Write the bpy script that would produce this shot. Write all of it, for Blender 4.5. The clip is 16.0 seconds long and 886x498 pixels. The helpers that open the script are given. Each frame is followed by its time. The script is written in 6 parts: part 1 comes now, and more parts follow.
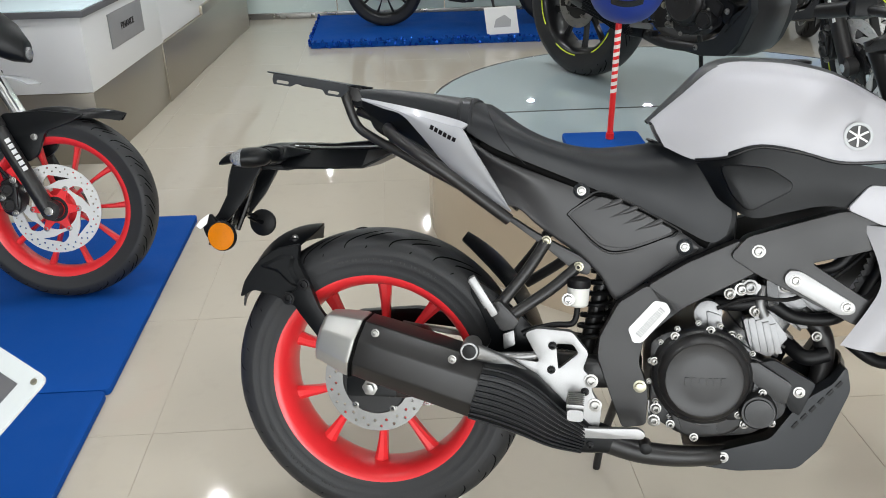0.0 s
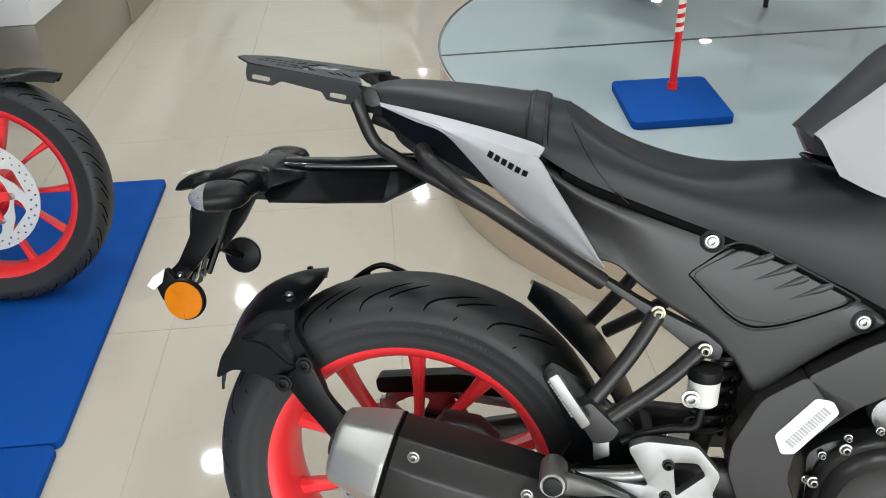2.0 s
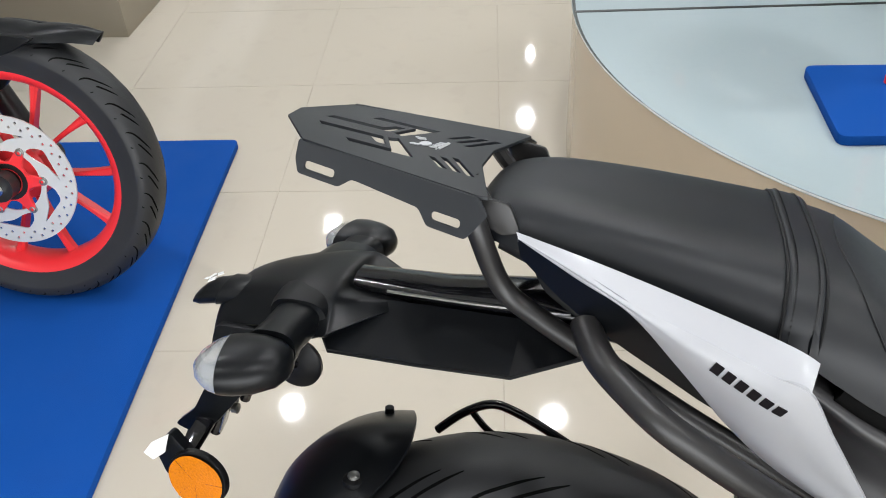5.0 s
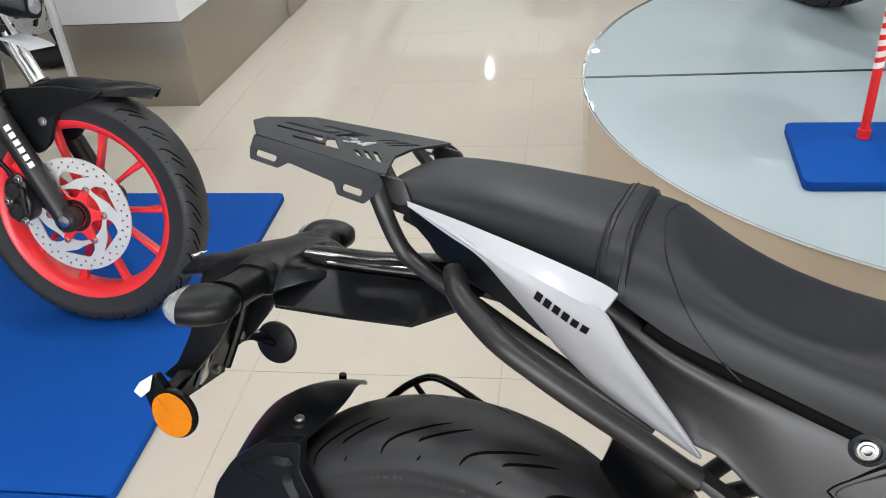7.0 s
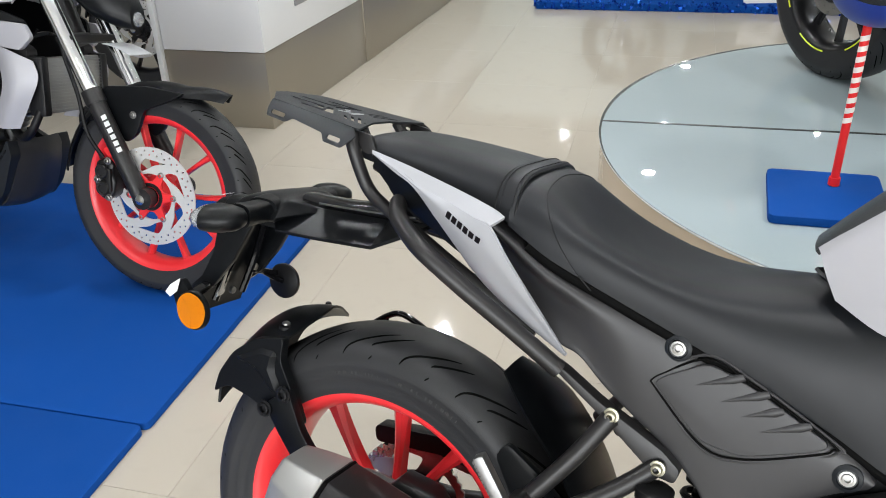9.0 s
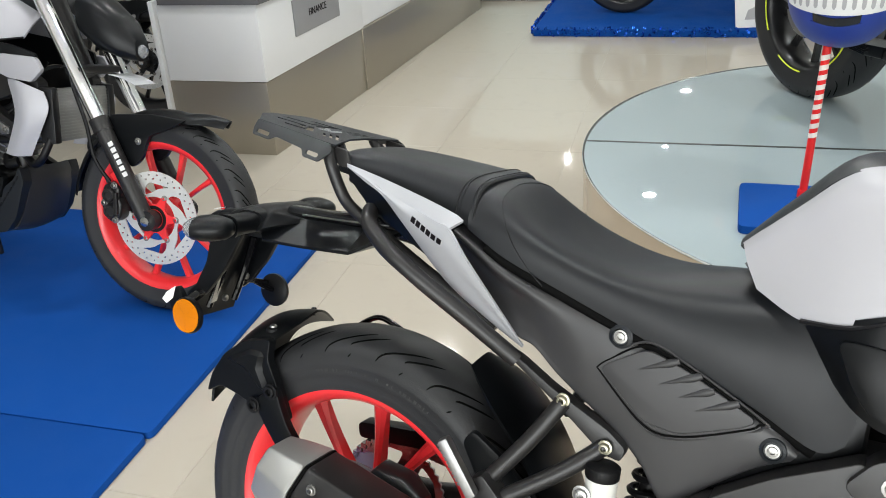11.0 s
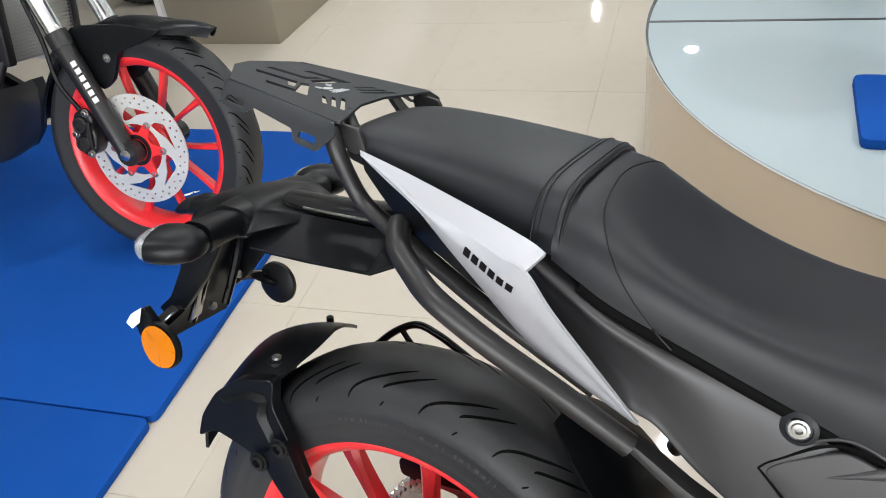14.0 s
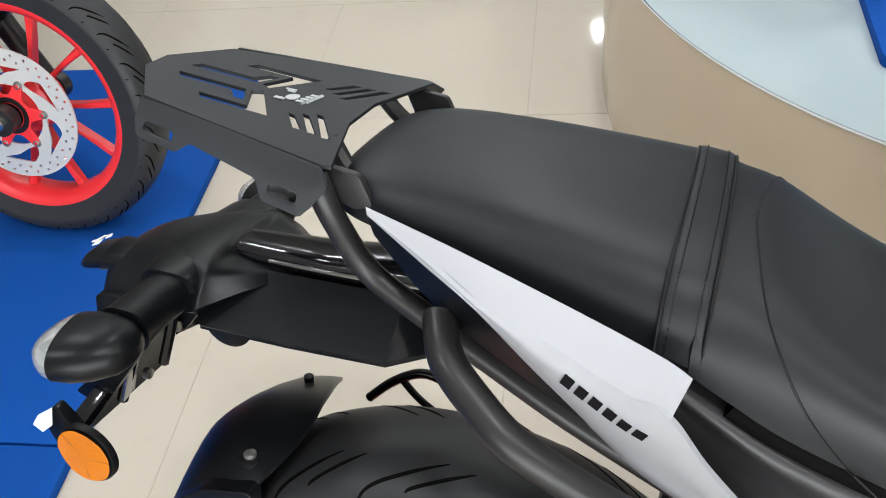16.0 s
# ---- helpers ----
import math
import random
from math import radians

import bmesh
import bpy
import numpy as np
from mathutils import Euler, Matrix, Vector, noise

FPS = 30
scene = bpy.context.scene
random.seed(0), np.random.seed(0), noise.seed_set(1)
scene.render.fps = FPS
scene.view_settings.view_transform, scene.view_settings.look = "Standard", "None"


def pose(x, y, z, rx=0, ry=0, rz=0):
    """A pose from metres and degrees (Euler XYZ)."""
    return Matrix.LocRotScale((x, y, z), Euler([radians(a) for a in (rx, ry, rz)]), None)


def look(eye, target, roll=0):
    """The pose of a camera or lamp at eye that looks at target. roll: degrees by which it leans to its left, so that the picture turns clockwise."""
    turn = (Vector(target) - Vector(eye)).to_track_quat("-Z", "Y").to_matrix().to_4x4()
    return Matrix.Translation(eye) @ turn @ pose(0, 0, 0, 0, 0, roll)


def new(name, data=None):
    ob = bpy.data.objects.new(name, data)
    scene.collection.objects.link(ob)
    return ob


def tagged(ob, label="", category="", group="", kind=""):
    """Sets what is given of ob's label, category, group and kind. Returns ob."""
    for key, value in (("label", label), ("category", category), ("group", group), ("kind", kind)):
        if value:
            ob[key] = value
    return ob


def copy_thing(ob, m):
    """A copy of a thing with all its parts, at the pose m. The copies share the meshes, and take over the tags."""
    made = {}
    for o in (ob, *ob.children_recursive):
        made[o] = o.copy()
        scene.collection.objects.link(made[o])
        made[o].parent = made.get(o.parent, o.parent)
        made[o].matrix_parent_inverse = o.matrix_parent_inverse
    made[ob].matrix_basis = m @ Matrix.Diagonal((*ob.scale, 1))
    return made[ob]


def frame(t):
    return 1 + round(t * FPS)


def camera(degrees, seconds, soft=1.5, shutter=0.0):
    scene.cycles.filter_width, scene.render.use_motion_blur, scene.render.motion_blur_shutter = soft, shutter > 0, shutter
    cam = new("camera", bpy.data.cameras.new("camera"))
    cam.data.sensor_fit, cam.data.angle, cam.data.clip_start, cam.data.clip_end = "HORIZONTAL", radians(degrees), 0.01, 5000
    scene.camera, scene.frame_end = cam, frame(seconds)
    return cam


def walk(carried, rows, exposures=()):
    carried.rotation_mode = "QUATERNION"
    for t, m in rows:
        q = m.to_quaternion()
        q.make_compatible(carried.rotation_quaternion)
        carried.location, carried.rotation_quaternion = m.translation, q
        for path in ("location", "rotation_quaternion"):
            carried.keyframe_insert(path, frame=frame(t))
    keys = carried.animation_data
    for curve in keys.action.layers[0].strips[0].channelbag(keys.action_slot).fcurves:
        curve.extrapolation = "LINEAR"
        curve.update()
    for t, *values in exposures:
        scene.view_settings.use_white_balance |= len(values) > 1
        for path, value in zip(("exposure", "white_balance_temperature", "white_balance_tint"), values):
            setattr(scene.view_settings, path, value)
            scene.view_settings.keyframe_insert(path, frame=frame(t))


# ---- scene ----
cam = camera(54.3, 16.0, 0.95)
PATH = [
    (0, (0.42, -1.508, 1.349), (0.084, 0.271, 0.499), -1.3),
    (0.5, (0.412, -1.41, 1.338), (0.113, 0.343, 0.422), -1.5),
    (1, (0.311, -1.285, 1.332), (0.119, 0.449, 0.353), -2.3),
    (1.5, (0.242, -1.14, 1.35), (0.041, 0.558, 0.313), -3.4),
    (2, (0.22, -0.936, 1.344), (-0.075, 0.727, 0.272), -2.3),
    (2.5, (0.199, -0.757, 1.335), (-0.146, 0.883, 0.244), -1.8),
    (3, (0.106, -0.602, 1.329), (-0.172, 1.014, 0.183), -2.8),
    (3.5, (0.021, -0.481, 1.318), (-0.192, 1.099, 0.11), -3.8),
    (4, (0.027, -0.406, 1.306), (-0.256, 1.114, 0.037), -3.3),
    (6.5, (0.207, -0.445, 1.305), (-0.457, 1.042, 0.144), -5.0),
    (7, (0.288, -0.562, 1.317), (-0.394, 0.975, 0.234), -5.2),
    (7.5, (0.4, -0.629, 1.328), (-0.384, 0.912, 0.323), -4.1),
    (8, (0.511, -0.687, 1.324), (-0.359, 0.833, 0.358), -2.8),
    (8.5, (0.552, -0.746, 1.319), (-0.314, 0.784, 0.365), -2.4),
    (11, (0.671, -0.86, 1.337), (-0.229, 0.691, 0.453), -3.4),
    (11.5, (0.734, -0.816, 1.335), (-0.306, 0.631, 0.428), -3.9),
    (12, (0.736, -0.8, 1.341), (-0.346, 0.596, 0.403), -5.1),
    (12.5, (0.65, -0.768, 1.341), (-0.34, 0.678, 0.376), -6.4),
    (13, (0.532, -0.741, 1.342), (-0.327, 0.753, 0.328), -7.6),
    (13.5, (0.461, -0.647, 1.327), (-0.379, 0.809, 0.242), -8.3),
    (14, (0.426, -0.489, 1.308), (-0.461, 0.87, 0.138), -8.0),
    (14.5, (0.388, -0.39, 1.293), (-0.477, 0.886, 0.018), -8.2),
    (15, (0.297, -0.319, 1.275), (-0.482, 0.935, -0.075), -8.5),
    (15.5, (0.221, -0.274, 1.265), (-0.483, 0.988, -0.118), -8.9),
    (16, (0.193, -0.261, 1.266), (-0.452, 1.026, -0.122), -8.8),
]
walk(cam, [(t, look(eye, target, roll)) for t, eye, target, roll in PATH],
     [(0.0, -0.05, 6500, 8), (1.5, 0.02, 6500, 6), (3.0, 0.05, 6500, 6), (4.0, 0.23, 6500, 8), (6.5, 0.31, 6500, 10), (8.0, 0.25, 6500, 10), (11.0, 0.22, 6600, 7), (12.0, 0.36, 6650, 8), (13.2, 0.24, 6600, 10), (14.5, 0.43, 6500, 10), (16.0, 0.34, 6500, 9)])

# ---- light ----
world = bpy.data.worlds.new("showroom_air")
world.use_nodes = True
scene.world = world
bg = world.node_tree.nodes["Background"]
bg.inputs["Color"].default_value, bg.inputs["Strength"].default_value = (0.85, 0.93, 1.0, 1), 0.4
scene.view_settings.exposure = 0.0

TURN = radians(13.6)                      # the room stands turned against the motorcycle
E1, E2 = Vector((math.cos(TURN), math.sin(TURN), 0)), Vector((-math.sin(TURN), math.cos(TURN), 0))
CEILING = 2.42


def room(a, b, z=0.0):
    """A place given along the room's own two directions."""
    return E1 * a + E2 * b + Vector((0, 0, z))


def area(name, m, size, size_y, power, colour, shape="RECTANGLE"):
    lamp = bpy.data.lights.new(name, "AREA")
    lamp.shape, lamp.size, lamp.size_y, lamp.energy, lamp.color = shape, size, size_y, power, colour
    ob = new(name, lamp)
    ob.matrix_world = m
    return ob


# unseen area lamps added as daylight from the open south and east sides
area("added_front_daylight", look(room(0.8, -5.3, 1.3), room(0.8, 0, 1.1)), 6.4, 2.0, 330, (0.95, 0.975, 1.0))
area("added_side_daylight", look(room(7.3, 2.0, 1.3), room(0, 2.0, 1.1)), 8.0, 2.0, 45, (0.93, 0.97, 1.0))
# (1.3, 1.35) to (2.6, 3.3) are unseen, added to brighten the dark floor.
DOWNLIGHTS_AND_FILLS = [(-1.80, 2.43), (-0.365, 2.70), (-2.20, 4.07), (-0.78, 4.36), (-1.16, 5.80), (-1.36, 7.0), (-0.03, 7.27), (1.40, 7.6), (-2.91, 8.45), (-1.65, 8.9),
              (-0.41, 9.0), (1.0, 8.94), (-3.08, 10.1), (-4.44, 9.7), (-4.65, 11.3), (1.07, 3.0), (1.3, 1.35), (2.7, 1.7), (1.6, -0.3), (2.6, 3.3), (-1.45, 1.0), (0.0, 1.25), (-1.1, -0.5), (0.4, -0.2)]
for k, (x, y) in enumerate(DOWNLIGHTS_AND_FILLS):
    small = k in (5, 8, 12, 13, 14)
    area("downlight_and_fill_glow", look((x, y, CEILING - 0.013), (x, y, 0)), 0.05 if small else 0.10, 0.05 if small else 0.10, 4.0 if small else 10.5, (0.955, 0.975, 1.0), "DISK")


# ---- materials ----
def material(name, colour, rough=0.5, metal=0.0, spec=0.5, grain=0.0, scale=60.0, vary=0.08, coat=0.0, stretch=(1, 1, 1), smudge=0.12, ior=1.45):
    m = bpy.data.materials.new(name)
    m.use_nodes = True
    nt = m.node_tree
    p = nt.nodes["Principled BSDF"]
    p.inputs["Specular IOR Level"].default_value = spec
    p.inputs["Metallic"].default_value, p.inputs["IOR"].default_value = metal, ior
    p.inputs["Coat Weight"].default_value, p.inputs["Coat Roughness"].default_value = coat, 0.06
    tc = nt.nodes.new("ShaderNodeTexCoord")
    mp = nt.nodes.new("ShaderNodeMapping")
    mp.inputs["Scale"].default_value = stretch
    nt.links.new(tc.outputs["Object"], mp.inputs["Vector"])
    fine, broad = nt.nodes.new("ShaderNodeTexNoise"), nt.nodes.new("ShaderNodeTexNoise")
    fine.inputs["Scale"].default_value, fine.inputs["Detail"].default_value = scale, 4
    broad.inputs["Scale"].default_value, broad.inputs["Detail"].default_value = 7.0, 3
    nt.links.new(mp.outputs["Vector"], fine.inputs["Vector"])
    nt.links.new(tc.outputs["Object"], broad.inputs["Vector"])
    ramp = nt.nodes.new("ShaderNodeMapRange")
    ramp.inputs["From Min"].default_value, ramp.inputs["From Max"].default_value = 0.3, 0.7
    ramp.inputs["To Min"].default_value, ramp.inputs["To Max"].default_value = 1 - vary, 1 + vary
    both = nt.nodes.new("ShaderNodeMath")
    both.operation = "MULTIPLY_ADD"
    both.inputs[1].default_value, both.inputs[2].default_value = 0.5, 0.25
    nt.links.new(fine.outputs["Fac"], both.inputs[0])
    both2 = nt.nodes.new("ShaderNodeMath")
    both2.operation = "MULTIPLY_ADD"
    both2.inputs[1].default_value = 0.5
    nt.links.new(broad.outputs["Fac"], both2.inputs[0])
    nt.links.new(both.outputs[0], both2.inputs[2])
    nt.links.new(both2.outputs[0], ramp.inputs["Value"])
    tint = nt.nodes.new("ShaderNodeVectorMath")
    tint.operation = "SCALE"
    tint.inputs[0].default_value = colour
    nt.links.new(ramp.outputs["Result"], tint.inputs["Scale"])
    nt.links.new(tint.outputs[0], p.inputs["Base Color"])
    rr = nt.nodes.new("ShaderNodeMapRange")
    rr.inputs["From Min"].default_value, rr.inputs["From Max"].default_value = 0.3, 0.7
    rr.inputs["To Min"].default_value, rr.inputs["To Max"].default_value = rough * (1 - smudge), min(1, rough * (1 + smudge))
    nt.links.new(broad.outputs["Fac"], rr.inputs["Value"])
    nt.links.new(rr.outputs["Result"], p.inputs["Roughness"])
    if grain:
        bump = nt.nodes.new("ShaderNodeBump")
        bump.inputs["Strength"].default_value, bump.inputs["Distance"].default_value = grain, 0.001
        nt.links.new(fine.outputs["Fac"], bump.inputs["Height"])
        nt.links.new(bump.outputs["Normal"], p.inputs["Normal"])
    return m


M = dict(
    plastic=material("matte_black_plastic", (0.0030, 0.0035, 0.0042), 0.34, spec=0.23, grain=0.05, scale=1600, vary=0.1),
    satin=material("satin_black_panel", (0.0250, 0.0246, 0.0258), 0.38, spec=0.40, grain=0.04, scale=1800, vary=0.06),
    powder=material("black_powder_coat", (0.0086, 0.0102, 0.0124), 0.42, spec=0.36, grain=0.10, scale=2200, vary=0.08),
    gloss=material("gloss_black_plastic", (0.005, 0.005, 0.006), 0.12, vary=0.1),
    frame=material("dark_grey_painted_metal", (0.0130, 0.0124, 0.0126), 0.36, 0.1, spec=0.46, grain=0.08, scale=600),
    seat=material("black_seat_vinyl", (0.0068, 0.0077, 0.0094), 0.42, spec=0.32, grain=0.10, scale=2600, vary=0.07),
    tank=material("silver_grey_paint", (0.345, 0.342, 0.362), 0.5, 0.2, vary=0.03, coat=0.0, scale=900),
    pale=material("pale_silver_paint", (0.315, 0.32, 0.338), 0.45, 0.1, vary=0.025, coat=0.05, scale=900),
    red=material("red_orange_wheel_paint", (0.66, 0.026, 0.032), 0.32, vary=0.06, coat=0.2, scale=200),
    tyre=material("tyre_rubber", (0.0160, 0.0163, 0.0174), 0.46, spec=0.36, grain=0.22, scale=900, vary=0.3),
    alu=material("cast_aluminium", (0.20, 0.199, 0.198), 0.40, 0.92, grain=0.12, scale=500, vary=0.2),
    steel=material("brushed_steel", (0.36, 0.36, 0.355), 0.28, 1.0, vary=0.06),
    chrome=material("chromed_tube", (0.75, 0.76, 0.78), 0.12, 1.0, vary=0.03),
    bolt=material("zinc_bolt", (0.26, 0.256, 0.245), 0.33, 0.9, vary=0.08),
    gold=material("yellow_zinc_nut", (0.34, 0.325, 0.25), 0.33, 0.9, vary=0.1),
    engine=material("black_engine_paint", (0.0075, 0.0075, 0.008), 0.34, 0.1, spec=0.5, grain=0.3, scale=500, vary=0.12),
    block=material("grey_cast_engine", (0.16, 0.16, 0.162), 0.36, 0.7, grain=0.4, scale=350, vary=0.15),
    disc=material("brake_disc_steel", (0.24, 0.24, 0.236), 0.36, 0.85, vary=0.08, stretch=(1, 1, 1)),
    disc_bright=material("pale_drilled_steel", (0.56, 0.56, 0.55), 0.4, 0.45, vary=0.06),
    # Near-black stands in for shade inside cuts and gaps, not another rubber.
    recess_shade=material("recess_shade_black", (0.0025, 0.0025, 0.0025), 0.8, spec=0.05, vary=0.1),
    cap=material("bead_blasted_steel", (0.40, 0.40, 0.385), 0.42, 0.7, grain=0.05, scale=900, vary=0.05),
    # Side wall lettering, slightly paler than the tyre rubber.
    pale_rubber=material("paler_rubber_marks", (0.021, 0.021, 0.021), 0.6, spec=0.3, vary=0.5),
    badge=material("grey_white_print", (0.36, 0.37, 0.38), 0.5, vary=0.1),
    rubber=material("black_hose_rubber", (0.004, 0.004, 0.0045), 0.42, spec=0.25, vary=0.15),
    orange=material("amber_reflector", (0.35, 0.105, 0.0012), 0.22, spec=0.4, grain=0.45, vary=0.45, coat=0.2, scale=420),
    white=material("white_sticker", (0.66, 0.66, 0.65), 0.4, vary=0.04),
    ink=material("black_print", (0.006, 0.005, 0.006), 0.6, spec=0.1, vary=0.05),
    inkgrey=material("grey_print", (0.33, 0.33, 0.335), 0.5, vary=0.05),
    clear=material("clear_lens_shell", (0.62, 0.64, 0.66), 0.08, vary=0.15, coat=0.6, scale=150),
    yellow=material("yellow_green_stripe", (0.75, 0.85, 0.05), 0.4, vary=0.05),
    blue_paint=material("deep_blue_paint", (0.012, 0.045, 0.30), 0.25, vary=0.06, coat=0.4),
    reservoir=material("milky_plastic", (0.52, 0.52, 0.49), 0.35, vary=0.06),
    blackrim=material("black_wheel_paint", (0.008, 0.008, 0.009), 0.3, vary=0.08),
)

M["clear"].node_tree.nodes["Principled BSDF"].inputs["Transmission Weight"].default_value = 0.75

# ---- mesh helpers ----
from mathutils.bvhtree import BVHTree


def finish(bm, angle=38):
    bmesh.ops.remove_doubles(bm, verts=bm.verts, dist=1e-5)
    bmesh.ops.recalc_face_normals(bm, faces=bm.faces)
    lim = radians(angle)
    for f in bm.faces:
        f.smooth = True
    for e in bm.edges:
        e.smooth = len(e.link_faces) == 2 and e.calc_face_angle(0) < lim
    # downlight rims in the ceiling, also round the added unseen lamps
    return bm


def part(name, bm, mat, parent, label="", angle=38):
    """Links a bmesh as one mesh object under a thing or under a part."""
    finish(bm, angle)
    me = bpy.data.meshes.new(name)
    bm.to_mesh(me)
    bm.free()
    me.materials.append(mat)
    ob = new(name, me)
    ob.parent = parent
    if label:
        ob["label"] = label
    return ob


def thing(name, m, label, category, group="", kind=""):
    ob = new(name)
    ob.matrix_world = m
    ob.empty_display_size = 0.1
    return tagged(ob, label, category, group, kind)


def solid(name, bm, mat, label, category="", group="", kind="", m=None, angle=38):
    """A thing of one mesh."""
    ob = part(name, bm, mat, None, "", angle)
    if m is not None:
        ob.matrix_world = m
    return tagged(ob, label, category, group, kind)


def glide(points, n):
    """n places on a smooth line through the points."""
    p = [Vector(q) for q in points]
    if len(p) == 2:
        return [p[0].lerp(p[1], k / (n - 1)) for k in range(n)]
    out = []
    for k in range(n):
        s = k / (n - 1) * (len(p) - 1)
        i = min(int(s), len(p) - 2)
        u = s - i
        a, b, c, d = p[max(i - 1, 0)], p[i], p[i + 1], p[min(i + 2, len(p) - 1)]
        out.append(0.5 * (2 * b + (c - a) * u + (2 * a - 5 * b + 4 * c - d) * u * u + (3 * b - a - 3 * c + d) * u ** 3))
    return out


def grid_faces(bm, rows, wrap=False):
    vs = [[bm.verts.new(p) for p in r] for r in rows]
    for i in range(len(vs) - 1):
        m = len(vs[i])
        for j in range(m if wrap else m - 1):
            bm.faces.new((vs[i][j], vs[i][(j + 1) % m], vs[i + 1][(j + 1) % m], vs[i + 1][j]))
    return vs


def skin(rails, n=24, m=10, thick=0.006, bm=None):
    """A smooth shell through several long lines."""
    bm = bm or bmesh.new()
    lines = [glide(r, n) for r in rails]
    across = [glide([ln[k] for ln in lines], m) for k in range(n)]
    own = bmesh.new()
    grid_faces(own, across)
    bmesh.ops.recalc_face_normals(own, faces=own.faces)
    if thick:
        bmesh.ops.solidify(own, geom=own.faces[:], thickness=thick)
    join(bm, own)
    return bm


def strip(rails, thick=0.003, bm=None):
    """A shell with straight folds through several lines of corners."""
    own = bmesh.new()
    grid_faces(own, rails)
    bmesh.ops.recalc_face_normals(own, faces=own.faces)
    bmesh.ops.solidify(own, geom=own.faces[:], thickness=thick)
    return join(bm, own) if bm else own


def join(bm, other, m=None):
    me = bpy.data.meshes.new("tmp")
    other.to_mesh(me)
    other.free()
    if m is not None:
        me.transform(m)
    bm.from_mesh(me)
    bpy.data.meshes.remove(me)
    return bm


def plate(loops, y0, y1, bevel=0.003, seg=2, lift=None):
    """A flat shape in x and z, with holes, from y0 to y1, its edges rounded. lift(x, z) bends it sideways."""
    bm = bmesh.new()
    if not isinstance(loops[0][0], (tuple, list)):
        loops = [loops]
    edges = []
    for lp in loops:
        vs = [bm.verts.new((x, y0, z)) for x, z in lp]
        edges += [bm.edges.new((vs[k], vs[(k + 1) % len(vs)])) for k in range(len(vs))]
    if len(loops) == 1:
        bm.faces.new([v for v in bm.verts])
    else:
        bmesh.ops.triangle_fill(bm, edges=edges, use_beauty=True)
    r = bmesh.ops.extrude_face_region(bm, geom=bm.faces[:])
    bmesh.ops.translate(bm, verts=[v for v in r["geom"] if isinstance(v, bmesh.types.BMVert)], vec=(0, y1 - y0, 0))
    bmesh.ops.recalc_face_normals(bm, faces=bm.faces)
    if bevel:
        sharp = [e for e in bm.edges if len(e.link_faces) == 2 and e.calc_face_angle(0) > 0.5]
        bmesh.ops.bevel(bm, geom=sharp, offset=bevel, segments=seg, profile=0.6, affect="EDGES", clamp_overlap=True)
    if lift:
        for v in bm.verts:
            v.co.y += lift(v.co.x, v.co.z)
    return bm


def rounded(points, r=0.006, seg=3):
    """A closed outline with its corners rounded."""
    out, n = [], len(points)
    for k in range(n):
        a, b, c = (Vector(points[(k + d) % n]) for d in (-1, 0, 1))
        ra = min(r, (a - b).length * 0.45, (c - b).length * 0.45)
        p, q = b + (a - b).normalized() * ra, b + (c - b).normalized() * ra
        out += [tuple(p.lerp(b, u).lerp(b.lerp(q, u), u)) for u in (i / seg for i in range(seg + 1))]
    return out


def tube(points, r, n=0, seg=10, bm=None, flat=1.0):
    """A bent round bar; r is one radius or one for each point."""
    bm = bm or bmesh.new()
    n = n or max(2, (len(points) - 1) * 6)
    line = glide(points, n)
    radii = [r] * n if isinstance(r, (int, float)) else [v[0] for v in glide([(q, 0, 0) for q in r], n)]
    up = None
    rows = []
    for k in range(n):
        d = (line[min(k + 1, n - 1)] - line[max(k - 1, 0)]).normalized()
        up = (up - d * up.dot(d)).normalized() if up else (Vector((0, 0, 1)) if abs(d.z) < 0.9 else Vector((0, 1, 0)))
        up = (up - d * up.dot(d)).normalized()
        side = d.cross(up)
        rows.append([line[k] + (up * math.cos(a) * flat + side * math.sin(a)) * radii[k] for a in (2 * math.pi * j / seg for j in range(seg))])
    vs = grid_faces(bm, rows, True)
    bm.faces.new(vs[0][::-1])
    bm.faces.new(vs[-1])
    return bm


def lathe(profile, centre=(0, 0, 0), n=48, axis="Y", bm=None, close=True):
    """Turns a profile of (radius, along) about an axis."""
    bm = bm or bmesh.new()
    cx, cy, cz = centre
    rows = []
    for r, h in profile:
        ring = []
        for k in range(n):
            a = 2 * math.pi * k / n
            u, v = r * math.cos(a), r * math.sin(a)
            ring.append({"Y": (cx + u, cy + h, cz + v), "Z": (cx + u, cy + v, cz + h), "X": (cx + h, cy + u, cz + v)}[axis])
        rows.append(ring)
    vs = grid_faces(bm, rows, True)
    if close:
        bm.faces.new(vs[0][::-1])
        bm.faces.new(vs[-1])
    return bm


def box(x0, x1, y0, y1, z0, z1, bevel=0.004, seg=2, bm=None):
    own = bmesh.new()
    bmesh.ops.create_cube(own, size=1)
    for v in own.verts:
        v.co = Vector((x0 if v.co.x < 0 else x1, y0 if v.co.y < 0 else y1, z0 if v.co.z < 0 else z1))
    if bevel:
        bmesh.ops.bevel(own, geom=own.edges[:], offset=bevel, segments=seg, profile=0.6, affect="EDGES")
    if bm is None:
        return own
    return join(bm, own)


def bar(a, b, w, h, bevel=0.002):
    """A straight bar of w by h from a to b."""
    a, b = Vector(a), Vector(b)
    bm = box(-w / 2, w / 2, -h / 2, h / 2, 0, (b - a).length, bevel)
    bm.transform(Matrix.Translation(a) @ (b - a).to_track_quat("Z", "Y").to_matrix().to_4x4())
    return bm


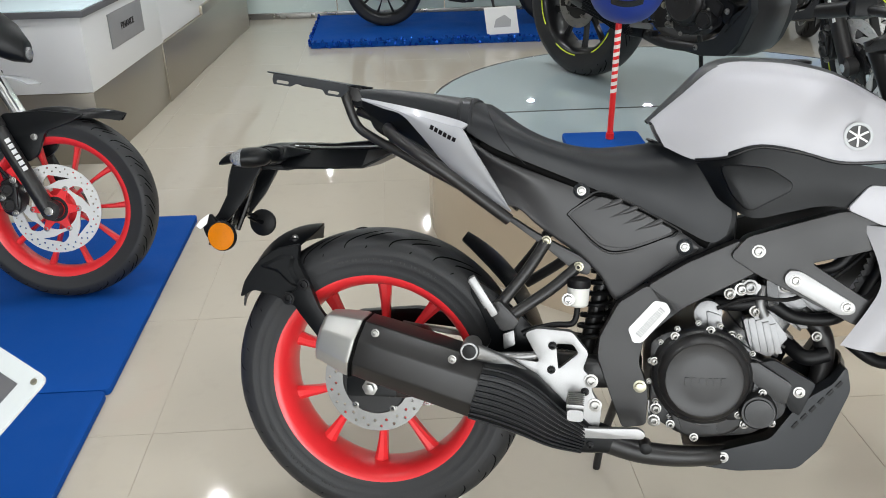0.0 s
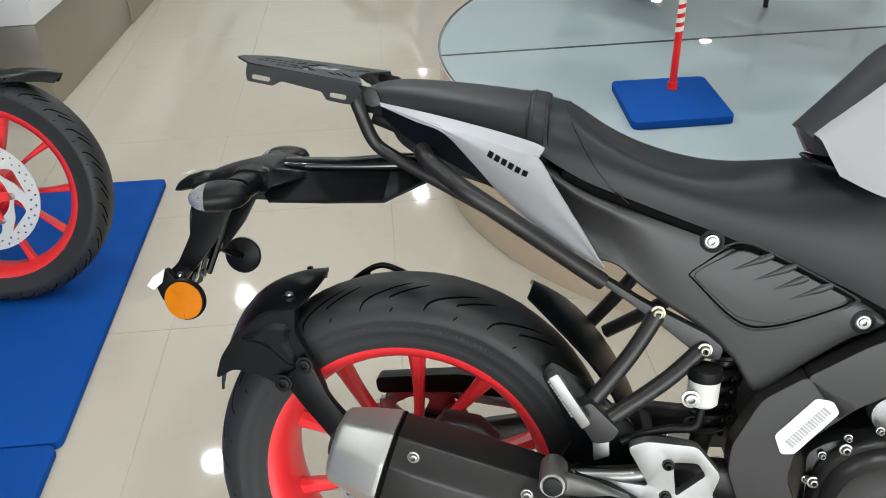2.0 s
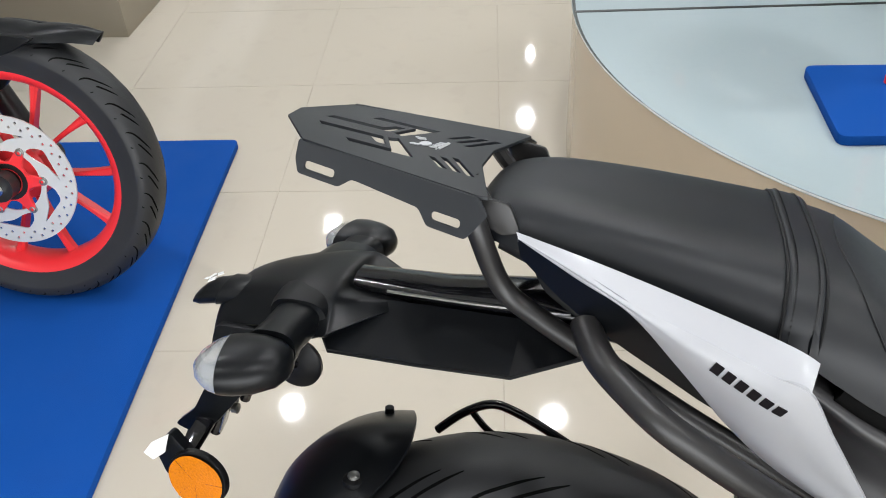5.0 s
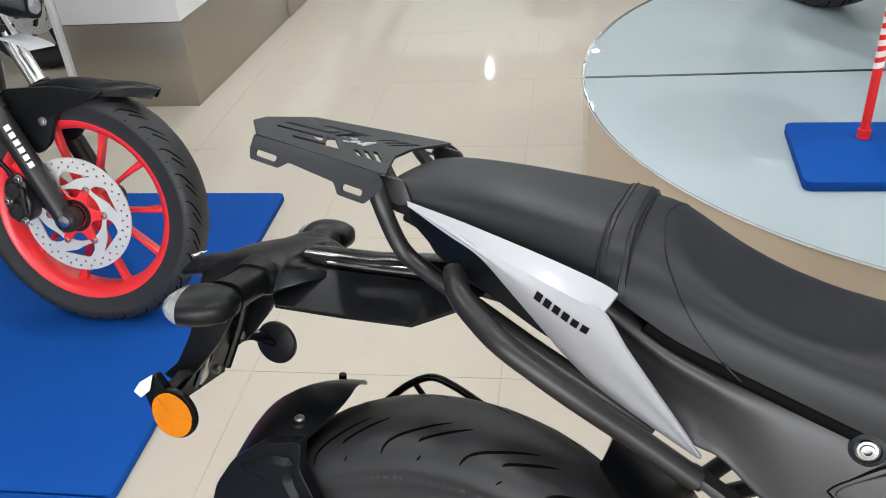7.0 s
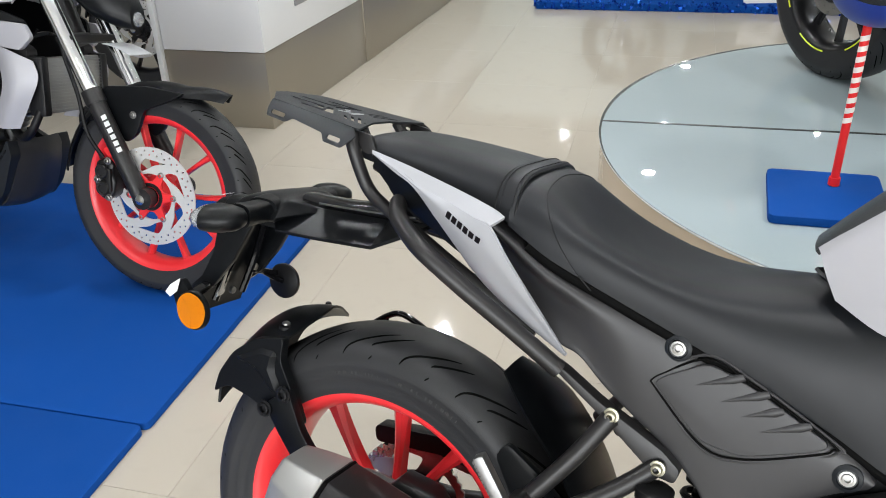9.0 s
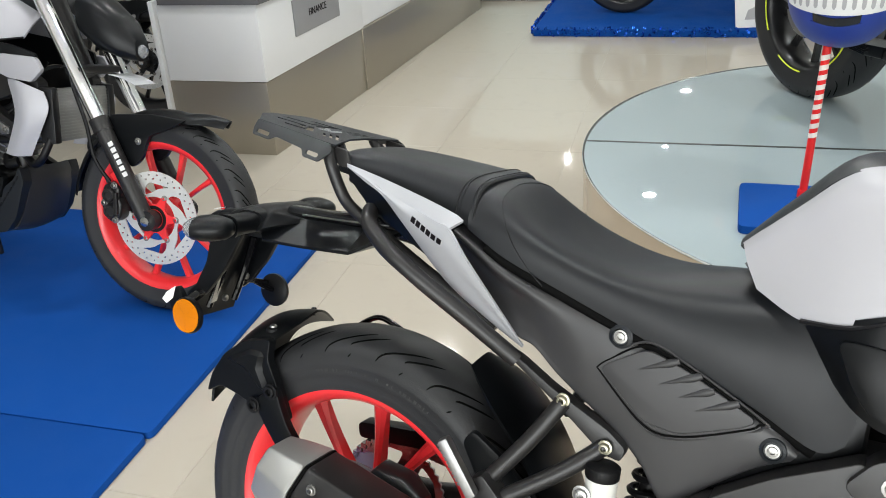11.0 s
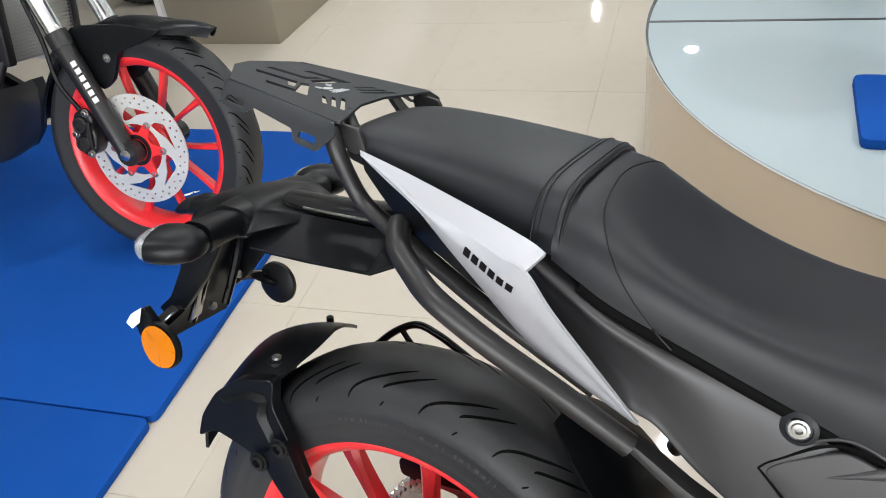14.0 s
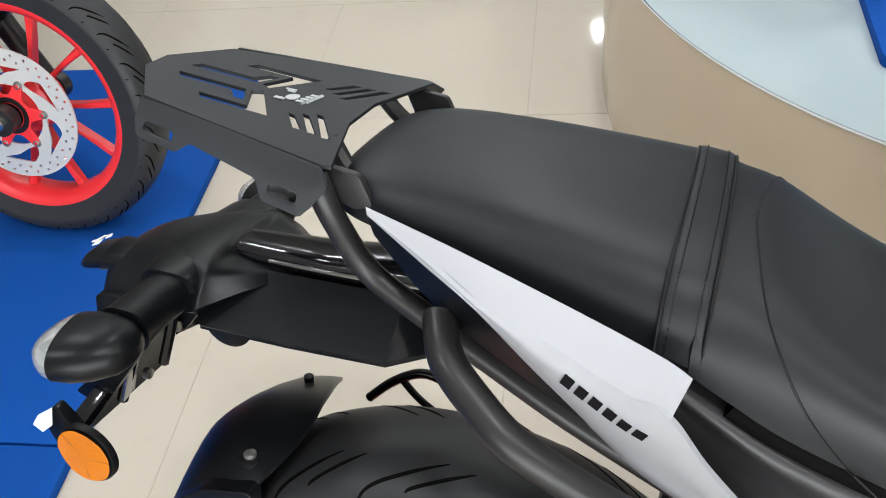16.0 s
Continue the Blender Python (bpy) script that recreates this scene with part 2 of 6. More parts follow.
def loft(sections, seg=20, power=2.6, bm=None):
    """A body through rounded sections: centre, direction of its depth, direction of its height, half sizes."""
    bm = bm or bmesh.new()
    rows = []
    for c, sd, up, hw, hh in sections:
        c, sd, up = Vector(c), Vector(sd), Vector(up)
        ring = []
        for k in range(seg):
            a = 2 * math.pi * k / seg
            u, v = math.cos(a), math.sin(a)
            u, v = math.copysign(abs(u) ** (2 / power), u), math.copysign(abs(v) ** (2 / power), v)
            ring.append(c + sd * hw * u + up * hh * v)
        rows.append(ring)
    vs = grid_faces(bm, rows, True)
    bm.faces.new(vs[0][::-1])
    bm.faces.new(vs[-1])
    return bm


def facets(sections, cut=0.42):
    """A body through eight-cornered sections: centre, depth and height directions, half sizes."""
    bm = bmesh.new()
    rows = []
    for c, sd, up, hw, hh in sections:
        c, sd, up = Vector(c), Vector(sd), Vector(up)
        rows.append([c + sd * hw * u + up * hh * v for u, v in ((1, cut), (1 - cut, 1), (cut - 1, 1), (-1, cut), (-1, -cut), (cut - 1, -1), (1 - cut, -1), (1, -cut))])
    vs = grid_faces(bm, rows, True)
    bm.faces.new(vs[0][::-1])
    bm.faces.new(vs[-1])
    bmesh.ops.recalc_face_normals(bm, faces=bm.faces)
    sharp = [e for e in bm.edges if e.calc_face_angle(0) > 0.3]
    bmesh.ops.bevel(bm, geom=sharp, offset=0.004, segments=2, profile=0.6, affect="EDGES", clamp_overlap=True)
    return bm


def screw(x, y, z, r=0.007, h=0.005, side=-1):
    """A round-headed bolt with a socket, standing out sideways."""
    bm = lathe([(r * 1.35, 0), (r * 1.35, h * 0.3), (r, h * 0.35), (r * 0.92, h * 0.9), (r * 0.72, h), (r * 0.55, h), (r * 0.5, h * 0.1), (r * 0.1, h * 0.1)], n=14)
    bm.transform(Matrix.Translation((x, y, z)) @ Matrix.Diagonal((1, side, 1, 1)))
    return bm


# ---- motorcycles ----
HUB = Vector((-0.01, 0, 0.284))           # rear axle in the motorcycle's own measure: x ahead, y to its left
AXLE = Vector((1.33, 0, 0.272))           # front axle


def tyre_profile(u, r, half, depth):
    """Radius and sideways place on a tyre's section; u runs from -1 at one bead to 1 at the other."""
    a = u * radians(118)
    if abs(a) < math.pi / 2:
        return r - depth * 0.52 * (1 - math.cos(abs(a))) ** 1.25, half * math.sin(a)
    over = (abs(a) - math.pi / 2) / radians(28)
    ridge = 0.0012 if 0.15 < over < 0.24 or 0.55 < over < 0.6 else 0.0
    return r - depth * 0.52 - depth * 0.48 * over, math.copysign(half * (1 - 0.10 * over) - ridge, a)


def tyre_mesh(c, r, half, depth, segs, rings):
    """A tyre: bead, side wall and rounded tread."""
    bm = bmesh.new()
    rows = []
    for i in range(segs):
        th = 2 * math.pi * i / segs
        ring = []
        for k in range(rings):
            rr, y = tyre_profile(-1 + 2 * k / (rings - 1), r, half, depth)
            ring.append((c[0] + rr * math.cos(th), c[1] + y, c[2] + rr * math.sin(th)))
        rows.append(ring)
    rows.append(rows[0])
    grid_faces(bm, rows)
    bmesh.ops.remove_doubles(bm, verts=bm.verts, dist=1e-6)
    return bm


def tread_shade_strips(c, r, half, depth, count):
    """Near-black strips painted for shaded grooves: they climb each shoulder, bend and run out towards the crown, with
    short cuts between them.
    """
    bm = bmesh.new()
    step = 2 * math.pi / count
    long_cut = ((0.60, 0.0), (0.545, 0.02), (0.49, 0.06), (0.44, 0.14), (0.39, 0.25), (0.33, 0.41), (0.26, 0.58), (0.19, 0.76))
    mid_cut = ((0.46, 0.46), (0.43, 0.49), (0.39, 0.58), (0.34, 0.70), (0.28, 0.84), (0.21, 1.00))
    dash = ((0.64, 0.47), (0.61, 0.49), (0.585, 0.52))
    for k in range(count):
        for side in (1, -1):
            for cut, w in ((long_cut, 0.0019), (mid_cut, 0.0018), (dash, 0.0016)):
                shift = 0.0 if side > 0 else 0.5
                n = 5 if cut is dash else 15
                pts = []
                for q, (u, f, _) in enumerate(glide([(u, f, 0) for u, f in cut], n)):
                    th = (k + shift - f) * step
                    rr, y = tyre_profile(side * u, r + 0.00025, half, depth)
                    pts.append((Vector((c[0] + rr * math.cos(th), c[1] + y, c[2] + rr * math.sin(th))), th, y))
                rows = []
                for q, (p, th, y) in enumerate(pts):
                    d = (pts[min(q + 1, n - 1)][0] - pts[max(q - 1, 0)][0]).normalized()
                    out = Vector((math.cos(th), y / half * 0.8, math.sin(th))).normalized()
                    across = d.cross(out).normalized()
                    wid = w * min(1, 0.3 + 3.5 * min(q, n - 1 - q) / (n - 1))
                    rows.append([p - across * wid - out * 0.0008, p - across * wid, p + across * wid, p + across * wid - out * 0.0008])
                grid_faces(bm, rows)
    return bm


def sidewall_marks(c, r, half, depth, seed):
    """Small raised marks in groups round a tyre's side wall."""
    bm = bmesh.new()
    rnd = random.Random(seed)
    for a0, a1, u0, size in ((62, 112, 0.80, 0.0036), (128, 150, 0.80, 0.0030), (205, 255, 0.80, 0.0036), (20, 42, 0.86, 0.0022), (285, 330, 0.80, 0.0036), (160, 190, 0.86, 0.0022)):
        a = a0
        while a < a1:
            wide, tall = size * (0.3 + 0.6 * rnd.random()), size * (3 + 5 * rnd.random())
            if rnd.random() < 0.35:
                a += math.degrees(size / r)
                continue
            for side in (1, -1):
                th = radians(a)
                (r0, y0), (r1, y1) = (tyre_profile(side * (u0 + q), r, half, depth) for q in (0.0, tall))
                d, t = Vector((math.cos(th), 0, math.sin(th))), Vector((-math.sin(th), 0, math.cos(th)))
                lift = Vector((0, side * 0.0006, 0))
                p, q = Vector(c) + d * r0 + Vector((0, y0, 0)) + lift, Vector(c) + d * r1 + Vector((0, y1, 0)) + lift
                bm.faces.new([bm.verts.new(v) for v in (p - t * wide / 2, p + t * wide / 2, q + t * wide / 2, q - t * wide / 2)])
            a += math.degrees((wide + size * 0.35) / r)
    return bm


def spoke(c, a, r0, r1, w0, w1, lean, y0, y1):
    """A cast spoke, wider towards the rim."""
    own = bmesh.new()
    rows = []
    for k in range(8):
        u = k / 7
        ang = a + lean * (1 - u)
        rad = r0 + (r1 - r0) * u
        w = w0 + (w1 - w0) * (u ** 3) + 0.006 * max(0, 0.2 - u)
        hy = (y0 + (y1 - y0) * u)
        d, t = Vector((math.cos(ang), 0, math.sin(ang))), Vector((-math.sin(ang), 0, math.cos(ang)))
        o = Vector(c) + d * rad
        b = w * 0.28
        rows.append([o + t * p + Vector((0, q, 0)) for p, q in ((-w / 2, -hy + b), (-w / 2 + b, -hy), (w / 2 - b, -hy), (w / 2, -hy + b),
                                                              (w / 2, hy - b), (w / 2 - b, hy), (-w / 2 + b, hy), (-w / 2, hy - b))])
    grid_faces(own, rows, True)
    return own


def wheel(parent, c, rim_r, tyre_r, half, mats, fine, count, phase, stripe=None, slim=1.0):
    k = half / 0.07
    rim = [(rim_r, -0.058 * k), (rim_r + 0.004, -0.0595 * k), (rim_r + 0.004, -0.063 * k), (rim_r - 0.004, -0.063 * k), (rim_r - 0.012, -0.057 * k), (rim_r - 0.021, -0.044 * k),
           (rim_r - 0.026, -0.022 * k), (rim_r - 0.027, 0), (rim_r - 0.026, 0.022 * k), (rim_r - 0.021, 0.044 * k), (rim_r - 0.012, 0.057 * k), (rim_r - 0.004, 0.063 * k),
           (rim_r + 0.004, 0.063 * k), (rim_r, 0.058 * k), (rim_r - 0.010, 0.05 * k), (rim_r - 0.016, 0), (rim_r - 0.010, -0.05 * k), (rim_r, -0.058 * k)]
    w = part("wheel", lathe(rim, c, 96, close=False), mats["rim"], parent, mats["rim_label"])
    ty = part("tyre", tyre_mesh(c, tyre_r, half, tyre_r - rim_r, 240 if fine else 160, 61 if fine else 41), M["tyre"], w, "black rubber tyre, its slanted tread grooves painted as dark strips", 80)
    tagged(part("tread_shade", tread_shade_strips(c, tyre_r, half, tyre_r - rim_r, 19 if half > 0.06 else 26), M["recess_shade"], ty), kind="stuff")
    if fine:
        tagged(part("sidewall_lettering", sidewall_marks(c, tyre_r, half, tyre_r - rim_r, 3), M["pale_rubber"], ty), kind="stuff")
    for j in range(count):
        pair = radians(5) * (1 if j % 2 else -1)
        part("spoke", spoke(c, phase + 2 * math.pi * j / count, 0.045, rim_r - 0.020, 0.0125 * slim, 0.034 * slim, pair, 0.016, 0.012), mats["rim"], w)
    part("hub", lathe([(0.02, -0.06), (0.038, -0.058), (0.04, -0.03), (0.058, -0.022), (0.062, 0), (0.058, 0.022), (0.045, 0.03), (0.045, 0.055), (0.02, 0.06)], c, 36), mats["rim"], w)
    part("axle", tube([(c[0], c[1] - 0.105, c[2]), (c[0], c[1] + 0.105, c[2])], 0.008, seg=12), M["steel"], w)
    if stripe:
        for j in range(6):
            arc = [(c[0] + rim_r * math.cos(a), c[1] - 0.0640 * k, c[2] + rim_r * math.sin(a)) for a in (radians(60 * j + 5.5 * q) for q in range(7))]
            part("rim_stripe", tube(arc, 0.0026, 12, 6), stripe, w)
    return w


def brake_disc(parent, c, r, r_in, y, holes, arms, carrier, steel):
    """A drilled disc with cut-outs on a carrier."""
    n = 120
    bm = bmesh.new()
    loops = [[(c[0] + rad * math.cos(2 * math.pi * k / n), c[2] + rad * math.sin(2 * math.pi * k / n)) for k in range(n)] for rad in (r,)]
    loops.append([(c[0] + r_in * math.cos(2 * math.pi * k / 60), c[2] + r_in * math.sin(2 * math.pi * k / 60)) for k in range(60)])
    for k in range(holes):
        for ring, off in ((r - 0.010, 0), (r - 0.022, 0.5)):
            a = 2 * math.pi * (k + off) / holes
            x, z = c[0] + ring * math.cos(a), c[2] + ring * math.sin(a)
            loops.append([(x + 0.0032 * math.cos(b), z + 0.0032 * math.sin(b)) for b in (math.pi * q / 4 for q in range(8))])
    if arms:
        for k in range(arms):
            a0 = 2 * math.pi * k / arms
            pts = [(r - 0.031, a0 + 0.00), (r - 0.031, a0 + 0.66), (r - 0.046, a0 + 0.86), (r_in + 0.011, a0 + 0.97), (r_in + 0.011, a0 + 0.66), (r - 0.050, a0 + 0.36)]
            loops.append(rounded([(c[0] + rad * math.cos(a), c[2] + rad * math.sin(a)) for rad, a in pts], 0.008))
    bm = plate(loops, y - 0.002, y + 0.002, 0)
    d = part("brake_disc", bm, steel, parent, "drilled steel brake disc")
    if carrier:
        if arms:
            star = [(c[0] + rad * math.cos(a), c[2] + rad * math.sin(a)) for k in range(arms) for rad, a in ((r_in + 0.010, 2 * math.pi * k / arms - 0.10), (r_in + 0.010, 2 * math.pi * k / arms + 0.10), (r_in - 0.022, 2 * math.pi * (k + 0.32) / arms), (r_in - 0.022, 2 * math.pi * (k + 0.68) / arms))]
            core = [(c[0] + 0.026 * math.cos(math.pi * q / 12), c[2] + 0.026 * math.sin(math.pi * q / 12)) for q in range(24)]
            part("disc_carrier", plate([rounded(star, 0.006), core], y - 0.007, y + 0.001, 0.0015, 1), carrier, d, "painted disc carrier")
            part("sensor_ring", lathe([(0.040, y - 0.004), (0.040, y - 0.009), (0.030, y - 0.009), (0.030, y - 0.004)], (c[0], 0, c[2]), 36), M["engine"], d)
        else:
            part("disc_carrier", lathe([(0.035, y - 0.006), (r_in + 0.006, y - 0.006), (r_in + 0.01, y - 0.002), (r_in + 0.006, y + 0.006), (0.035, y + 0.006)], (c[0], 0, c[2]), 48), carrier, d)
    for k in range(arms or 5):
        a = 2 * math.pi * k / (arms or 5) + (0.0 if arms else 0.3)
        part("disc_bolt", screw(c[0] + (r_in + 0.006) * math.cos(a), y - 0.003, c[2] + (r_in + 0.006) * math.sin(a), 0.007, 0.006), M["bolt"], d)
    return d


def wordmark(parent, origin, along, up, count, height, mat, name="letter_bar", thick=0.0012, surface=None):
    """A row of plain bars in place of a brand's letters, laid on a surface where one is given."""
    o, a, u = Vector(origin), Vector(along), Vector(up).normalized()
    n = a.cross(u).normalized()
    w = a.length / count
    for k in range(count):
        c, out = o + a * ((k + 0.5) / count), n
        if surface:
            c, out, _, _ = surface.find_nearest(c)
            out = out if out.dot(n) > 0 else -out
        across = (a - out * a.dot(out)).normalized()
        m = Matrix((across, out, out.cross(across) * (1 if out.cross(across).dot(u) > 0 else -1))).transposed().to_4x4()
        own = box(-w * 0.35, w * 0.35, -thick, thick, -height / 2, height / 2, 0)
        own.transform(Matrix.Translation(c) @ m)
        part(name, own, mat, parent)


def motorcycle(name, m, label, mats, fine=True, rack=False, group="", steer=0.0):
    bike = thing(name, m, label, "motorcycle", group)
    P, S = M["plastic"], M["satin"]

    # rear wheel with its disc, chain and sprocket
    w = wheel(bike, HUB, 0.226, 0.3165, 0.071, mats, fine, 10, radians(18), mats.get("stripe"))
    brake_disc(w, HUB, 0.110, 0.062, -0.062, 22 if fine else 12, 0, M["engine"], M["disc"])
    teeth = [(HUB.x + rad * math.cos(a), HUB.z + rad * math.sin(a)) for k in range(46) for rad, a in ((0.0965, 2 * math.pi * k / 46), (0.100, 2 * math.pi * (k + 0.38) / 46), (0.100, 2 * math.pi * (k + 0.62) / 46))]
    gaps = [rounded([(HUB.x + rad * math.cos(a), HUB.z + rad * math.sin(a)) for rad, a in ((0.084, 2 * math.pi * k / 5 + 0.16), (0.087, 2 * math.pi * k / 5 + 0.55), (0.084, 2 * math.pi * k / 5 + 0.94), (0.056, 2 * math.pi * k / 5 + 0.80), (0.056, 2 * math.pi * k / 5 + 0.30))], 0.008) for k in range(5)]
    part("sprocket", plate([teeth, *gaps], 0.064, 0.069, 0), M["steel"], w, "toothed steel sprocket")
    part("sprocket_carrier", lathe([(0.03, 0.03), (0.052, 0.032), (0.055, 0.06), (0.048, 0.063), (0.02, 0.064)], HUB, 36), M["engine"], w)
    ch = bmesh.new()
    for s in (1, -1):
        for k in range(44):
            x = HUB.x + 0.44 * k / 43
            z = HUB.z + s * (0.098 - 0.055 * k / 43) + 0.01 * k / 43
            box(x - 0.0055, x + 0.0055, 0.061, 0.074, z - 0.005, z + 0.005, 0, bm=ch)
    for k in range(26):
        a = radians(90 + 180 * k / 25)
        x, z = HUB.x + 0.099 * math.cos(a), HUB.z + 0.099 * math.sin(a)
        box(x - 0.005, x + 0.005, 0.061, 0.074, z - 0.005, z + 0.005, 0, bm=ch)
    part("chain", ch, M["steel"], bike, "steel roller chain")
    part("chain_guard", plate(rounded([(-0.09, 0.40), (0.05, 0.418), (0.24, 0.40), (0.25, 0.375), (0.04, 0.385), (-0.085, 0.372)], 0.01), 0.058, 0.088, 0.003), P, bike)

    # swing arm
    for s in (-1, 1):
        part("swingarm", loft([((-0.045, s * 0.093, 0.284), (0, 1, 0), (0, 0, 1), 0.011, 0.022), ((0.06, s * 0.093, 0.29), (0, 1, 0), (0, 0, 1), 0.013, 0.026),
                               ((0.25, s * 0.09, 0.33), (0, 1, 0), (0, 0, 1), 0.015, 0.032), ((0.36, s * 0.085, 0.345), (0, 1, 0), (0, 0, 1), 0.018, 0.036),
                               ((0.49, s * 0.08, 0.35), (0, 1, 0), (0, 0, 1), 0.02, 0.03)], 14, 4), M["frame"], bike)
        part("axle_plate", plate(rounded([(-0.06, 0.262), (0.045, 0.268), (0.045, 0.31), (-0.06, 0.304)], 0.006), s * 0.104, s * 0.109, 0.001), P, bike)
    part("swingarm_bridge", box(0.26, 0.36, -0.085, 0.085, 0.325, 0.375, 0.012), M["frame"], bike)
    part("axle_nut", lathe([(0.017, -0.109), (0.017, -0.112), (0.011, -0.113), (0.011, -0.123), (0.005, -0.124)], HUB, 6), M["bolt"], bike)
    part("rear_caliper", loft([((0.02, -0.085, 0.37), (0, 1, 0), (0, 0, 1), 0.02, 0.02), ((0.05, -0.085, 0.39), (0, 1, 0), (0, 0, 1), 0.026, 0.032),
                               ((0.1, -0.085, 0.385), (0, 1, 0), (0, 0, 1), 0.026, 0.03), ((0.13, -0.085, 0.37), (0, 1, 0), (0, 0, 1), 0.018, 0.02)], 14, 4), M["engine"], bike)

    # rear tyre hugger on its bracket
    rows = []
    for k in range(15):
        ring = []
        for q in range(13):
            u = -1 + q / 6
            front = 113.2 + 2.7 * u + 8.3 * u * u - 3.2 * u ** 3
            s = k / 14
            a = radians(front + (152 - front) * s)
            rr = 0.3533 + 0.0213 * math.sin(math.pi * s) - 0.0045 * (1 - s) ** 2 - 0.0095 * s * s
            half = 0.092
            fall = 0.0259 * abs(u) ** 1.4
            ring.append(HUB + Vector(((rr - fall) * math.cos(a), u * half, (rr - fall) * math.sin(a))))
        rows.append(ring)
    hg = bmesh.new()
    grid_faces(hg, rows)
    bmesh.ops.recalc_face_normals(hg, faces=hg.faces)
    bmesh.ops.solidify(hg, geom=hg.faces[:], thickness=0.004)
    hug = part("tyre_hugger", hg, P, bike, "matte black plastic tyre hugger")
    for s in (-1,):
        side = rounded([(-0.298, 0.450), (-0.288, 0.487), (-0.262, 0.527), (-0.222, 0.558), (-0.168, 0.572), (-0.172, 0.535), (-0.150, 0.495), (-0.126, 0.44), (-0.16, 0.432), (-0.222, 0.460), (-0.268, 0.470)], 0.01)
        part("hugger_side", plate(side, s * 0.078, s * 0.096, 0.010, 1), P, hug, "", 20)
        part("hugger_arm", plate(rounded([(-0.148, 0.50), (-0.19, 0.465), (-0.165, 0.43), (-0.085, 0.335), (-0.03, 0.29), (-0.01, 0.31), (-0.06, 0.37), (-0.12, 0.44)], 0.012), s * 0.091, s * 0.106, 0.004), P, hug)
        part("hugger_rib", plate([(-0.258, 0.520), (-0.205, 0.548), (-0.176, 0.548), (-0.182, 0.520), (-0.158, 0.478), (-0.185, 0.485), (-0.215, 0.512)], s * 0.090, s * 0.104, 0.008, 1), P, hug, "", 20)
        for x, z in ((-0.154, 0.490), (-0.187, 0.459)):
            part("hugger_bolt", screw(x, s * 0.107, z, 0.010, 0.006, s), M["rubber"], hug)
    part("hugger_washer", lathe([(0.011, -0.003), (0.011, 0.002), (0.007, 0.004)], (-0.189, -0.062, 0.576), 16, "Z"), M["rubber"], hug)
    part("hugger_peg", lathe([(0.006, 0), (0.006, 0.006), (0.004, 0.0075)], (-0.189, -0.062, 0.577), 12, "Z"), M["bolt"], hug)
    part("hugger_peg", lathe([(0.005, -0.006), (0.005, 0.006), (0.003, 0.0075)], (-0.192, 0.052, 0.581), 12, "Z"), M["rubber"], hug)

    # inner mudguard ahead of the rear tyre
    rows = []
    for k in range(15):
        a = radians(14 + 47 * k / 14)
        half = 0.078 * (1 - 0.55 * max(0, (k - 9) / 5) ** 2)
        rows.append([HUB + Vector(((0.352 + 0.012 * (1 - u * u)) * math.cos(a), u * half, (0.352 + 0.012 * (1 - u * u)) * math.sin(a))) for u in (-1 + q / 6 for q in range(13))])
    ig = bmesh.new()
    grid_faces(ig, rows)
    bmesh.ops.recalc_face_normals(ig, faces=ig.faces)
    bmesh.ops.solidify(ig, geom=ig.faces[:], thickness=0.005)
    part("inner_mudguard", ig, P, bike)
    part("mudguard_side", plate(rounded([(0.186, 0.500), (0.200, 0.522), (0.250, 0.492), (0.318, 0.432), (0.335, 0.385), (0.305, 0.358), (0.217, 0.366), (0.236, 0.40), (0.215, 0.45)], 0.01), -0.098, -0.086, 0.004), P, bike)
    # guard hoop over the tyre on the far side
    part("guard_hoop", tube([(-0.15, 0.10, 0.535), (-0.122, 0.103, 0.562), (-0.09, 0.104, 0.580), (-0.06, 0.105, 0.574), (-0.02, 0.106, 0.555), (0.04, 0.107, 0.522), (0.12, 0.105, 0.48)], 0.0052, 40), M["gloss"], bike)
    part("hoop_brace", tube([(-0.112, 0.103, 0.567), (-0.095, 0.103, 0.548), (-0.07, 0.103, 0.53)], 0.004), M["gloss"], bike)

    # exhaust
    sd, up = Vector((0, 1, 0)), Vector((0.254, 0, 0.967))
    body = [((-0.026, -0.185, 0.403), 0.058, 0.055), ((0.03, -0.186, 0.389), 0.062, 0.057), ((0.13, -0.186, 0.363), 0.062, 0.058), ((0.236, -0.184, 0.334), 0.06, 0.059)]
    can = part("silencer", facets([(c, sd, up, a, b) for c, a, b in body]), M["frame"], bike, "black silencer with a silver end cap")
    cap = [((-0.088, -0.183, 0.415), 0.034, 0.036), ((-0.082, -0.184, 0.413), 0.044, 0.046), ((-0.05, -0.185, 0.407), 0.054, 0.052), ((-0.02, -0.186, 0.4), 0.0615, 0.0575), ((-0.012, -0.186, 0.398), 0.0625, 0.058)]
    part("end_cap", facets([(c, sd, up, a, b) for c, a, b in cap]), M["cap"], can, "silver end cap")
    # Proud dark ring painted for the shaded gap behind the end cap.
    part("cap_gap_shade", facets([(c, sd, up, a, b) for c, a, b in (((-0.0115, -0.186, 0.3975), 0.0632, 0.0587), ((-0.006, -0.186, 0.396), 0.0632, 0.0587))]), M["recess_shade"], can)
    part("outlet", tube([(-0.094, -0.175, 0.41), (-0.06, -0.178, 0.405)], 0.02, seg=20), M["engine"], can)
    sh = [((0.225, -0.186, 0.337), 0.063, 0.061), ((0.27, -0.182, 0.327), 0.06, 0.063), ((0.32, -0.176, 0.305), 0.052, 0.059), ((0.375, -0.168, 0.270), 0.044, 0.046), ((0.43, -0.158, 0.243), 0.034, 0.03), ((0.48, -0.15, 0.234), 0.027, 0.021)]
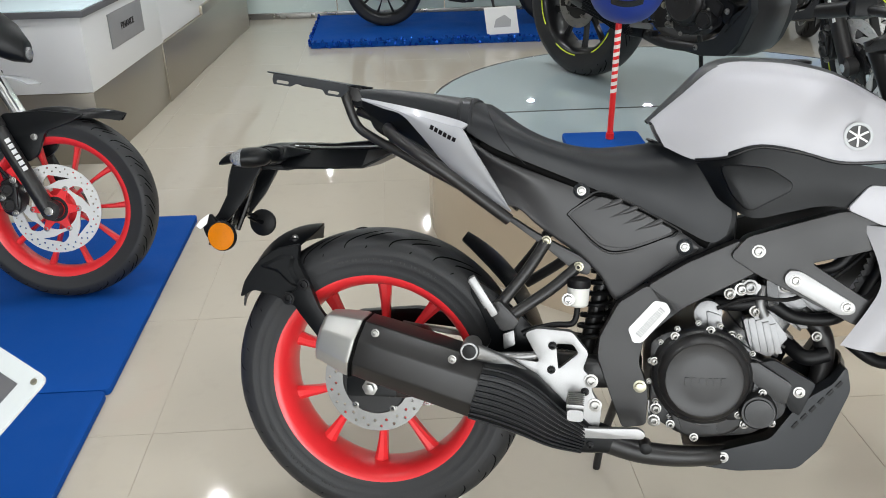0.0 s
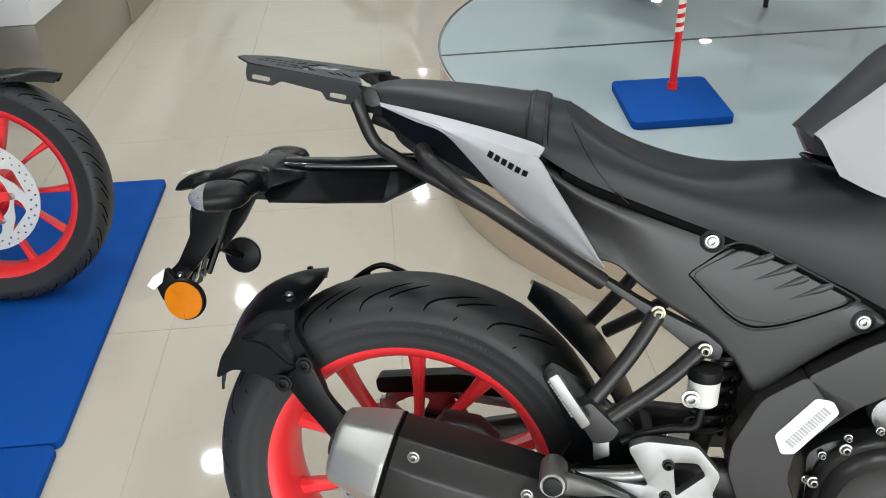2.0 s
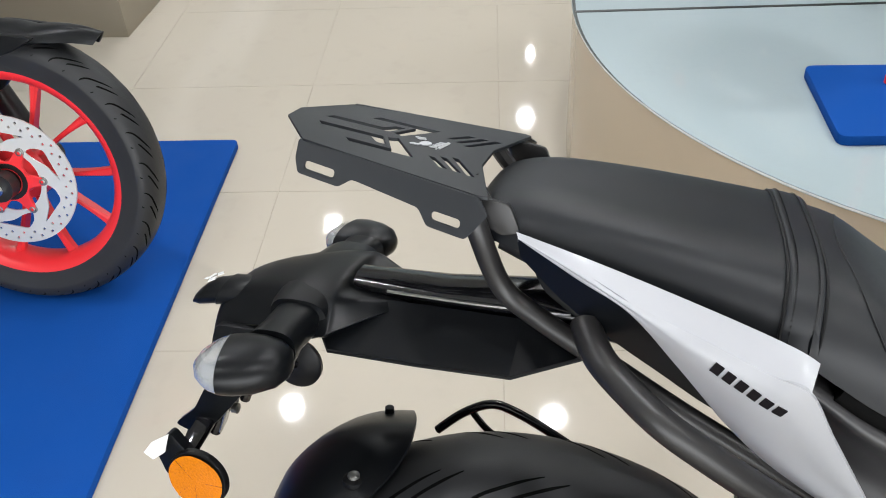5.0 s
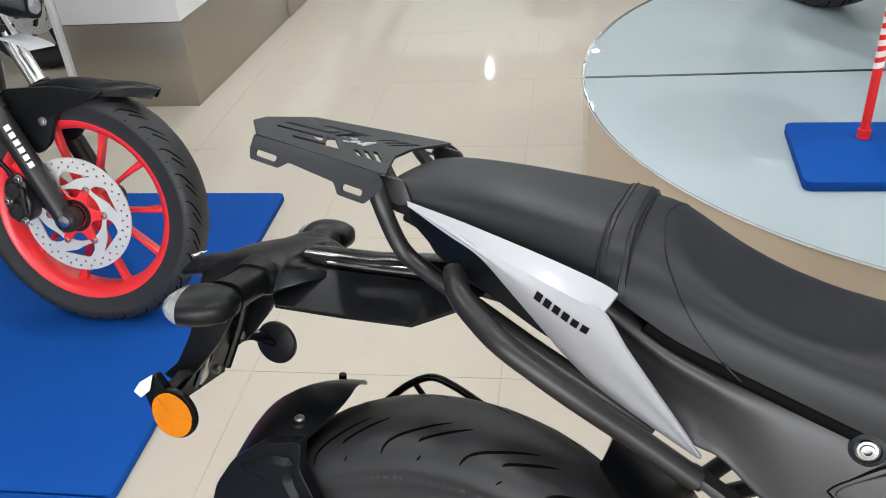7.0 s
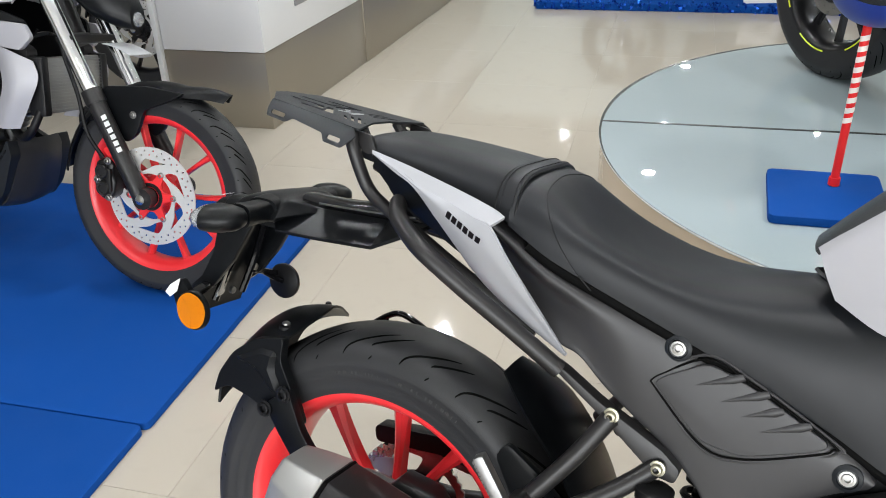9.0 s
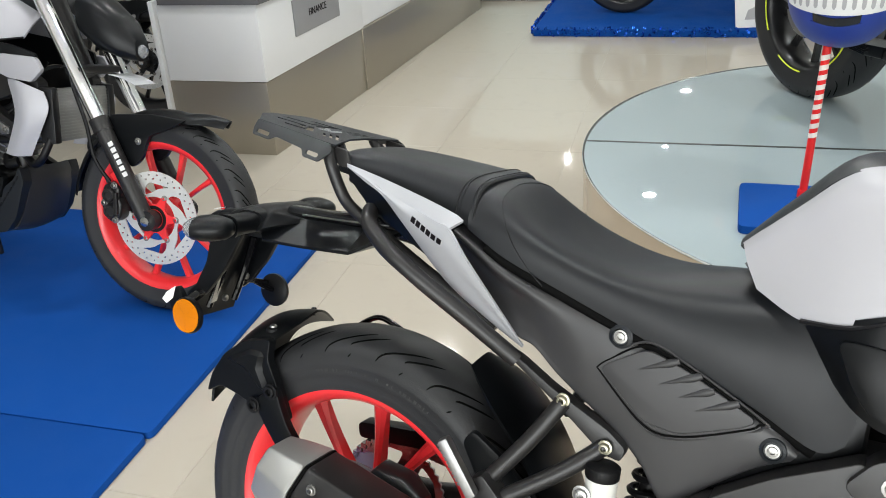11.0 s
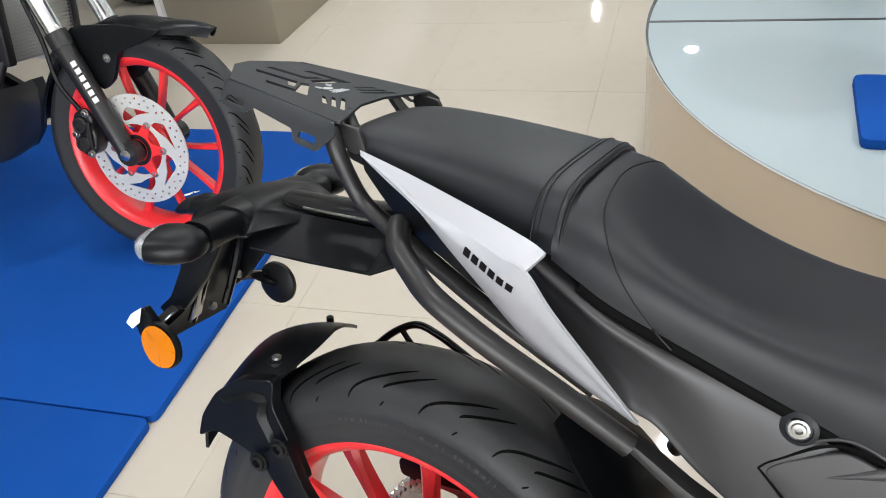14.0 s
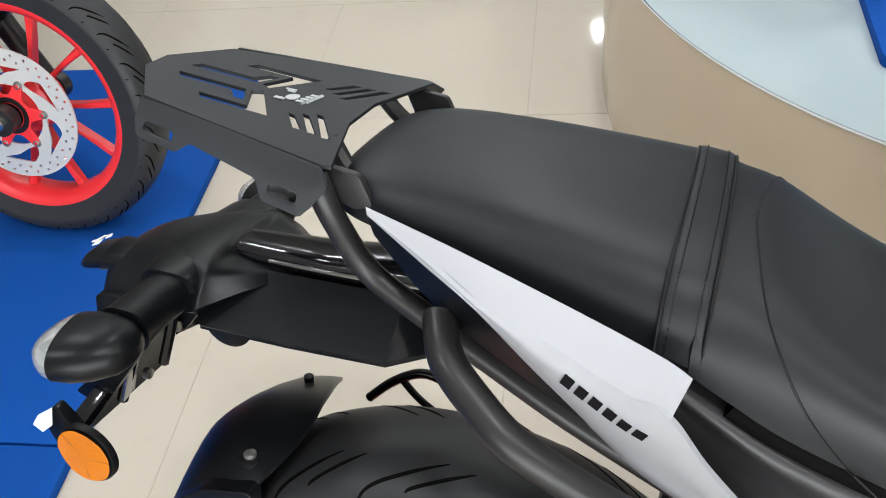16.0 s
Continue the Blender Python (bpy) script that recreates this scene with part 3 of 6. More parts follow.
    part("heat_shield", loft([(c, sd, up, a, b) for c, a, b in sh], 40, 4.0), P, can, "ribbed black heat shield")
    for k in range(10):
        f = -0.82 + 1.64 * k / 9
        line = [(c[0] + up.x * b * f, c[1] - a * (1 - abs(f) ** 4) ** 0.25 - 0.0005, c[2] + up.z * b * f) for c, a, b in sh[:5]]
        part("shield_rib", tube(line, 0.0028, 14, 6), P, can)
    for x, z in ((0.033, 0.437), (0.18, 0.398)):
        part("can_screw", screw(x, -0.243, z, 0.006, 0.006), M["bolt"], can)
    part("shield_screw", screw(0.44, -0.192, 0.236, 0.005, 0.006), M["rubber"], can)
    part("exhaust_pipe", tube([(0.46, -0.15, 0.236), (0.54, -0.142, 0.213), (0.64, -0.13, 0.21), (0.75, -0.08, 0.215), (0.84, -0.06, 0.27), (0.868, -0.065, 0.38), (0.862, -0.075, 0.45), (0.82, -0.07, 0.5)],
                                [0.024, 0.022, 0.02, 0.019, 0.019, 0.019, 0.019, 0.019], 48, 16), M["frame"], bike, "black exhaust header pipe")

    # footrest hanger of bright aluminium, with hole, joint, pegs and pedal
    outline = rounded([(0.20, 0.372), (0.258, 0.36), (0.324, 0.309), (0.378, 0.272), (0.392, 0.245), (0.43, 0.238), (0.455, 0.265), (0.458, 0.305), (0.438, 0.335), (0.436, 0.362), (0.418, 0.378),
                       (0.428, 0.41), (0.395, 0.449), (0.33, 0.451), (0.306, 0.44), (0.338, 0.385), (0.24, 0.392), (0.20, 0.407)], 0.008)
    hole = rounded([(0.366, 0.424), (0.398, 0.425), (0.409, 0.408), (0.373, 0.374)], 0.005)
    hanger = part("footrest_hanger", plate([outline, hole], -0.176, -0.158, 0.004), M["alu"], bike, "cast aluminium footrest hanger")
    part("hanger_joint", lathe([(0.018, -0.20), (0.018, -0.245), (0.016, -0.249), (0.012, -0.249), (0.012, -0.246)], (0.212, 0, 0.417), 28), M["alu"], hanger)
    part("joint_bolt", lathe([(0.0125, -0.245), (0.0125, -0.253), (0.006, -0.254)], (0.212, 0, 0.417), 20), M["rubber"], hanger)
    for x, z, r in ((0.36, 0.42, 0.006), (0.36, 0.373, 0.006), (0.435, 0.357, 0.010), (0.445, 0.31, 0.010), (0.425, 0.335, 0.006), (0.37, 0.315, 0.006)):
        part("hanger_bolt", screw(x, -0.176, z, r, 0.007), M["bolt"] if r > 0.007 else M["rubber"], hanger)
    part("hanger_arm", loft([((0.222, -0.235, 0.414), (0, 1, 0), (0.3, 0, 0.95), 0.010, 0.015), ((0.26, -0.215, 0.398), (0, 1, 0), (0.4, 0, 0.92), 0.009, 0.011), ((0.31, -0.185, 0.36), (0, 1, 0), (0.6, 0, 0.8), 0.009, 0.013), ((0.35, -0.17, 0.325), (0, 1, 0), (0.6, 0, 0.8), 0.010, 0.02)], 16, 4), M["alu"], hanger)
    part("footrest", loft([((0.405, -0.17, 0.318), (1, 0, 0), (0, 0, 1), 0.014, 0.012), ((0.408, -0.21, 0.316), (1, 0, 0), (0, 0, 1), 0.016, 0.012), ((0.41, -0.255, 0.314), (1, 0, 0), (0, 0, 1), 0.015, 0.011)], 12, 4), M["alu"], hanger)
    for k in range(7):
        part("footrest_rib", box(0.393, 0.425, -0.25 + 0.011 * k, -0.245 + 0.011 * k, 0.325, 0.333, 0.0012), M["alu"], hanger)
    part("brake_pedal", plate(rounded([(0.367, 0.313), (0.392, 0.309), (0.405, 0.276), (0.43, 0.270), (0.528, 0.278), (0.541, 0.268), (0.536, 0.258), (0.404, 0.249), (0.381, 0.262)], 0.006), -0.196, -0.184, 0.003), M["alu"], bike, "bright flat brake pedal")
    part("pedal_tip", lathe([(0.006, -0.205), (0.011, -0.203), (0.011, -0.17), (0.006, -0.168)], (0.542, 0, 0.243), 14), M["rubber"], bike)
    part("pedal_spring", tube([(0.415, -0.18, 0.29), (0.425, -0.182, 0.265), (0.432, -0.182, 0.222)], 0.0035, 10, 8), M["steel"], bike)
    part("brake_rod", tube([(0.235, -0.168, 0.387), (0.31, -0.165, 0.392), (0.345, -0.16, 0.4)], 0.009, 10, 10), M["alu"], bike)

    # pillion footrest on its two struts
    for a, b in (((0.335, -0.12, 0.607), (0.252, -0.15, 0.482)), ((0.398, -0.117, 0.5635), (0.282, -0.155, 0.470))):
        for s in (1, -1):
            part("strut", tube([(a[0], s * a[1], a[2]), ((a[0] * 0.6 + b[0] * 0.4), s * (a[1] * 0.5 + b[1] * 0.5), a[2] * 0.55 + b[2] * 0.45), (b[0], s * b[1], b[2])], 0.0115, 12, 12), M["frame"], bike)
    part("peg_bracket", plate(rounded([(0.232, 0.485), (0.255, 0.50), (0.295, 0.462), (0.285, 0.445), (0.262, 0.44)], 0.006), -0.175, -0.142, 0.004), M["frame"], bike)
    peg = part("pillion_footrest", bar((0.250, -0.186, 0.474), (0.203, -0.194, 0.546), 0.018, 0.015, 0.004), M["alu"], bike, "folded aluminium pillion footrest")
    for k in range(12):
        o = Vector((0.236, -0.1945, 0.492)).lerp(Vector((0.205, -0.200, 0.540)), k / 11)
        part("peg_tooth", bar(o + Vector((-0.006, 0, -0.004)), o + Vector((0.006, 0, 0.004)), 0.0018, 0.004, 0.0004), M["alu"], peg)

    # brake fluid reservoir and rear suspension
    rv = part("fluid_reservoir", lathe([(0.016, 0.489), (0.020, 0.493), (0.021, 0.526), (0.019, 0.528)], (0.402, -0.13, 0), 24, "Z"), M["reservoir"], bike, "milky fluid reservoir with black cap")
    part("reservoir_cap", lathe([(0.0215, 0.526), (0.0225, 0.528), (0.0225, 0.541), (0.018, 0.544)], (0.402, -0.13, 0), 20, "Z"), M["rubber"], rv)
    part("reservoir_bolt", screw(0.384, -0.15, 0.505, 0.009, 0.008), M["steel"], rv)
    part("reservoir_hose", tube([(0.402, -0.13, 0.485), (0.395, -0.13, 0.455), (0.36, -0.135, 0.45), (0.32, -0.14, 0.44), (0.30, -0.14, 0.43)], 0.006), M["rubber"], bike)
    coil = [(0.425 + 0.03 * u + 0.026 * math.cos(u * 44), -0.02 + 0.026 * math.sin(u * 44), 0.39 + 0.16 * u) for u in (k / 110 for k in range(111))]
    part("shock_spring", tube(coil, 0.005, 220, 6), M["rubber"], bike, "black coil spring")
    part("shock_body", tube([(0.42, -0.02, 0.36), (0.46, -0.02, 0.58)], 0.016, seg=12), M["frame"], bike)
    part("battery_box", box(0.40, 0.50, -0.07, 0.07, 0.55, 0.70, 0.012), P, bike)
    part("bracket_tab", plate(rounded([(0.262, 0.425), (0.283, 0.435), (0.286, 0.405), (0.265, 0.395)], 0.003), -0.14, -0.132, 0.001), M["alu"], bike)

    # subframe rail with its bolts
    rail = rounded([(0.255, 0.657), (0.274, 0.648), (0.316, 0.6235), (0.351, 0.607), (0.401, 0.584), (0.424, 0.566), (0.420, 0.548), (0.395, 0.552), (0.335, 0.597), (0.262, 0.645)], 0.006)
    for s in (-1, 1):
        part("subframe_rail", plate(rail, s * 0.098, s * 0.12, 0.003), M["frame"], bike)
        part("rear_tube", tube([(0.17, s * 0.065, 0.775), (0.06, s * 0.06, 0.805), (-0.06, s * 0.045, 0.845)], 0.0105, 18), M["frame"], bike)
    for x, y, z in ((0.336, -0.121, 0.611), (0.3995, -0.124, 0.5645)):
        part("rail_bolt", screw(x, y, z, 0.0072, 0.010), M["gold"], bike)

    # main frame: pivot plate and beam on both sides
    pivot = rounded([(0.446, 0.43), (0.478, 0.50), (0.53, 0.538), (0.60, 0.50), (0.56, 0.462), (0.53, 0.432), (0.523, 0.386), (0.544, 0.335), (0.545, 0.262), (0.50, 0.252), (0.474, 0.314), (0.444, 0.391)], 0.01)
    beam = rounded([(0.53, 0.537), (0.60, 0.585), (0.69, 0.632), (0.712, 0.60), (0.722, 0.572), (0.60, 0.499), (0.575, 0.478)], 0.008)
    cover = rounded([(0.672, 0.602), (0.70, 0.64), (0.78, 0.668), (0.86, 0.695), (0.95, 0.70), (1.01, 0.665), (1.0, 0.60), (0.935, 0.49), (0.90, 0.488), (0.78, 0.545), (0.725, 0.57)], 0.012)
    window = rounded([(0.815, 0.598), (0.885, 0.618), (0.945, 0.638), (0.955, 0.585), (0.918, 0.535)], 0.008)
    for s in (-1, 1):
        part("pivot_plate", plate(pivot, s * 0.092, s * 0.128, 0.013, 4), M["frame"], bike, "dark grey frame plate")
        part("frame_beam", plate(beam, s * 0.092, s * 0.128, 0.014, 4), M["frame"], bike)
        part("frame_cover", plate([cover, window], s * 0.098, s * 0.138, 0.012, 3), M["frame"], bike, "satin black frame cover")
        al = part("cover_insert", plate(rounded([(0.768, 0.572), (0.778, 0.585), (0.796, 0.584), (0.893, 0.53), (0.896, 0.515), (0.885, 0.508), (0.866, 0.508), (0.772, 0.557)], 0.006), s * 0.136, s * 0.146, 0.002), M["alu"], bike, "brushed aluminium insert")
        for x, z in ((0.789, 0.566), (0.880, 0.523)):
            part("insert_bolt", screw(x, s * 0.146, z, 0.008, 0.005, s), M["bolt"], al)
        part("frame_bolt", screw(0.722, s * 0.138, 0.615, 0.009, 0.006, s), M["bolt"], bike)
        part("pivot_nut", lathe([(0.0125, 0), (0.0125, 0.002), (0.0085, 0.003), (0.0085, 0.010), (0.005, 0.011)], n=14), M["gold"], bike).matrix_local = Matrix.Translation((0.528, s * 0.128, 0.339)) @ Matrix.Diagonal((1, s, 1, 1))
    st = part("barcode_sticker", plate(rounded([(0.499, 0.451), (0.510, 0.424), (0.527, 0.426), (0.576, 0.490), (0.567, 0.506), (0.545, 0.509)], 0.005), -0.1296, -0.1282, 0), M["white"], bike, "white sticker with grey bars")
    for k in range(16 if fine else 0):
        o = Vector((0.511, -0.130, 0.434)).lerp(Vector((0.564, -0.130, 0.502)), 0.12 + 0.76 * k / 15)
        wdt = 0.0011 if k % 3 else 0.0018
        own = box(-wdt, wdt, -0.0004, 0.0004, -0.009, 0.004, 0)
        own.transform(Matrix.Translation(o) @ Matrix.Rotation(radians(-52), 4, "Y"))
        part("sticker_bar", own, M["inkgrey"], st)

    # engine
    eng = part("crankcase", plate(rounded([(0.541, 0.43), (0.571, 0.451), (0.642, 0.468), (0.70, 0.42), (0.748, 0.41), (0.80, 0.371), (0.797, 0.305), (0.74, 0.262), (0.669, 0.25), (0.606, 0.25), (0.55, 0.282)], 0.014), -0.13, 0.13, 0.008, 2), M["engine"], bike, "black painted engine")
    housing = part("clutch_housing", plate(rounded([(0.547, 0.385), (0.556, 0.422), (0.581, 0.446), (0.605, 0.452), (0.644, 0.466), (0.681, 0.454), (0.708, 0.408), (0.740, 0.385), (0.768, 0.340), (0.760, 0.292), (0.721, 0.284), (0.696, 0.260), (0.629, 0.249), (0.594, 0.261), (0.582, 0.300), (0.558, 0.345)], 0.014), -0.143, -0.125, 0.008, 3), M["engine"], eng, "black clutch housing")
    for x, z in ((0.551, 0.396), (0.585, 0.447), (0.648, 0.463), (0.702, 0.420), (0.722, 0.287), (0.633, 0.253), (0.588, 0.275)):
        part("housing_bolt", screw(x, -0.144, z, 0.0062, 0.008), M["bolt"], housing)
    part("clutch_case", lathe([(0.094, -0.125), (0.094, -0.142), (0.089, -0.15), (0.075, -0.156)], (0.641, 0, 0.372), 48), M["engine"], eng)
    part("clutch_cover", lathe([(0.084, -0.15), (0.084, -0.157), (0.080, -0.165), (0.0745, -0.1705), (0.0705, -0.1735), (0.0675, -0.172), (0.04, -0.174), (0.01, -0.175)], (0.641, 0, 0.374), 64), M["frame"], eng, "round dark grey clutch cover")
    wordmark(eng, (0.603, -0.1748, 0.370), (0.078, 0, 0.004), (0, 0, 1), 6, 0.015, M["frame"])
    part("case_panel", plate(rounded([(0.597, 0.302), (0.668, 0.30), (0.676, 0.262), (0.612, 0.258)], 0.006), -0.146, -0.128, 0.004), M["engine"], eng)
    part("case_slot", box(0.633, 0.661, -0.1485, -0.146, 0.277, 0.284, 0.0006), M["frame"], eng)
    part("pump_cover", lathe([(0.034, -0.125), (0.034, -0.156), (0.03, -0.164), (0.026, -0.164), (0.025, -0.168), (0.008, -0.169)], (0.742, 0, 0.318), 36), M["engine"], eng)
    for k in range(3):
        a = radians(80 + 120 * k)
        part("case_bolt", screw(0.742 + 0.035 * math.cos(a), -0.15, 0.318 + 0.035 * math.sin(a), 0.0055, 0.007), M["bolt"], eng)
    for k in range(13):
        a = radians(-40 + 300 * k / 13)
        part("case_bolt", screw(0.641 + 0.099 * math.cos(a), -0.134, 0.372 + 0.102 * math.sin(a), 0.0042, 0.008), M["bolt"], eng)
    part("oil_cap", lathe([(0.016, -0.13), (0.016, -0.15), (0.012, -0.152)], (0.695, 0, 0.31), 18), M["rubber"], eng)
    part("case_wing", plate(rounded([(0.70, 0.405), (0.735, 0.41), (0.80, 0.372), (0.79, 0.33), (0.755, 0.352), (0.72, 0.38)], 0.008), -0.15, -0.125, 0.006), M["engine"], eng)
    # cylinder leaning ahead, with fins and cover
    cyl = part("cylinder", loft([((0.715, 0, 0.40), (0, 1, 0), (-0.57, 0, 0.82), 0.065, 0.05), ((0.77, 0, 0.48), (0, 1, 0), (-0.57, 0, 0.82), 0.065, 0.05), ((0.80, 0, 0.53), (0, 1, 0), (-0.57, 0, 0.82), 0.06, 0.05)], 16, 5), M["block"], bike, "grey cast engine cylinder")
    for k in range(7):
        c0 = Vector((0.73, 0, 0.415)) + Vector((0.075, 0, 0.11)) * (k / 6)
        part("cooling_fin", loft([(c0 - Vector((0.0012, 0, 0.0018)), (0, 1, 0), (-0.82, 0, 0.57), 0.095, 0.056), (c0 + Vector((0.0012, 0, 0.0018)), (0, 1, 0), (-0.82, 0, 0.57), 0.095, 0.056)], 18, 5), M["block"], cyl)
    part("cylinder_head", plate(rounded([(0.74, 0.55), (0.80, 0.585), (0.86, 0.53), (0.87, 0.48), (0.82, 0.46)], 0.012), -0.085, 0.085, 0.008), M["block"], cyl)
    part("side_casting", plate(rounded([(0.708, 0.482), (0.756, 0.498), (0.792, 0.452), (0.762, 0.412), (0.726, 0.425)], 0.006), -0.118, -0.09, 0.005), M["block"], cyl)
    for k in range(4):
        part("casting_fin", bar((0.722 + 0.013 * k, -0.12, 0.486 - 0.003 * k), (0.738 + 0.013 * k, -0.12, 0.424 - 0.001 * k), 0.004, 0.012, 0.001), M["block"], cyl)
    part("starter_gear", lathe([(0.018, -0.12), (0.026, -0.118), (0.026, -0.095), (0.018, -0.09)], (0.645, 0, 0.487), 24), M["block"], cyl)
    part("linkage", plate(rounded([(0.64, 0.495), (0.668, 0.488), (0.674, 0.46), (0.65, 0.452)], 0.006), -0.125, -0.118, 0.002), M["block"], cyl)
    part("coolant_hose", tube([(0.66, -0.10, 0.505), (0.70, -0.11, 0.508), (0.75, -0.11, 0.515), (0.80, -0.105, 0.49), (0.86, -0.1, 0.488), (0.89, -0.09, 0.5)], 0.0125, 30, 12), M["rubber"], bike, "black coolant hose")
    part("breather_hose", tube([(0.83, -0.09, 0.575), (0.87, -0.095, 0.59), (0.91, -0.09, 0.63), (0.97, -0.08, 0.64)], 0.011, 20, 10), M["rubber"], bike)
    part("lower_hose", tube([(0.80, -0.06, 0.43), (0.83, -0.09, 0.41), (0.87, -0.09, 0.42)], 0.015, 12, 12), M["rubber"], bike)
    part("clutch_cable", tube([(0.66, -0.12, 0.50), (0.72, -0.125, 0.525), (0.80, -0.12, 0.53), (0.90, -0.10, 0.60), (1.0, -0.08, 0.72)], 0.004, 30, 8), M["rubber"], bike)
    part("sensor_body", plate(rounded([(0.742, 0.56), (0.762, 0.562), (0.768, 0.515), (0.75, 0.51)], 0.004), -0.125, -0.105, 0.003), M["gloss"], bike)
    part("coolant_elbow", tube([(0.742, -0.11, 0.545), (0.735, -0.12, 0.515), (0.745, -0.12, 0.49)], 0.009, 12, 10), M["block"], bike)
    for x, y, z, r, mt in ((0.68, -0.12, 0.53, 0.008, "bolt"), (0.70, -0.12, 0.54, 0.009, "steel"), (0.715, -0.122, 0.545, 0.011, "alu"), (0.728, -0.12, 0.50, 0.008, "bolt"), (0.69, -0.12, 0.45, 0.007, "bolt"), (0.775, -0.12, 0.55, 0.009, "alu"), (0.845, -0.1, 0.455, 0.007, "bolt"), (0.56, -0.132, 0.30, 0.008, "bolt"), (0.558, -0.13, 0.275, 0.009, "bolt")):
        part("engine_bolt", screw(x, y, z, r, 0.012), M[mt], bike)
    part("gear_linkage", plate(rounded([(0.545, 0.31), (0.575, 0.32), (0.572, 0.262), (0.55, 0.26)], 0.004), -0.122, -0.108, 0.002), M["alu"], bike)
    part("engine_mount", plate(rounded([(0.70, 0.558), (0.735, 0.55), (0.738, 0.528), (0.705, 0.53)], 0.004), -0.118, -0.108, 0.002), M["alu"], bike)
    part("airbox", box(0.48, 0.69, -0.088, 0.088, 0.50, 0.705, 0.02), P, bike)
    part("throttle_body", box(0.66, 0.74, -0.07, 0.05, 0.50, 0.60, 0.012), M["engine"], bike)
    hose = part("ribbed_hose", tube([(0.915, -0.09, 0.52), (0.945, -0.09, 0.585), (0.965, -0.09, 0.65)], 0.014, 14, 12), M["rubber"], bike)
    for k in range(9):
        part("hose_rib", bar((0.905 + 0.004 * k, -0.09, 0.53 + 0.012 * k), (0.945 + 0.004 * k, -0.09, 0.545 + 0.012 * k), 0.005, 0.034, 0.001), M["rubber"], hose)

    # belly pan
    pan = rounded([(0.897, 0.41), (0.908, 0.362), (0.869, 0.25), (0.828, 0.202), (0.72, 0.186), (0.64, 0.19), (0.632, 0.196), (0.672, 0.218), (0.775, 0.256), (0.808, 0.31), (0.838, 0.345), (0.876, 0.372)], 0.012)
    for s in (-1, 1):
        b = part("belly_pan_side", plate(pan, s * 0.086, s * 0.126, 0.015, 4), M["powder"], bike, "satin black belly pan")
        part("pan_wing", plate(rounded([(0.718, 0.398), (0.768, 0.412), (0.845, 0.372), (0.82, 0.307), (0.80, 0.32), (0.786, 0.352)], 0.008), s * 0.112, s * 0.134, 0.006), P, bike)
        part("pan_bolt", screw(0.692, s * 0.126, 0.211, 0.008, 0.005, s), M["bolt"], b)
        part("pan_bolt", screw(0.816, s * 0.134, 0.354, 0.008, 0.005, s), M["bolt"], b)
        for k in range(6):
            part("pan_vent", bar((0.812 + 0.014 * k, s * 0.126, 0.282 + 0.017 * k), (0.821 + 0.014 * k, s * 0.126, 0.294 + 0.017 * k), 0.005, 0.006, 0.001), M["rubber"], b)
    part("belly_pan_floor", skin([[(0.63, -0.10, 0.195), (0.72, -0.10, 0.19), (0.83, -0.1, 0.205), (0.87, -0.1, 0.25), (0.905, -0.09, 0.36), (0.897, -0.085, 0.405)],
                                  [(0.63, 0, 0.185), (0.72, 0, 0.18), (0.84, 0, 0.195), (0.885, 0, 0.25), (0.925, 0, 0.36), (0.915, 0, 0.405)],
                                  [(0.63, 0.10, 0.195), (0.72, 0.10, 0.19), (0.83, 0.1, 0.205), (0.87, 0.1, 0.25), (0.905, 0.09, 0.36), (0.897, 0.085, 0.405)]], 20, 9, 0.005), S, bike)

    # seats
    r0 = [(0.176, -0.1195, 0.812), (0.202, -0.119, 0.797), (0.240, -0.118, 0.778), (0.322, -0.1135, 0.748), (0.431, -0.108, 0.7085), (0.561, -0.104, 0.657), (0.637, -0.104, 0.622), (0.668, -0.104, 0.636)]
    r1 = [(0.176, -0.1195, 0.832), (0.203, -0.122, 0.824), (0.238, -0.122, 0.812), (0.31, -0.1175, 0.782), (0.41, -0.1135, 0.748), (0.51, -0.111, 0.718), (0.60, -0.110, 0.690), (0.674, -0.107, 0.680)]
    r2 = [(0.178, -0.100, 0.857), (0.207, -0.1035, 0.8515), (0.240, -0.106, 0.833), (0.30, -0.108, 0.803), (0.385, -0.106, 0.777), (0.475, -0.105, 0.762), (0.565, -0.104, 0.750), (0.652, -0.107, 0.718)]
    corner = [(0.178, -0.080, 0.8645), (0.208, -0.083, 0.8585), (0.2415, -0.085, 0.8375), (0.294, -0.086, 0.8075), (0.37, -0.085, 0.786), (0.45, -0.084, 0.779), (0.535, -0.086, 0.781), (0.618, -0.099, 0.772)]
    r3 = [(0.178, -0.055, 0.868), (0.209, -0.057, 0.862), (0.243, -0.057, 0.838), (0.288, -0.058, 0.808), (0.352, -0.058, 0.788), (0.425, -0.055, 0.783), (0.50, -0.052, 0.794), (0.575, -0.07, 0.792)]
    r4 = [(0.178, 0, 0.8705), (0.209, 0, 0.8645), (0.243, 0, 0.840), (0.284, 0, 0.809), (0.345, 0, 0.788), (0.41, 0, 0.783), (0.465, 0, 0.791), (0.515, 0, 0.806)]
    left = [[(x, -y, z) for x, y, z in r] for r in (r3, corner, r2, r1, r0)]
    cushion = skin([r0, r1, r2, corner, r3, r4, *left], 48, 41, 0)
    inside = [v for v in cushion.verts if not v.is_boundary]
    for _ in range(26):
        bmesh.ops.smooth_vert(cushion, verts=inside, factor=0.5, use_axis_x=True, use_axis_y=True, use_axis_z=True)
    bmesh.ops.solidify(cushion, geom=cushion.faces[:], thickness=0.004)
    on_seat = BVHTree.FromBMesh(cushion)
    seat = part("rider_seat", cushion, M["seat"], bike, "black vinyl rider seat with stitched seams", 60)
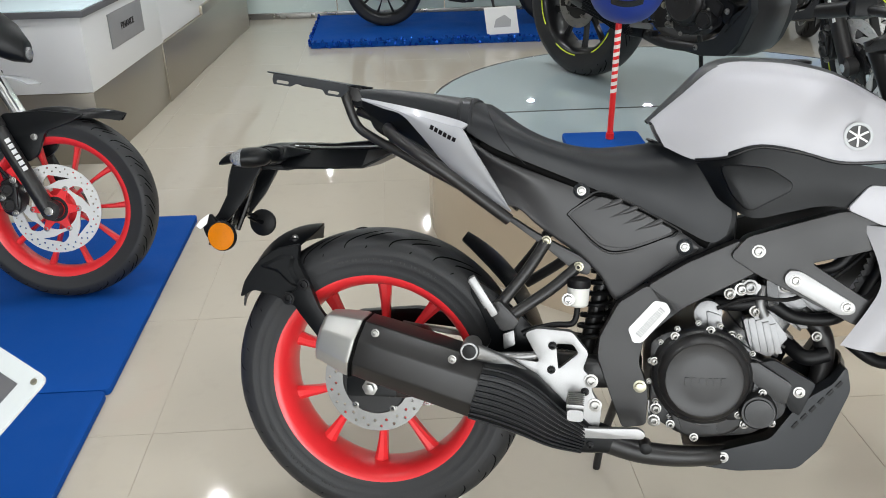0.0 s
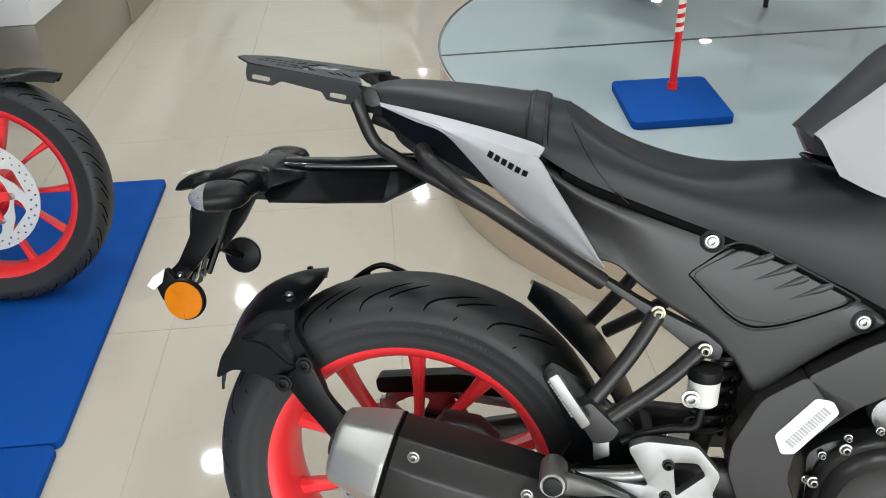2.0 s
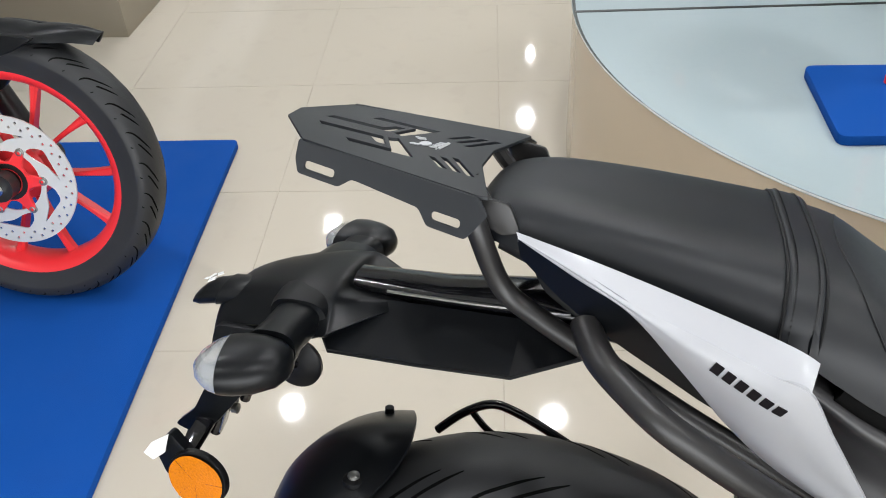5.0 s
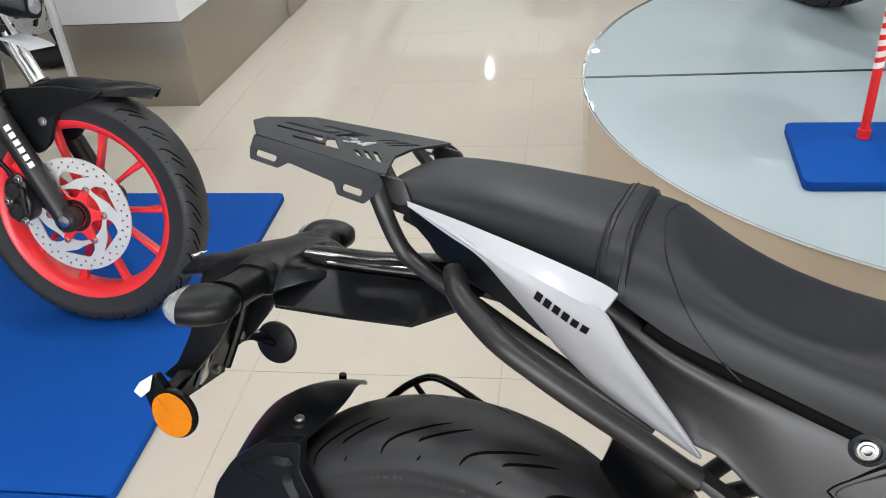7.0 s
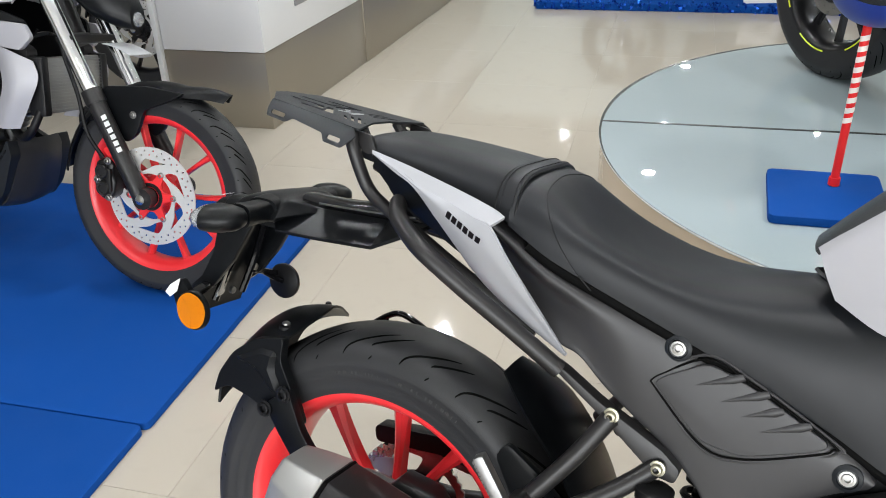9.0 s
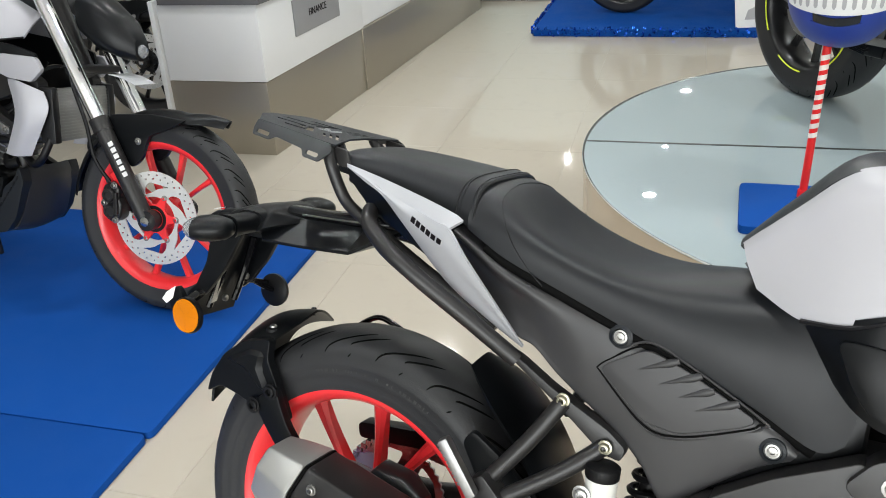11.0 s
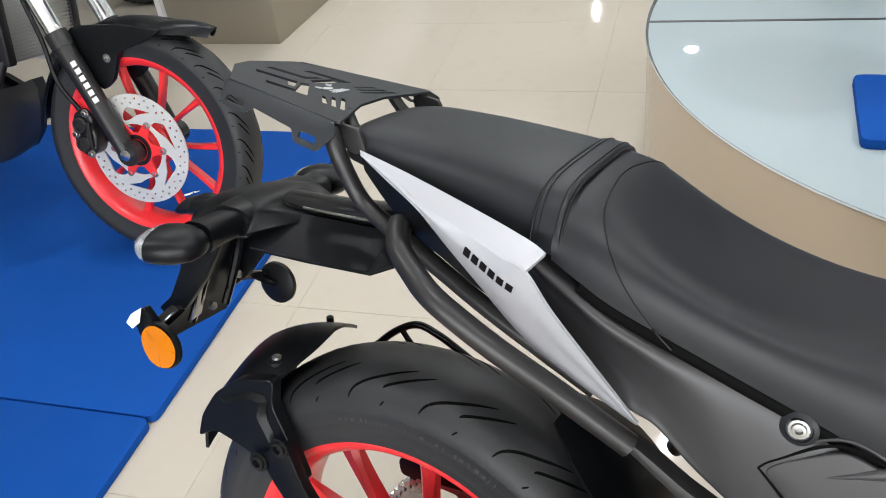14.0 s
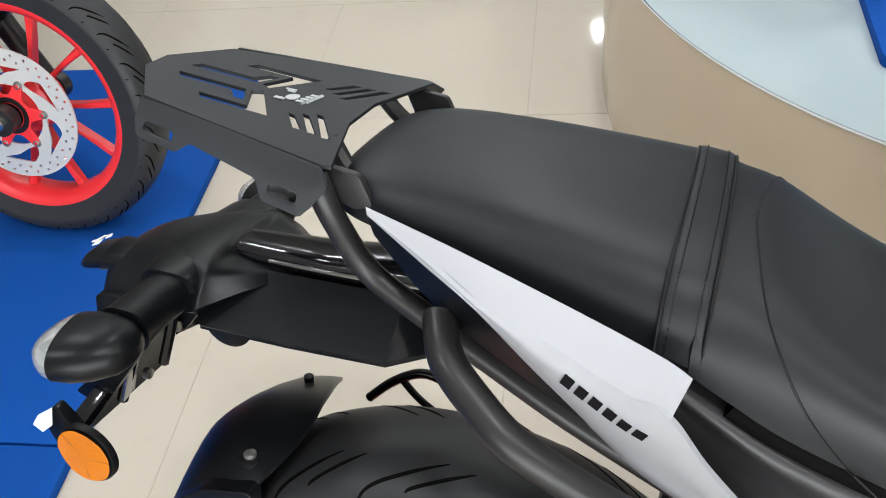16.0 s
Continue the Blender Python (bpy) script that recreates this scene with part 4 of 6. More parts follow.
    part("seat_pad", loft([((0.20, 0, 0.80), (0, 1, 0), (0, 0, 1), 0.095, 0.03), ((0.36, 0, 0.74), (0, 1, 0), (0, 0, 1), 0.095, 0.03), ((0.6, 0, 0.68), (0, 1, 0), (0, 0, 1), 0.09, 0.04)], 16, 4), P, seat)
    half_seam = [(0.199, 0.0, 0.860), (0.201, -0.03, 0.8595), (0.210, -0.084, 0.849), (0.224, -0.1145, 0.8335), (0.242, -0.125, 0.807), (0.267, -0.1215, 0.775), (0.289, -0.1185, 0.754)]
    def lay(p):
        """Drops a place on the seat's outside."""
        way = Vector((0, -p.y * 6, -0.6)).normalized()
        return (on_seat.ray_cast(p - way * 0.06, way)[0] or p) - way * 0.0003
    seam_line = [lay(p) for p in glide([Vector((x, -y, z)) for x, y, z in half_seam[:0:-1]] + [Vector(p) for p in half_seam], 70)]
    part("seat_seam", tube(seam_line, 0.0008, 70, 6), M["rubber"], seat)
    pil = []
    for x, zt, hw, drop in ((-0.088, 0.867, 0.034, 0.010), (-0.081, 0.878, 0.058, 0.018), (-0.064, 0.886, 0.077, 0.027), (-0.03, 0.8898, 0.088, 0.034), (0.03, 0.8876, 0.096, 0.038), (0.09, 0.8825, 0.105, 0.044), (0.14, 0.8770, 0.113, 0.049), (0.165, 0.8736, 0.117, 0.052), (0.179, 0.8712, 0.118, 0.053)):
        ring = []
        for q in range(17):
            u = -1 + q / 8
            ring.append((x, math.copysign(hw * (1 - (1 - abs(u)) ** 1.7), u) if u else 0, zt - drop * abs(u) ** 4.0 - 0.004 * abs(u) ** 2))
        pil.append(ring)
    part("pillion_seat", skin(list(map(list, zip(*pil))), 26, 33, 0.012), M["seat"], bike, "black vinyl pillion seat", 60)
    def strap_at(x0, u, lift=0.0):
        """A place on the strap: where it lies along the seat, and how far across from -1 to 1."""
        y = math.copysign(0.1185 * (1 - (1 - abs(u)) ** 1.7), u)
        return Vector((x0 - 0.030 * y - 0.003 * u * u, y, 0.8776 - (x0 - 0.14) * 0.15 + lift - 0.053 * abs(u) ** 4 - 0.004 * u * u))
    strap = part("seat_strap", skin([[strap_at(x0, -1 + q / 12, h) for q in range(25)] for x0, h in ((0.1545, 0.0000), (0.156, 0.0022), (0.161, 0.0026), (0.167, 0.0028), (0.173, 0.0026), (0.179, 0.0022), (0.1805, -0.002))], 70, 13, 0.002), M["seat"], bike, "black stitched pillion strap", 60)
    for x0 in (0.1538, 0.1812):
        part("strap_edge", tube([strap_at(x0, -1 + q / 12, 0.0005) for q in range(25)], 0.0013, 70, 6), M["rubber"], strap)
    if fine:
        stitches = bmesh.new()
        for x0 in (0.1600, 0.1752):
            line = glide([strap_at(x0, -1 + q / 12, 0.0034) for q in range(25)], 151)
            for k in range(0, 150, 2):
                join(stitches, bar(line[k], line[k + 1], 0.0009, 0.0009, 0))
        tagged(part("strap_stitches", stitches, M["rubber"], strap), kind="stuff")

    # Near-black tubes fill the gap under the seat with painted shade.
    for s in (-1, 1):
        part("seat_gap_shade", tube([(x, s * -y - s * 0.008, z - 0.006) for x, y, z in r0[1:7]], 0.0085, 40, 10), M["recess_shade"], seat)
    # side panels under the seat, with a ribbed inset
    for s in (-1, 1):
        top = [(0.158, 0.112, 0.810), (0.190, 0.113, 0.793), (0.225, 0.111, 0.7735), (0.255, 0.109, 0.760), (0.285, 0.107, 0.750), (0.325, 0.105, 0.740), (0.366, 0.104, 0.729), (0.425, 0.103, 0.7065), (0.490, 0.104, 0.683), (0.545, 0.103, 0.660), (0.598, 0.101, 0.634), (0.622, 0.099, 0.614)]
        low = [(0.140, 0.098, 0.770), (0.187, 0.098, 0.726), (0.247, 0.099, 0.676), (0.281, 0.102, 0.664), (0.316, 0.104, 0.636), (0.352, 0.104, 0.611), (0.397, 0.104, 0.582), (0.440, 0.103, 0.543), (0.477, 0.100, 0.496), (0.53, 0.101, 0.540), (0.577, 0.102, 0.580), (0.614, 0.099, 0.600)]
        rails = [[(x, s * (y - 0.016), z + 0.001) for x, y, z in top], [(x, s * (y - 0.004), z) for x, y, z in top]]
        for f, bulge, hollow in ((0.05, 0.003, 0.007), (0.16, 0.0065, 0.0095), (0.35, 0.0075, -0.004), (0.6, 0.006, -0.009), (0.85, 0.003, -0.004), (0.97, 0.0, 0.0)):
            rails.append([tuple(Vector((p[0], s * p[1], p[2])).lerp(Vector((w[0], s * w[1], w[2])), f) + Vector((0, s * (bulge + (hollow - bulge) * min(1, max(0, (5 - q) / 3))), 0))) for q, (p, w) in enumerate(zip(top, low))])
        rails.append([(x, s * (y - 0.012), z) for x, y, z in low])
        sp = part("side_panel", skin(rails, 66, 40, 0.004), S, bike, "satin black side panel with ribbed inset", 50)
        vent = [(0.372, 0.662), (0.385, 0.675), (0.432, 0.704), (0.485, 0.687), (0.572, 0.645), (0.574, 0.638), (0.56, 0.628), (0.485, 0.598), (0.437, 0.603)]
        # Near-black line painted for the shade in the groove round the inset.
        part("vent_groove_shade", tube([(x, s * 0.1105, z) for x, z in vent + vent[:1]], 0.0013, 70, 8), M["recess_shade"], sp)
        part("vent_lip", tube([(0.46 + (x - 0.46) * 1.05, s * 0.1078, 0.65 + (z - 0.65) * 1.08) for x, z in vent + vent[:1]], 0.0018, 70, 8), S, sp)
        part("vent_inset", plate(rounded([(0.43 + (x - 0.46) * 0.96 + 0.03, 0.65 + (z - 0.65) * 0.94) for x, z in vent], 0.012), s * 0.106, s * 0.1125, 0.004, 3), M["satin"], sp)
        for x, z, w in ((0.424, 0.672, 0.9), (0.453, 0.660, 0.9), (0.478, 0.649, 0.75), (0.500, 0.637, 0.9)):
            a, d = Vector((x, s * 0.1118, z)), Vector((0.050, 0, 0.0225)) * w
            part("vent_rib", loft([(a, (0, 1, 0), (-0.45, 0, 0.89), 0.0008, 0.001), (a + d * 0.45, (0, 1, 0), (-0.45, 0, 0.89), 0.0022, 0.0030), (a + d * 0.85, (0, 1, 0), (-0.45, 0, 0.89), 0.0038, 0.0056), (a + d * 1.1, (0, 1, 0), (-0.45, 0, 0.89), 0.002, 0.004)], 14, 2), S, sp, "", 60)
        for x, z in ((0.397, 0.708), (0.594, 0.611)):
            part("panel_boss", lathe([(0.0165, -0.004), (0.0155, 0.002), (0.0115, 0.004), (0.0105, 0.0015)], n=26), M["powder"], sp).matrix_local = Matrix.Translation((x, s * 0.108, z)) @ Matrix.Diagonal((1, s, 1, 1))
            part("panel_bolt", screw(x, s * 0.1095, z, 0.0065, 0.004, s), M["bolt"], sp)
        # tail: black inner panel and pale outer panel
        part("tail_inner", plate(rounded([(-0.045, 0.862), (0.10, 0.838), (0.18, 0.80), (0.205, 0.765), (0.19, 0.748), (0.15, 0.750), (0.104, 0.760), (0.024, 0.785), (-0.02, 0.815)], 0.01), s * 0.04, s * 0.074, 0.006), P, bike)
        top = [(-0.042, 0.0917, 0.8705), (0.02, 0.106, 0.8615), (0.08, 0.120, 0.851), (0.13, 0.131, 0.841), (0.165, 0.1385, 0.8325), (0.180, 0.1426, 0.8267)]
        crease = [(-0.040, 0.094, 0.867), (0.01, 0.117, 0.857), (0.051, 0.136, 0.847), (0.10, 0.152, 0.8365), (0.148, 0.166, 0.8245), (0.173, 0.1715, 0.818)]
        ahead = crease + [(0.196, 0.160, 0.780), (0.230, 0.132, 0.722), (0.264, 0.100, 0.662)]
        middle = [(-0.040, 0.0945, 0.8665), (0.01, 0.1185, 0.854), (0.051, 0.1395, 0.843), (0.094, 0.153, 0.822), (0.132, 0.156, 0.796), (0.147, 0.155, 0.785), (0.178, 0.143, 0.752), (0.225, 0.121, 0.705), (0.263, 0.099, 0.660)]
        below = [(-0.040, 0.0945, 0.866), (0.01, 0.1185, 0.851), (0.051, 0.139, 0.840), (0.086, 0.137, 0.806), (0.117, 0.127, 0.769), (0.127, 0.1255, 0.758), (0.160, 0.1235, 0.7295), (0.21, 0.113, 0.694), (0.262, 0.098, 0.659)]
        def blend(p, q, f, out):
            """A line between two others, pushed outwards, less so at its ends."""
            return [tuple(Vector(a).lerp(Vector(b), f) + Vector((0, out * math.sin(math.pi * (k + 0.3) / (len(p) - 0.4)), 0))) for k, (a, b) in enumerate(zip(p, q))]
        mirror_rails = lambda rails: [[(x, s * y, z) for x, y, z in r] for r in rails]
        shell = skin(mirror_rails([top, blend(top, crease, 0.33, 0.001), blend(top, crease, 0.75, 0.0005), crease]), 40, 14, 0.004)
        skin(mirror_rails([ahead, blend(ahead, middle, 0.5, 0.0035), middle, blend(middle, below, 0.5, 0.001), below]), 60, 20, 0.004, shell)
        on_panel = BVHTree.FromBMesh(shell)
        tp = part("tail_panel", shell, mats["tail"], bike, mats["tail_label"], 55)
        if s < 0:
            wordmark(tp, (0.1085, -0.1630, 0.8200), (0.0535, -0.002, -0.0240), (0.1, -0.35, 0.93), 6, 0.0085, M["ink"], thick=0.0009, surface=on_panel)
        inset_low = [(-0.036, 0.088, 0.850), (0.005, 0.105, 0.824), (0.045, 0.118, 0.806), (0.083, 0.124, 0.788), (0.1185, 0.124, 0.767)]
        part("tail_inset", skin(mirror_rails([[(x, y - 0.004, z + 0.002) for x, y, z in below[:5]], inset_low]), 24, 6, 0.003), P, bike, "matte black inset under the tail panel")
    part("tail_underside", skin([[(-0.05, s * 0.06, 0.855), (0.05, s * 0.07, 0.812), (0.20, s * 0.08, 0.762)] if s else [(-0.06, 0, 0.848), (0.05, 0, 0.80), (0.20, 0, 0.752)] for s in (-1, 0, 1)], 12, 9, 0.006), P, bike)
    part("tail_light", loft([((-0.075, 0, 0.858), (0, 1, 0), (0, 0, 1), 0.03, 0.008), ((-0.05, 0, 0.855), (0, 1, 0), (0, 0, 1), 0.055, 0.016), ((-0.02, 0, 0.85), (0, 1, 0), (0, 0, 1), 0.065, 0.02)], 18, 4), M["gloss"], bike)

    # grab tubes beside the tail
    if rack:
        for s in (-1, 1):
            part("grab_tube", tube([(-0.080, s * 0.088, 0.887), (-0.071, s * 0.089, 0.862), (-0.053, s * 0.078, 0.816), (-0.022, s * 0.079, 0.794), (0.04, s * 0.084, 0.764), (0.10, s * 0.089, 0.735), (0.16, s * 0.089, 0.706), (0.218, s * 0.087, 0.677)], 0.0092, 60, 14), M["frame"], bike, "black bent grab tube")
            part("guard_tube", tube([(0.0205, s * 0.116, 0.8135), (0.0225, s * 0.122, 0.811), (0.036, s * 0.145, 0.802), (0.060, s * 0.160, 0.788), (0.085, s * 0.170, 0.774), (0.115, s * 0.168, 0.755), (0.15, s * 0.158, 0.730), (0.20, s * 0.136, 0.692), (0.262, s * 0.113, 0.646)], 0.0118, 56, 16), M["frame"], bike, "black guard tube")
            part("grab_bracket", plate(rounded([(-0.084, 0.893), (-0.05, 0.888), (-0.04, 0.866), (-0.055, 0.862), (-0.08, 0.875)], 0.004), s * 0.078, s * 0.084, 0.001), M["frame"], bike)
        luggage_rack(bike)

    rear_fender(bike)

    # tank: painted sides, dark crown, side covers
    for s in (-1, 1):
        tk = part("tank_side", skin([[(0.545, s * 0.092, 0.796), (0.60, s * 0.118, 0.775), (0.65, s * 0.138, 0.782), (0.707, s * 0.150, 0.803), (0.78, s * 0.155, 0.795), (0.85, s * 0.154, 0.781), (0.97, s * 0.135, 0.79)],
                        [(0.53, s * 0.085, 0.822), (0.59, s * 0.112, 0.835), (0.65, s * 0.135, 0.845), (0.72, s * 0.152, 0.855), (0.80, s * 0.155, 0.845), (0.88, s * 0.148, 0.83), (0.98, s * 0.12, 0.815)],
                        [(0.522, s * 0.073, 0.838), (0.578, s * 0.092, 0.886), (0.64, s * 0.115, 0.922), (0.72, s * 0.128, 0.932), (0.80, s * 0.13, 0.918), (0.88, s * 0.122, 0.89), (0.99, s * 0.10, 0.838)],
                        [(0.517, s * 0.055, 0.842), (0.572, s * 0.062, 0.895), (0.632, s * 0.073, 0.948), (0.71, s * 0.083, 0.955), (0.79, s * 0.086, 0.946), (0.87, s * 0.083, 0.92), (0.99, s * 0.07, 0.855)]], 36, 16, 0.006), mats["tank"], bike, mats["tank_label"], 60)
        em = part("emblem", lathe([(0.0245, 0), (0.0245, 0.0035), (0.0225, 0.0045), (0.0195, 0.004), (0.0193, 0.001)], n=36, close=False), M["badge"], tk, "round emblem with a pale ring")
        em.matrix_local = Matrix.Translation((0.866, s * 0.152, 0.828)) @ Matrix.Diagonal((1, s, 1, 1))
        part("emblem_face", lathe([(0.0193, 0.0), (0.0193, 0.0022), (0.001, 0.0024)], n=32), M["frame"], em)
        for k in range(3):
            part("emblem_bar", box(-0.0016, 0.0016, 0.002, 0.0035, -0.018, 0.018, 0), M["white"], em).matrix_local = Matrix.Rotation(radians(60 * k), 4, "Y")
        cv = part("tank_cover", skin([[(0.604, s * 0.105, 0.768), (0.656, s * 0.140, 0.793), (0.703, s * 0.152, 0.808), (0.762, s * 0.157, 0.803), (0.83, s * 0.156, 0.785), (0.93, s * 0.145, 0.77), (1.0, s * 0.13, 0.745)],
                      [(0.622, s * 0.110, 0.742), (0.66, s * 0.144, 0.745), (0.705, s * 0.154, 0.745), (0.765, s * 0.157, 0.747), (0.83, s * 0.156, 0.745), (0.93, s * 0.145, 0.73), (1.01, s * 0.125, 0.715)],
                      [(0.645, s * 0.108, 0.706), (0.672, s * 0.135, 0.688), (0.71, s * 0.146, 0.676), (0.765, s * 0.15, 0.69), (0.83, s * 0.15, 0.704), (0.93, s * 0.14, 0.695), (1.01, s * 0.12, 0.685)]], 36, 11, 0.008), P, bike, "matte black tank side cover", 60)
        inset = [(0.64, 0.767), (0.667, 0.771), (0.725, 0.768), (0.766, 0.743), (0.764, 0.728), (0.70, 0.69), (0.686, 0.694), (0.663, 0.718)]
        part("cover_inset", plate(rounded(inset, 0.014, 4), s * 0.15, s * 0.1605, 0.003, 2, lift=lambda x, z, s=s: -s * 0.28 * max(0, 0.70 - x)), P, cv)
        part("tank_trim", tube([(0.60, s * 0.119, 0.775), (0.65, s * 0.140, 0.782), (0.707, s * 0.152, 0.803), (0.78, s * 0.157, 0.795), (0.85, s * 0.156, 0.781), (0.97, s * 0.137, 0.79)], 0.003, 36, 6), M["gloss"], bike)
        part("upper_shroud", plate(rounded([(0.86, 0.70), (0.895, 0.745), (1.02, 0.735), (1.04, 0.70), (1.0, 0.665), (0.92, 0.675)], 0.01), s * 0.14, s * 0.156, 0.005), mats["tank"], bike)
        part("radiator_shroud", skin([[(0.895, s * 0.135, 0.672), (0.925, s * 0.15, 0.60), (0.925, s * 0.155, 0.55), (0.875, s * 0.145, 0.452)],
                                      [(0.96, s * 0.165, 0.668), (0.985, s * 0.175, 0.60), (0.975, s * 0.175, 0.54), (0.92, s * 0.16, 0.447)],
                                      [(1.035, s * 0.15, 0.638), (1.048, s * 0.15, 0.592), (1.02, s * 0.152, 0.53), (0.968, s * 0.145, 0.448)]], 20, 9, 0.006), mats["tank"], bike, "pale silver radiator shroud")
    part("tank_crown", skin([[(0.515, -0.058, 0.838), (0.57, -0.066, 0.892), (0.63, -0.077, 0.945), (0.71, -0.087, 0.952), (0.79, -0.09, 0.942), (0.87, -0.087, 0.917), (0.98, -0.072, 0.855)],
                             [(0.512, -0.03, 0.842), (0.566, -0.036, 0.90), (0.627, -0.04, 0.957), (0.71, -0.045, 0.965), (0.79, -0.05, 0.956), (0.87, -0.045, 0.93), (0.98, -0.04, 0.865)],
                             [(0.512, 0.03, 0.842), (0.566, 0.036, 0.90), (0.627, 0.04, 0.957), (0.71, 0.045, 0.965), (0.79, 0.05, 0.956), (0.87, 0.045, 0.93), (0.98, 0.04, 0.865)],
                             [(0.515, 0.058, 0.838), (0.57, 0.066, 0.892), (0.63, 0.077, 0.945), (0.71, 0.087, 0.952), (0.79, 0.09, 0.942), (0.87, 0.087, 0.917), (0.98, 0.072, 0.855)]], 32, 13, 0.006), M["powder"], bike, "dark tank crown", 60)
    part("fuel_cap", lathe([(0.032, 0), (0.032, 0.005), (0.026, 0.008), (0.008, 0.008)], (0.78, 0, 0.957), 28, "Z"), M["rubber"], bike)
    front_end(bike, mats, fine)
    if steer:
        pin, lean = AXLE + Vector((-0.352 - 0.05, 0, 0.718)), Vector((-0.44, 0, 0.898))
        turn = Matrix.Translation(pin) @ Matrix.Rotation(radians(steer), 4, lean) @ Matrix.Translation(-pin)
        for ob in bike.children:
            kind = ob.name.split(".")[0]
            if kind in ("fork_slider", "fork_tube", "lower_yoke", "upper_yoke", "front_fender", "front_caliper", "headlamp_mask", "instrument", "handlebar") or (kind == "wheel" and ob.get("front")):
                ob.matrix_basis = turn @ ob.matrix_basis
    part("side_stand", tube([(0.50, 0.11, 0.24), (0.47, 0.19, 0.09), (0.455, 0.235, -0.085)], [0.011, 0.009, 0.009], 12, 10), M["frame"], bike, "black side stand")
    part("stand_foot", box(0.42, 0.49, 0.215, 0.26, -0.097, -0.087, 0.003), M["frame"], bike)
    return bike


def luggage_rack(bike):
    """The flat steel rack behind the pillion seat, cut with slots, its sides folded down."""
    tilt = lambda x: 0.9175 - 0.13 * (x + 0.24)
    outer = [(-0.266, -0.0165), (-0.266, 0.010), (-0.233, 0.056), (-0.150, 0.076), (-0.072, 0.092), (-0.066, 0.090), (-0.087, 0.022), (-0.087, -0.022), (-0.066, -0.090), (-0.072, -0.092), (-0.150, -0.079), (-0.230, -0.0655)]
    def slot(x0, y0, x1, y1, w):
        a, b = Vector((x0, y0)), Vector((x1, y1))
        n = (b - a).normalized().orthogonal() * w / 2
        return [tuple(a + n), tuple(b + n), tuple(b - n), tuple(a - n)]
    cuts = []
    for s in (1, -1):
        cuts.append([(x, s * y - 0.004) for x, y in ((-0.238, 0.008), (-0.179, 0.008), (-0.170, 0.026), (-0.178, 0.026), (-0.187, 0.015), (-0.233, 0.015))])
        cuts.append([(x, s * y - 0.004) for x, y in ((-0.203, 0.033), (-0.162, 0.034), (-0.174, 0.008), (-0.166, 0.004), (-0.141, 0.041), (-0.198, 0.040))])
        for x, y0, x1, y1 in ((-0.131, 0.028, -0.115, 0.048), (-0.122, 0.023, -0.103, 0.049), (-0.113, 0.018, -0.091, 0.051)):
            cuts.append([(x, s * y0 - 0.004), (x + 0.0055, s * (y0 + 0.001) - 0.004), (x1 + 0.0055, s * y1 - 0.004), (x1 - 0.001, s * y1 - 0.004)])
    bm = plate([outer] + cuts, 0, 0.003, 0.0004, 1)
    bm.transform(Matrix(((1, 0, 0, 0), (0, 0, 1, 0), (0, 1, 0, 0), (0, 0, 0, 1))))
    for v in bm.verts:
        v.co.z += tilt(v.co.x) - 0.003
    rk = part("rack_plate", bm, M["powder"], bike, "black steel luggage rack with cut slots", 30)
    for s in (1, -1):
        fold = [(-0.234, 0.0), (-0.072, 0.0), (-0.062, -0.012), (-0.076, -0.036), (-0.108, -0.036), (-0.118, -0.024), (-0.178, -0.020), (-0.188, -0.030), (-0.226, -0.030), (-0.232, -0.018)]
        holes = [rounded(slot(-0.222, -0.021, -0.194, -0.021, 0.008), 0.0035), rounded(slot(-0.106, -0.026, -0.082, -0.026, 0.008), 0.0035)]
        f = plate([rounded(fold, 0.003)] + holes, 0, 0.003, 0.0004, 1)
        for v in f.verts:
            x, d = v.co.x, -v.co.z
            edge = 0.060 + (x + 0.238) * 0.193
            v.co = Vector((x, s * (edge + d * 0.70 + v.co.y), tilt(x) - d * 0.71 - 0.001))
        part("rack_fold", f, M["powder"], rk, "", 30)
    badge = bmesh.new()
    disc = lathe([(0.0032, 0), (0.0055, 0), (0.0055, 0.0008), (0.0032, 0.0008)], n=20, axis="Z")
    join(badge, disc, Matrix.Translation((-0.142, -0.006, tilt(-0.142) + 0.0003)))
    for x, y, a, b in ((-0.150, -0.013, 0.008, 0.0016), (-0.147, -0.013, 0.003, 0.0016), (-0.148, 0.003, 0.008, 0.001), (-0.150, 0.006, 0.010, 0.001), (-0.134, -0.010, 0.007, 0.0014), (-0.1325, -0.005, 0.007, 0.0014), (-0.131, 0.0, 0.007, 0.0014), (-0.1295, 0.005, 0.007, 0.0014), (-0.128, -0.002, 0.0012, 0.012), (-0.126, -0.001, 0.001, 0.010)):
        own = box(-a / 2, a / 2, -b, b, 0, 0.0008, 0)
        join(badge, own, Matrix.Translation((x, y, tilt(x) + 0.0003)) @ Matrix.Rotation(radians(-12), 4, "Z"))
    part("rack_badge", badge, M["badge"], rk, "small white printed badge")
    for s in (1, -1):
        part("rack_foot", tube([(-0.09, s * 0.045, tilt(-0.09) - 0.004), (-0.075, s * 0.05, 0.875), (-0.05, s * 0.055, 0.862)], 0.007, 12, 8), M["frame"], rk)


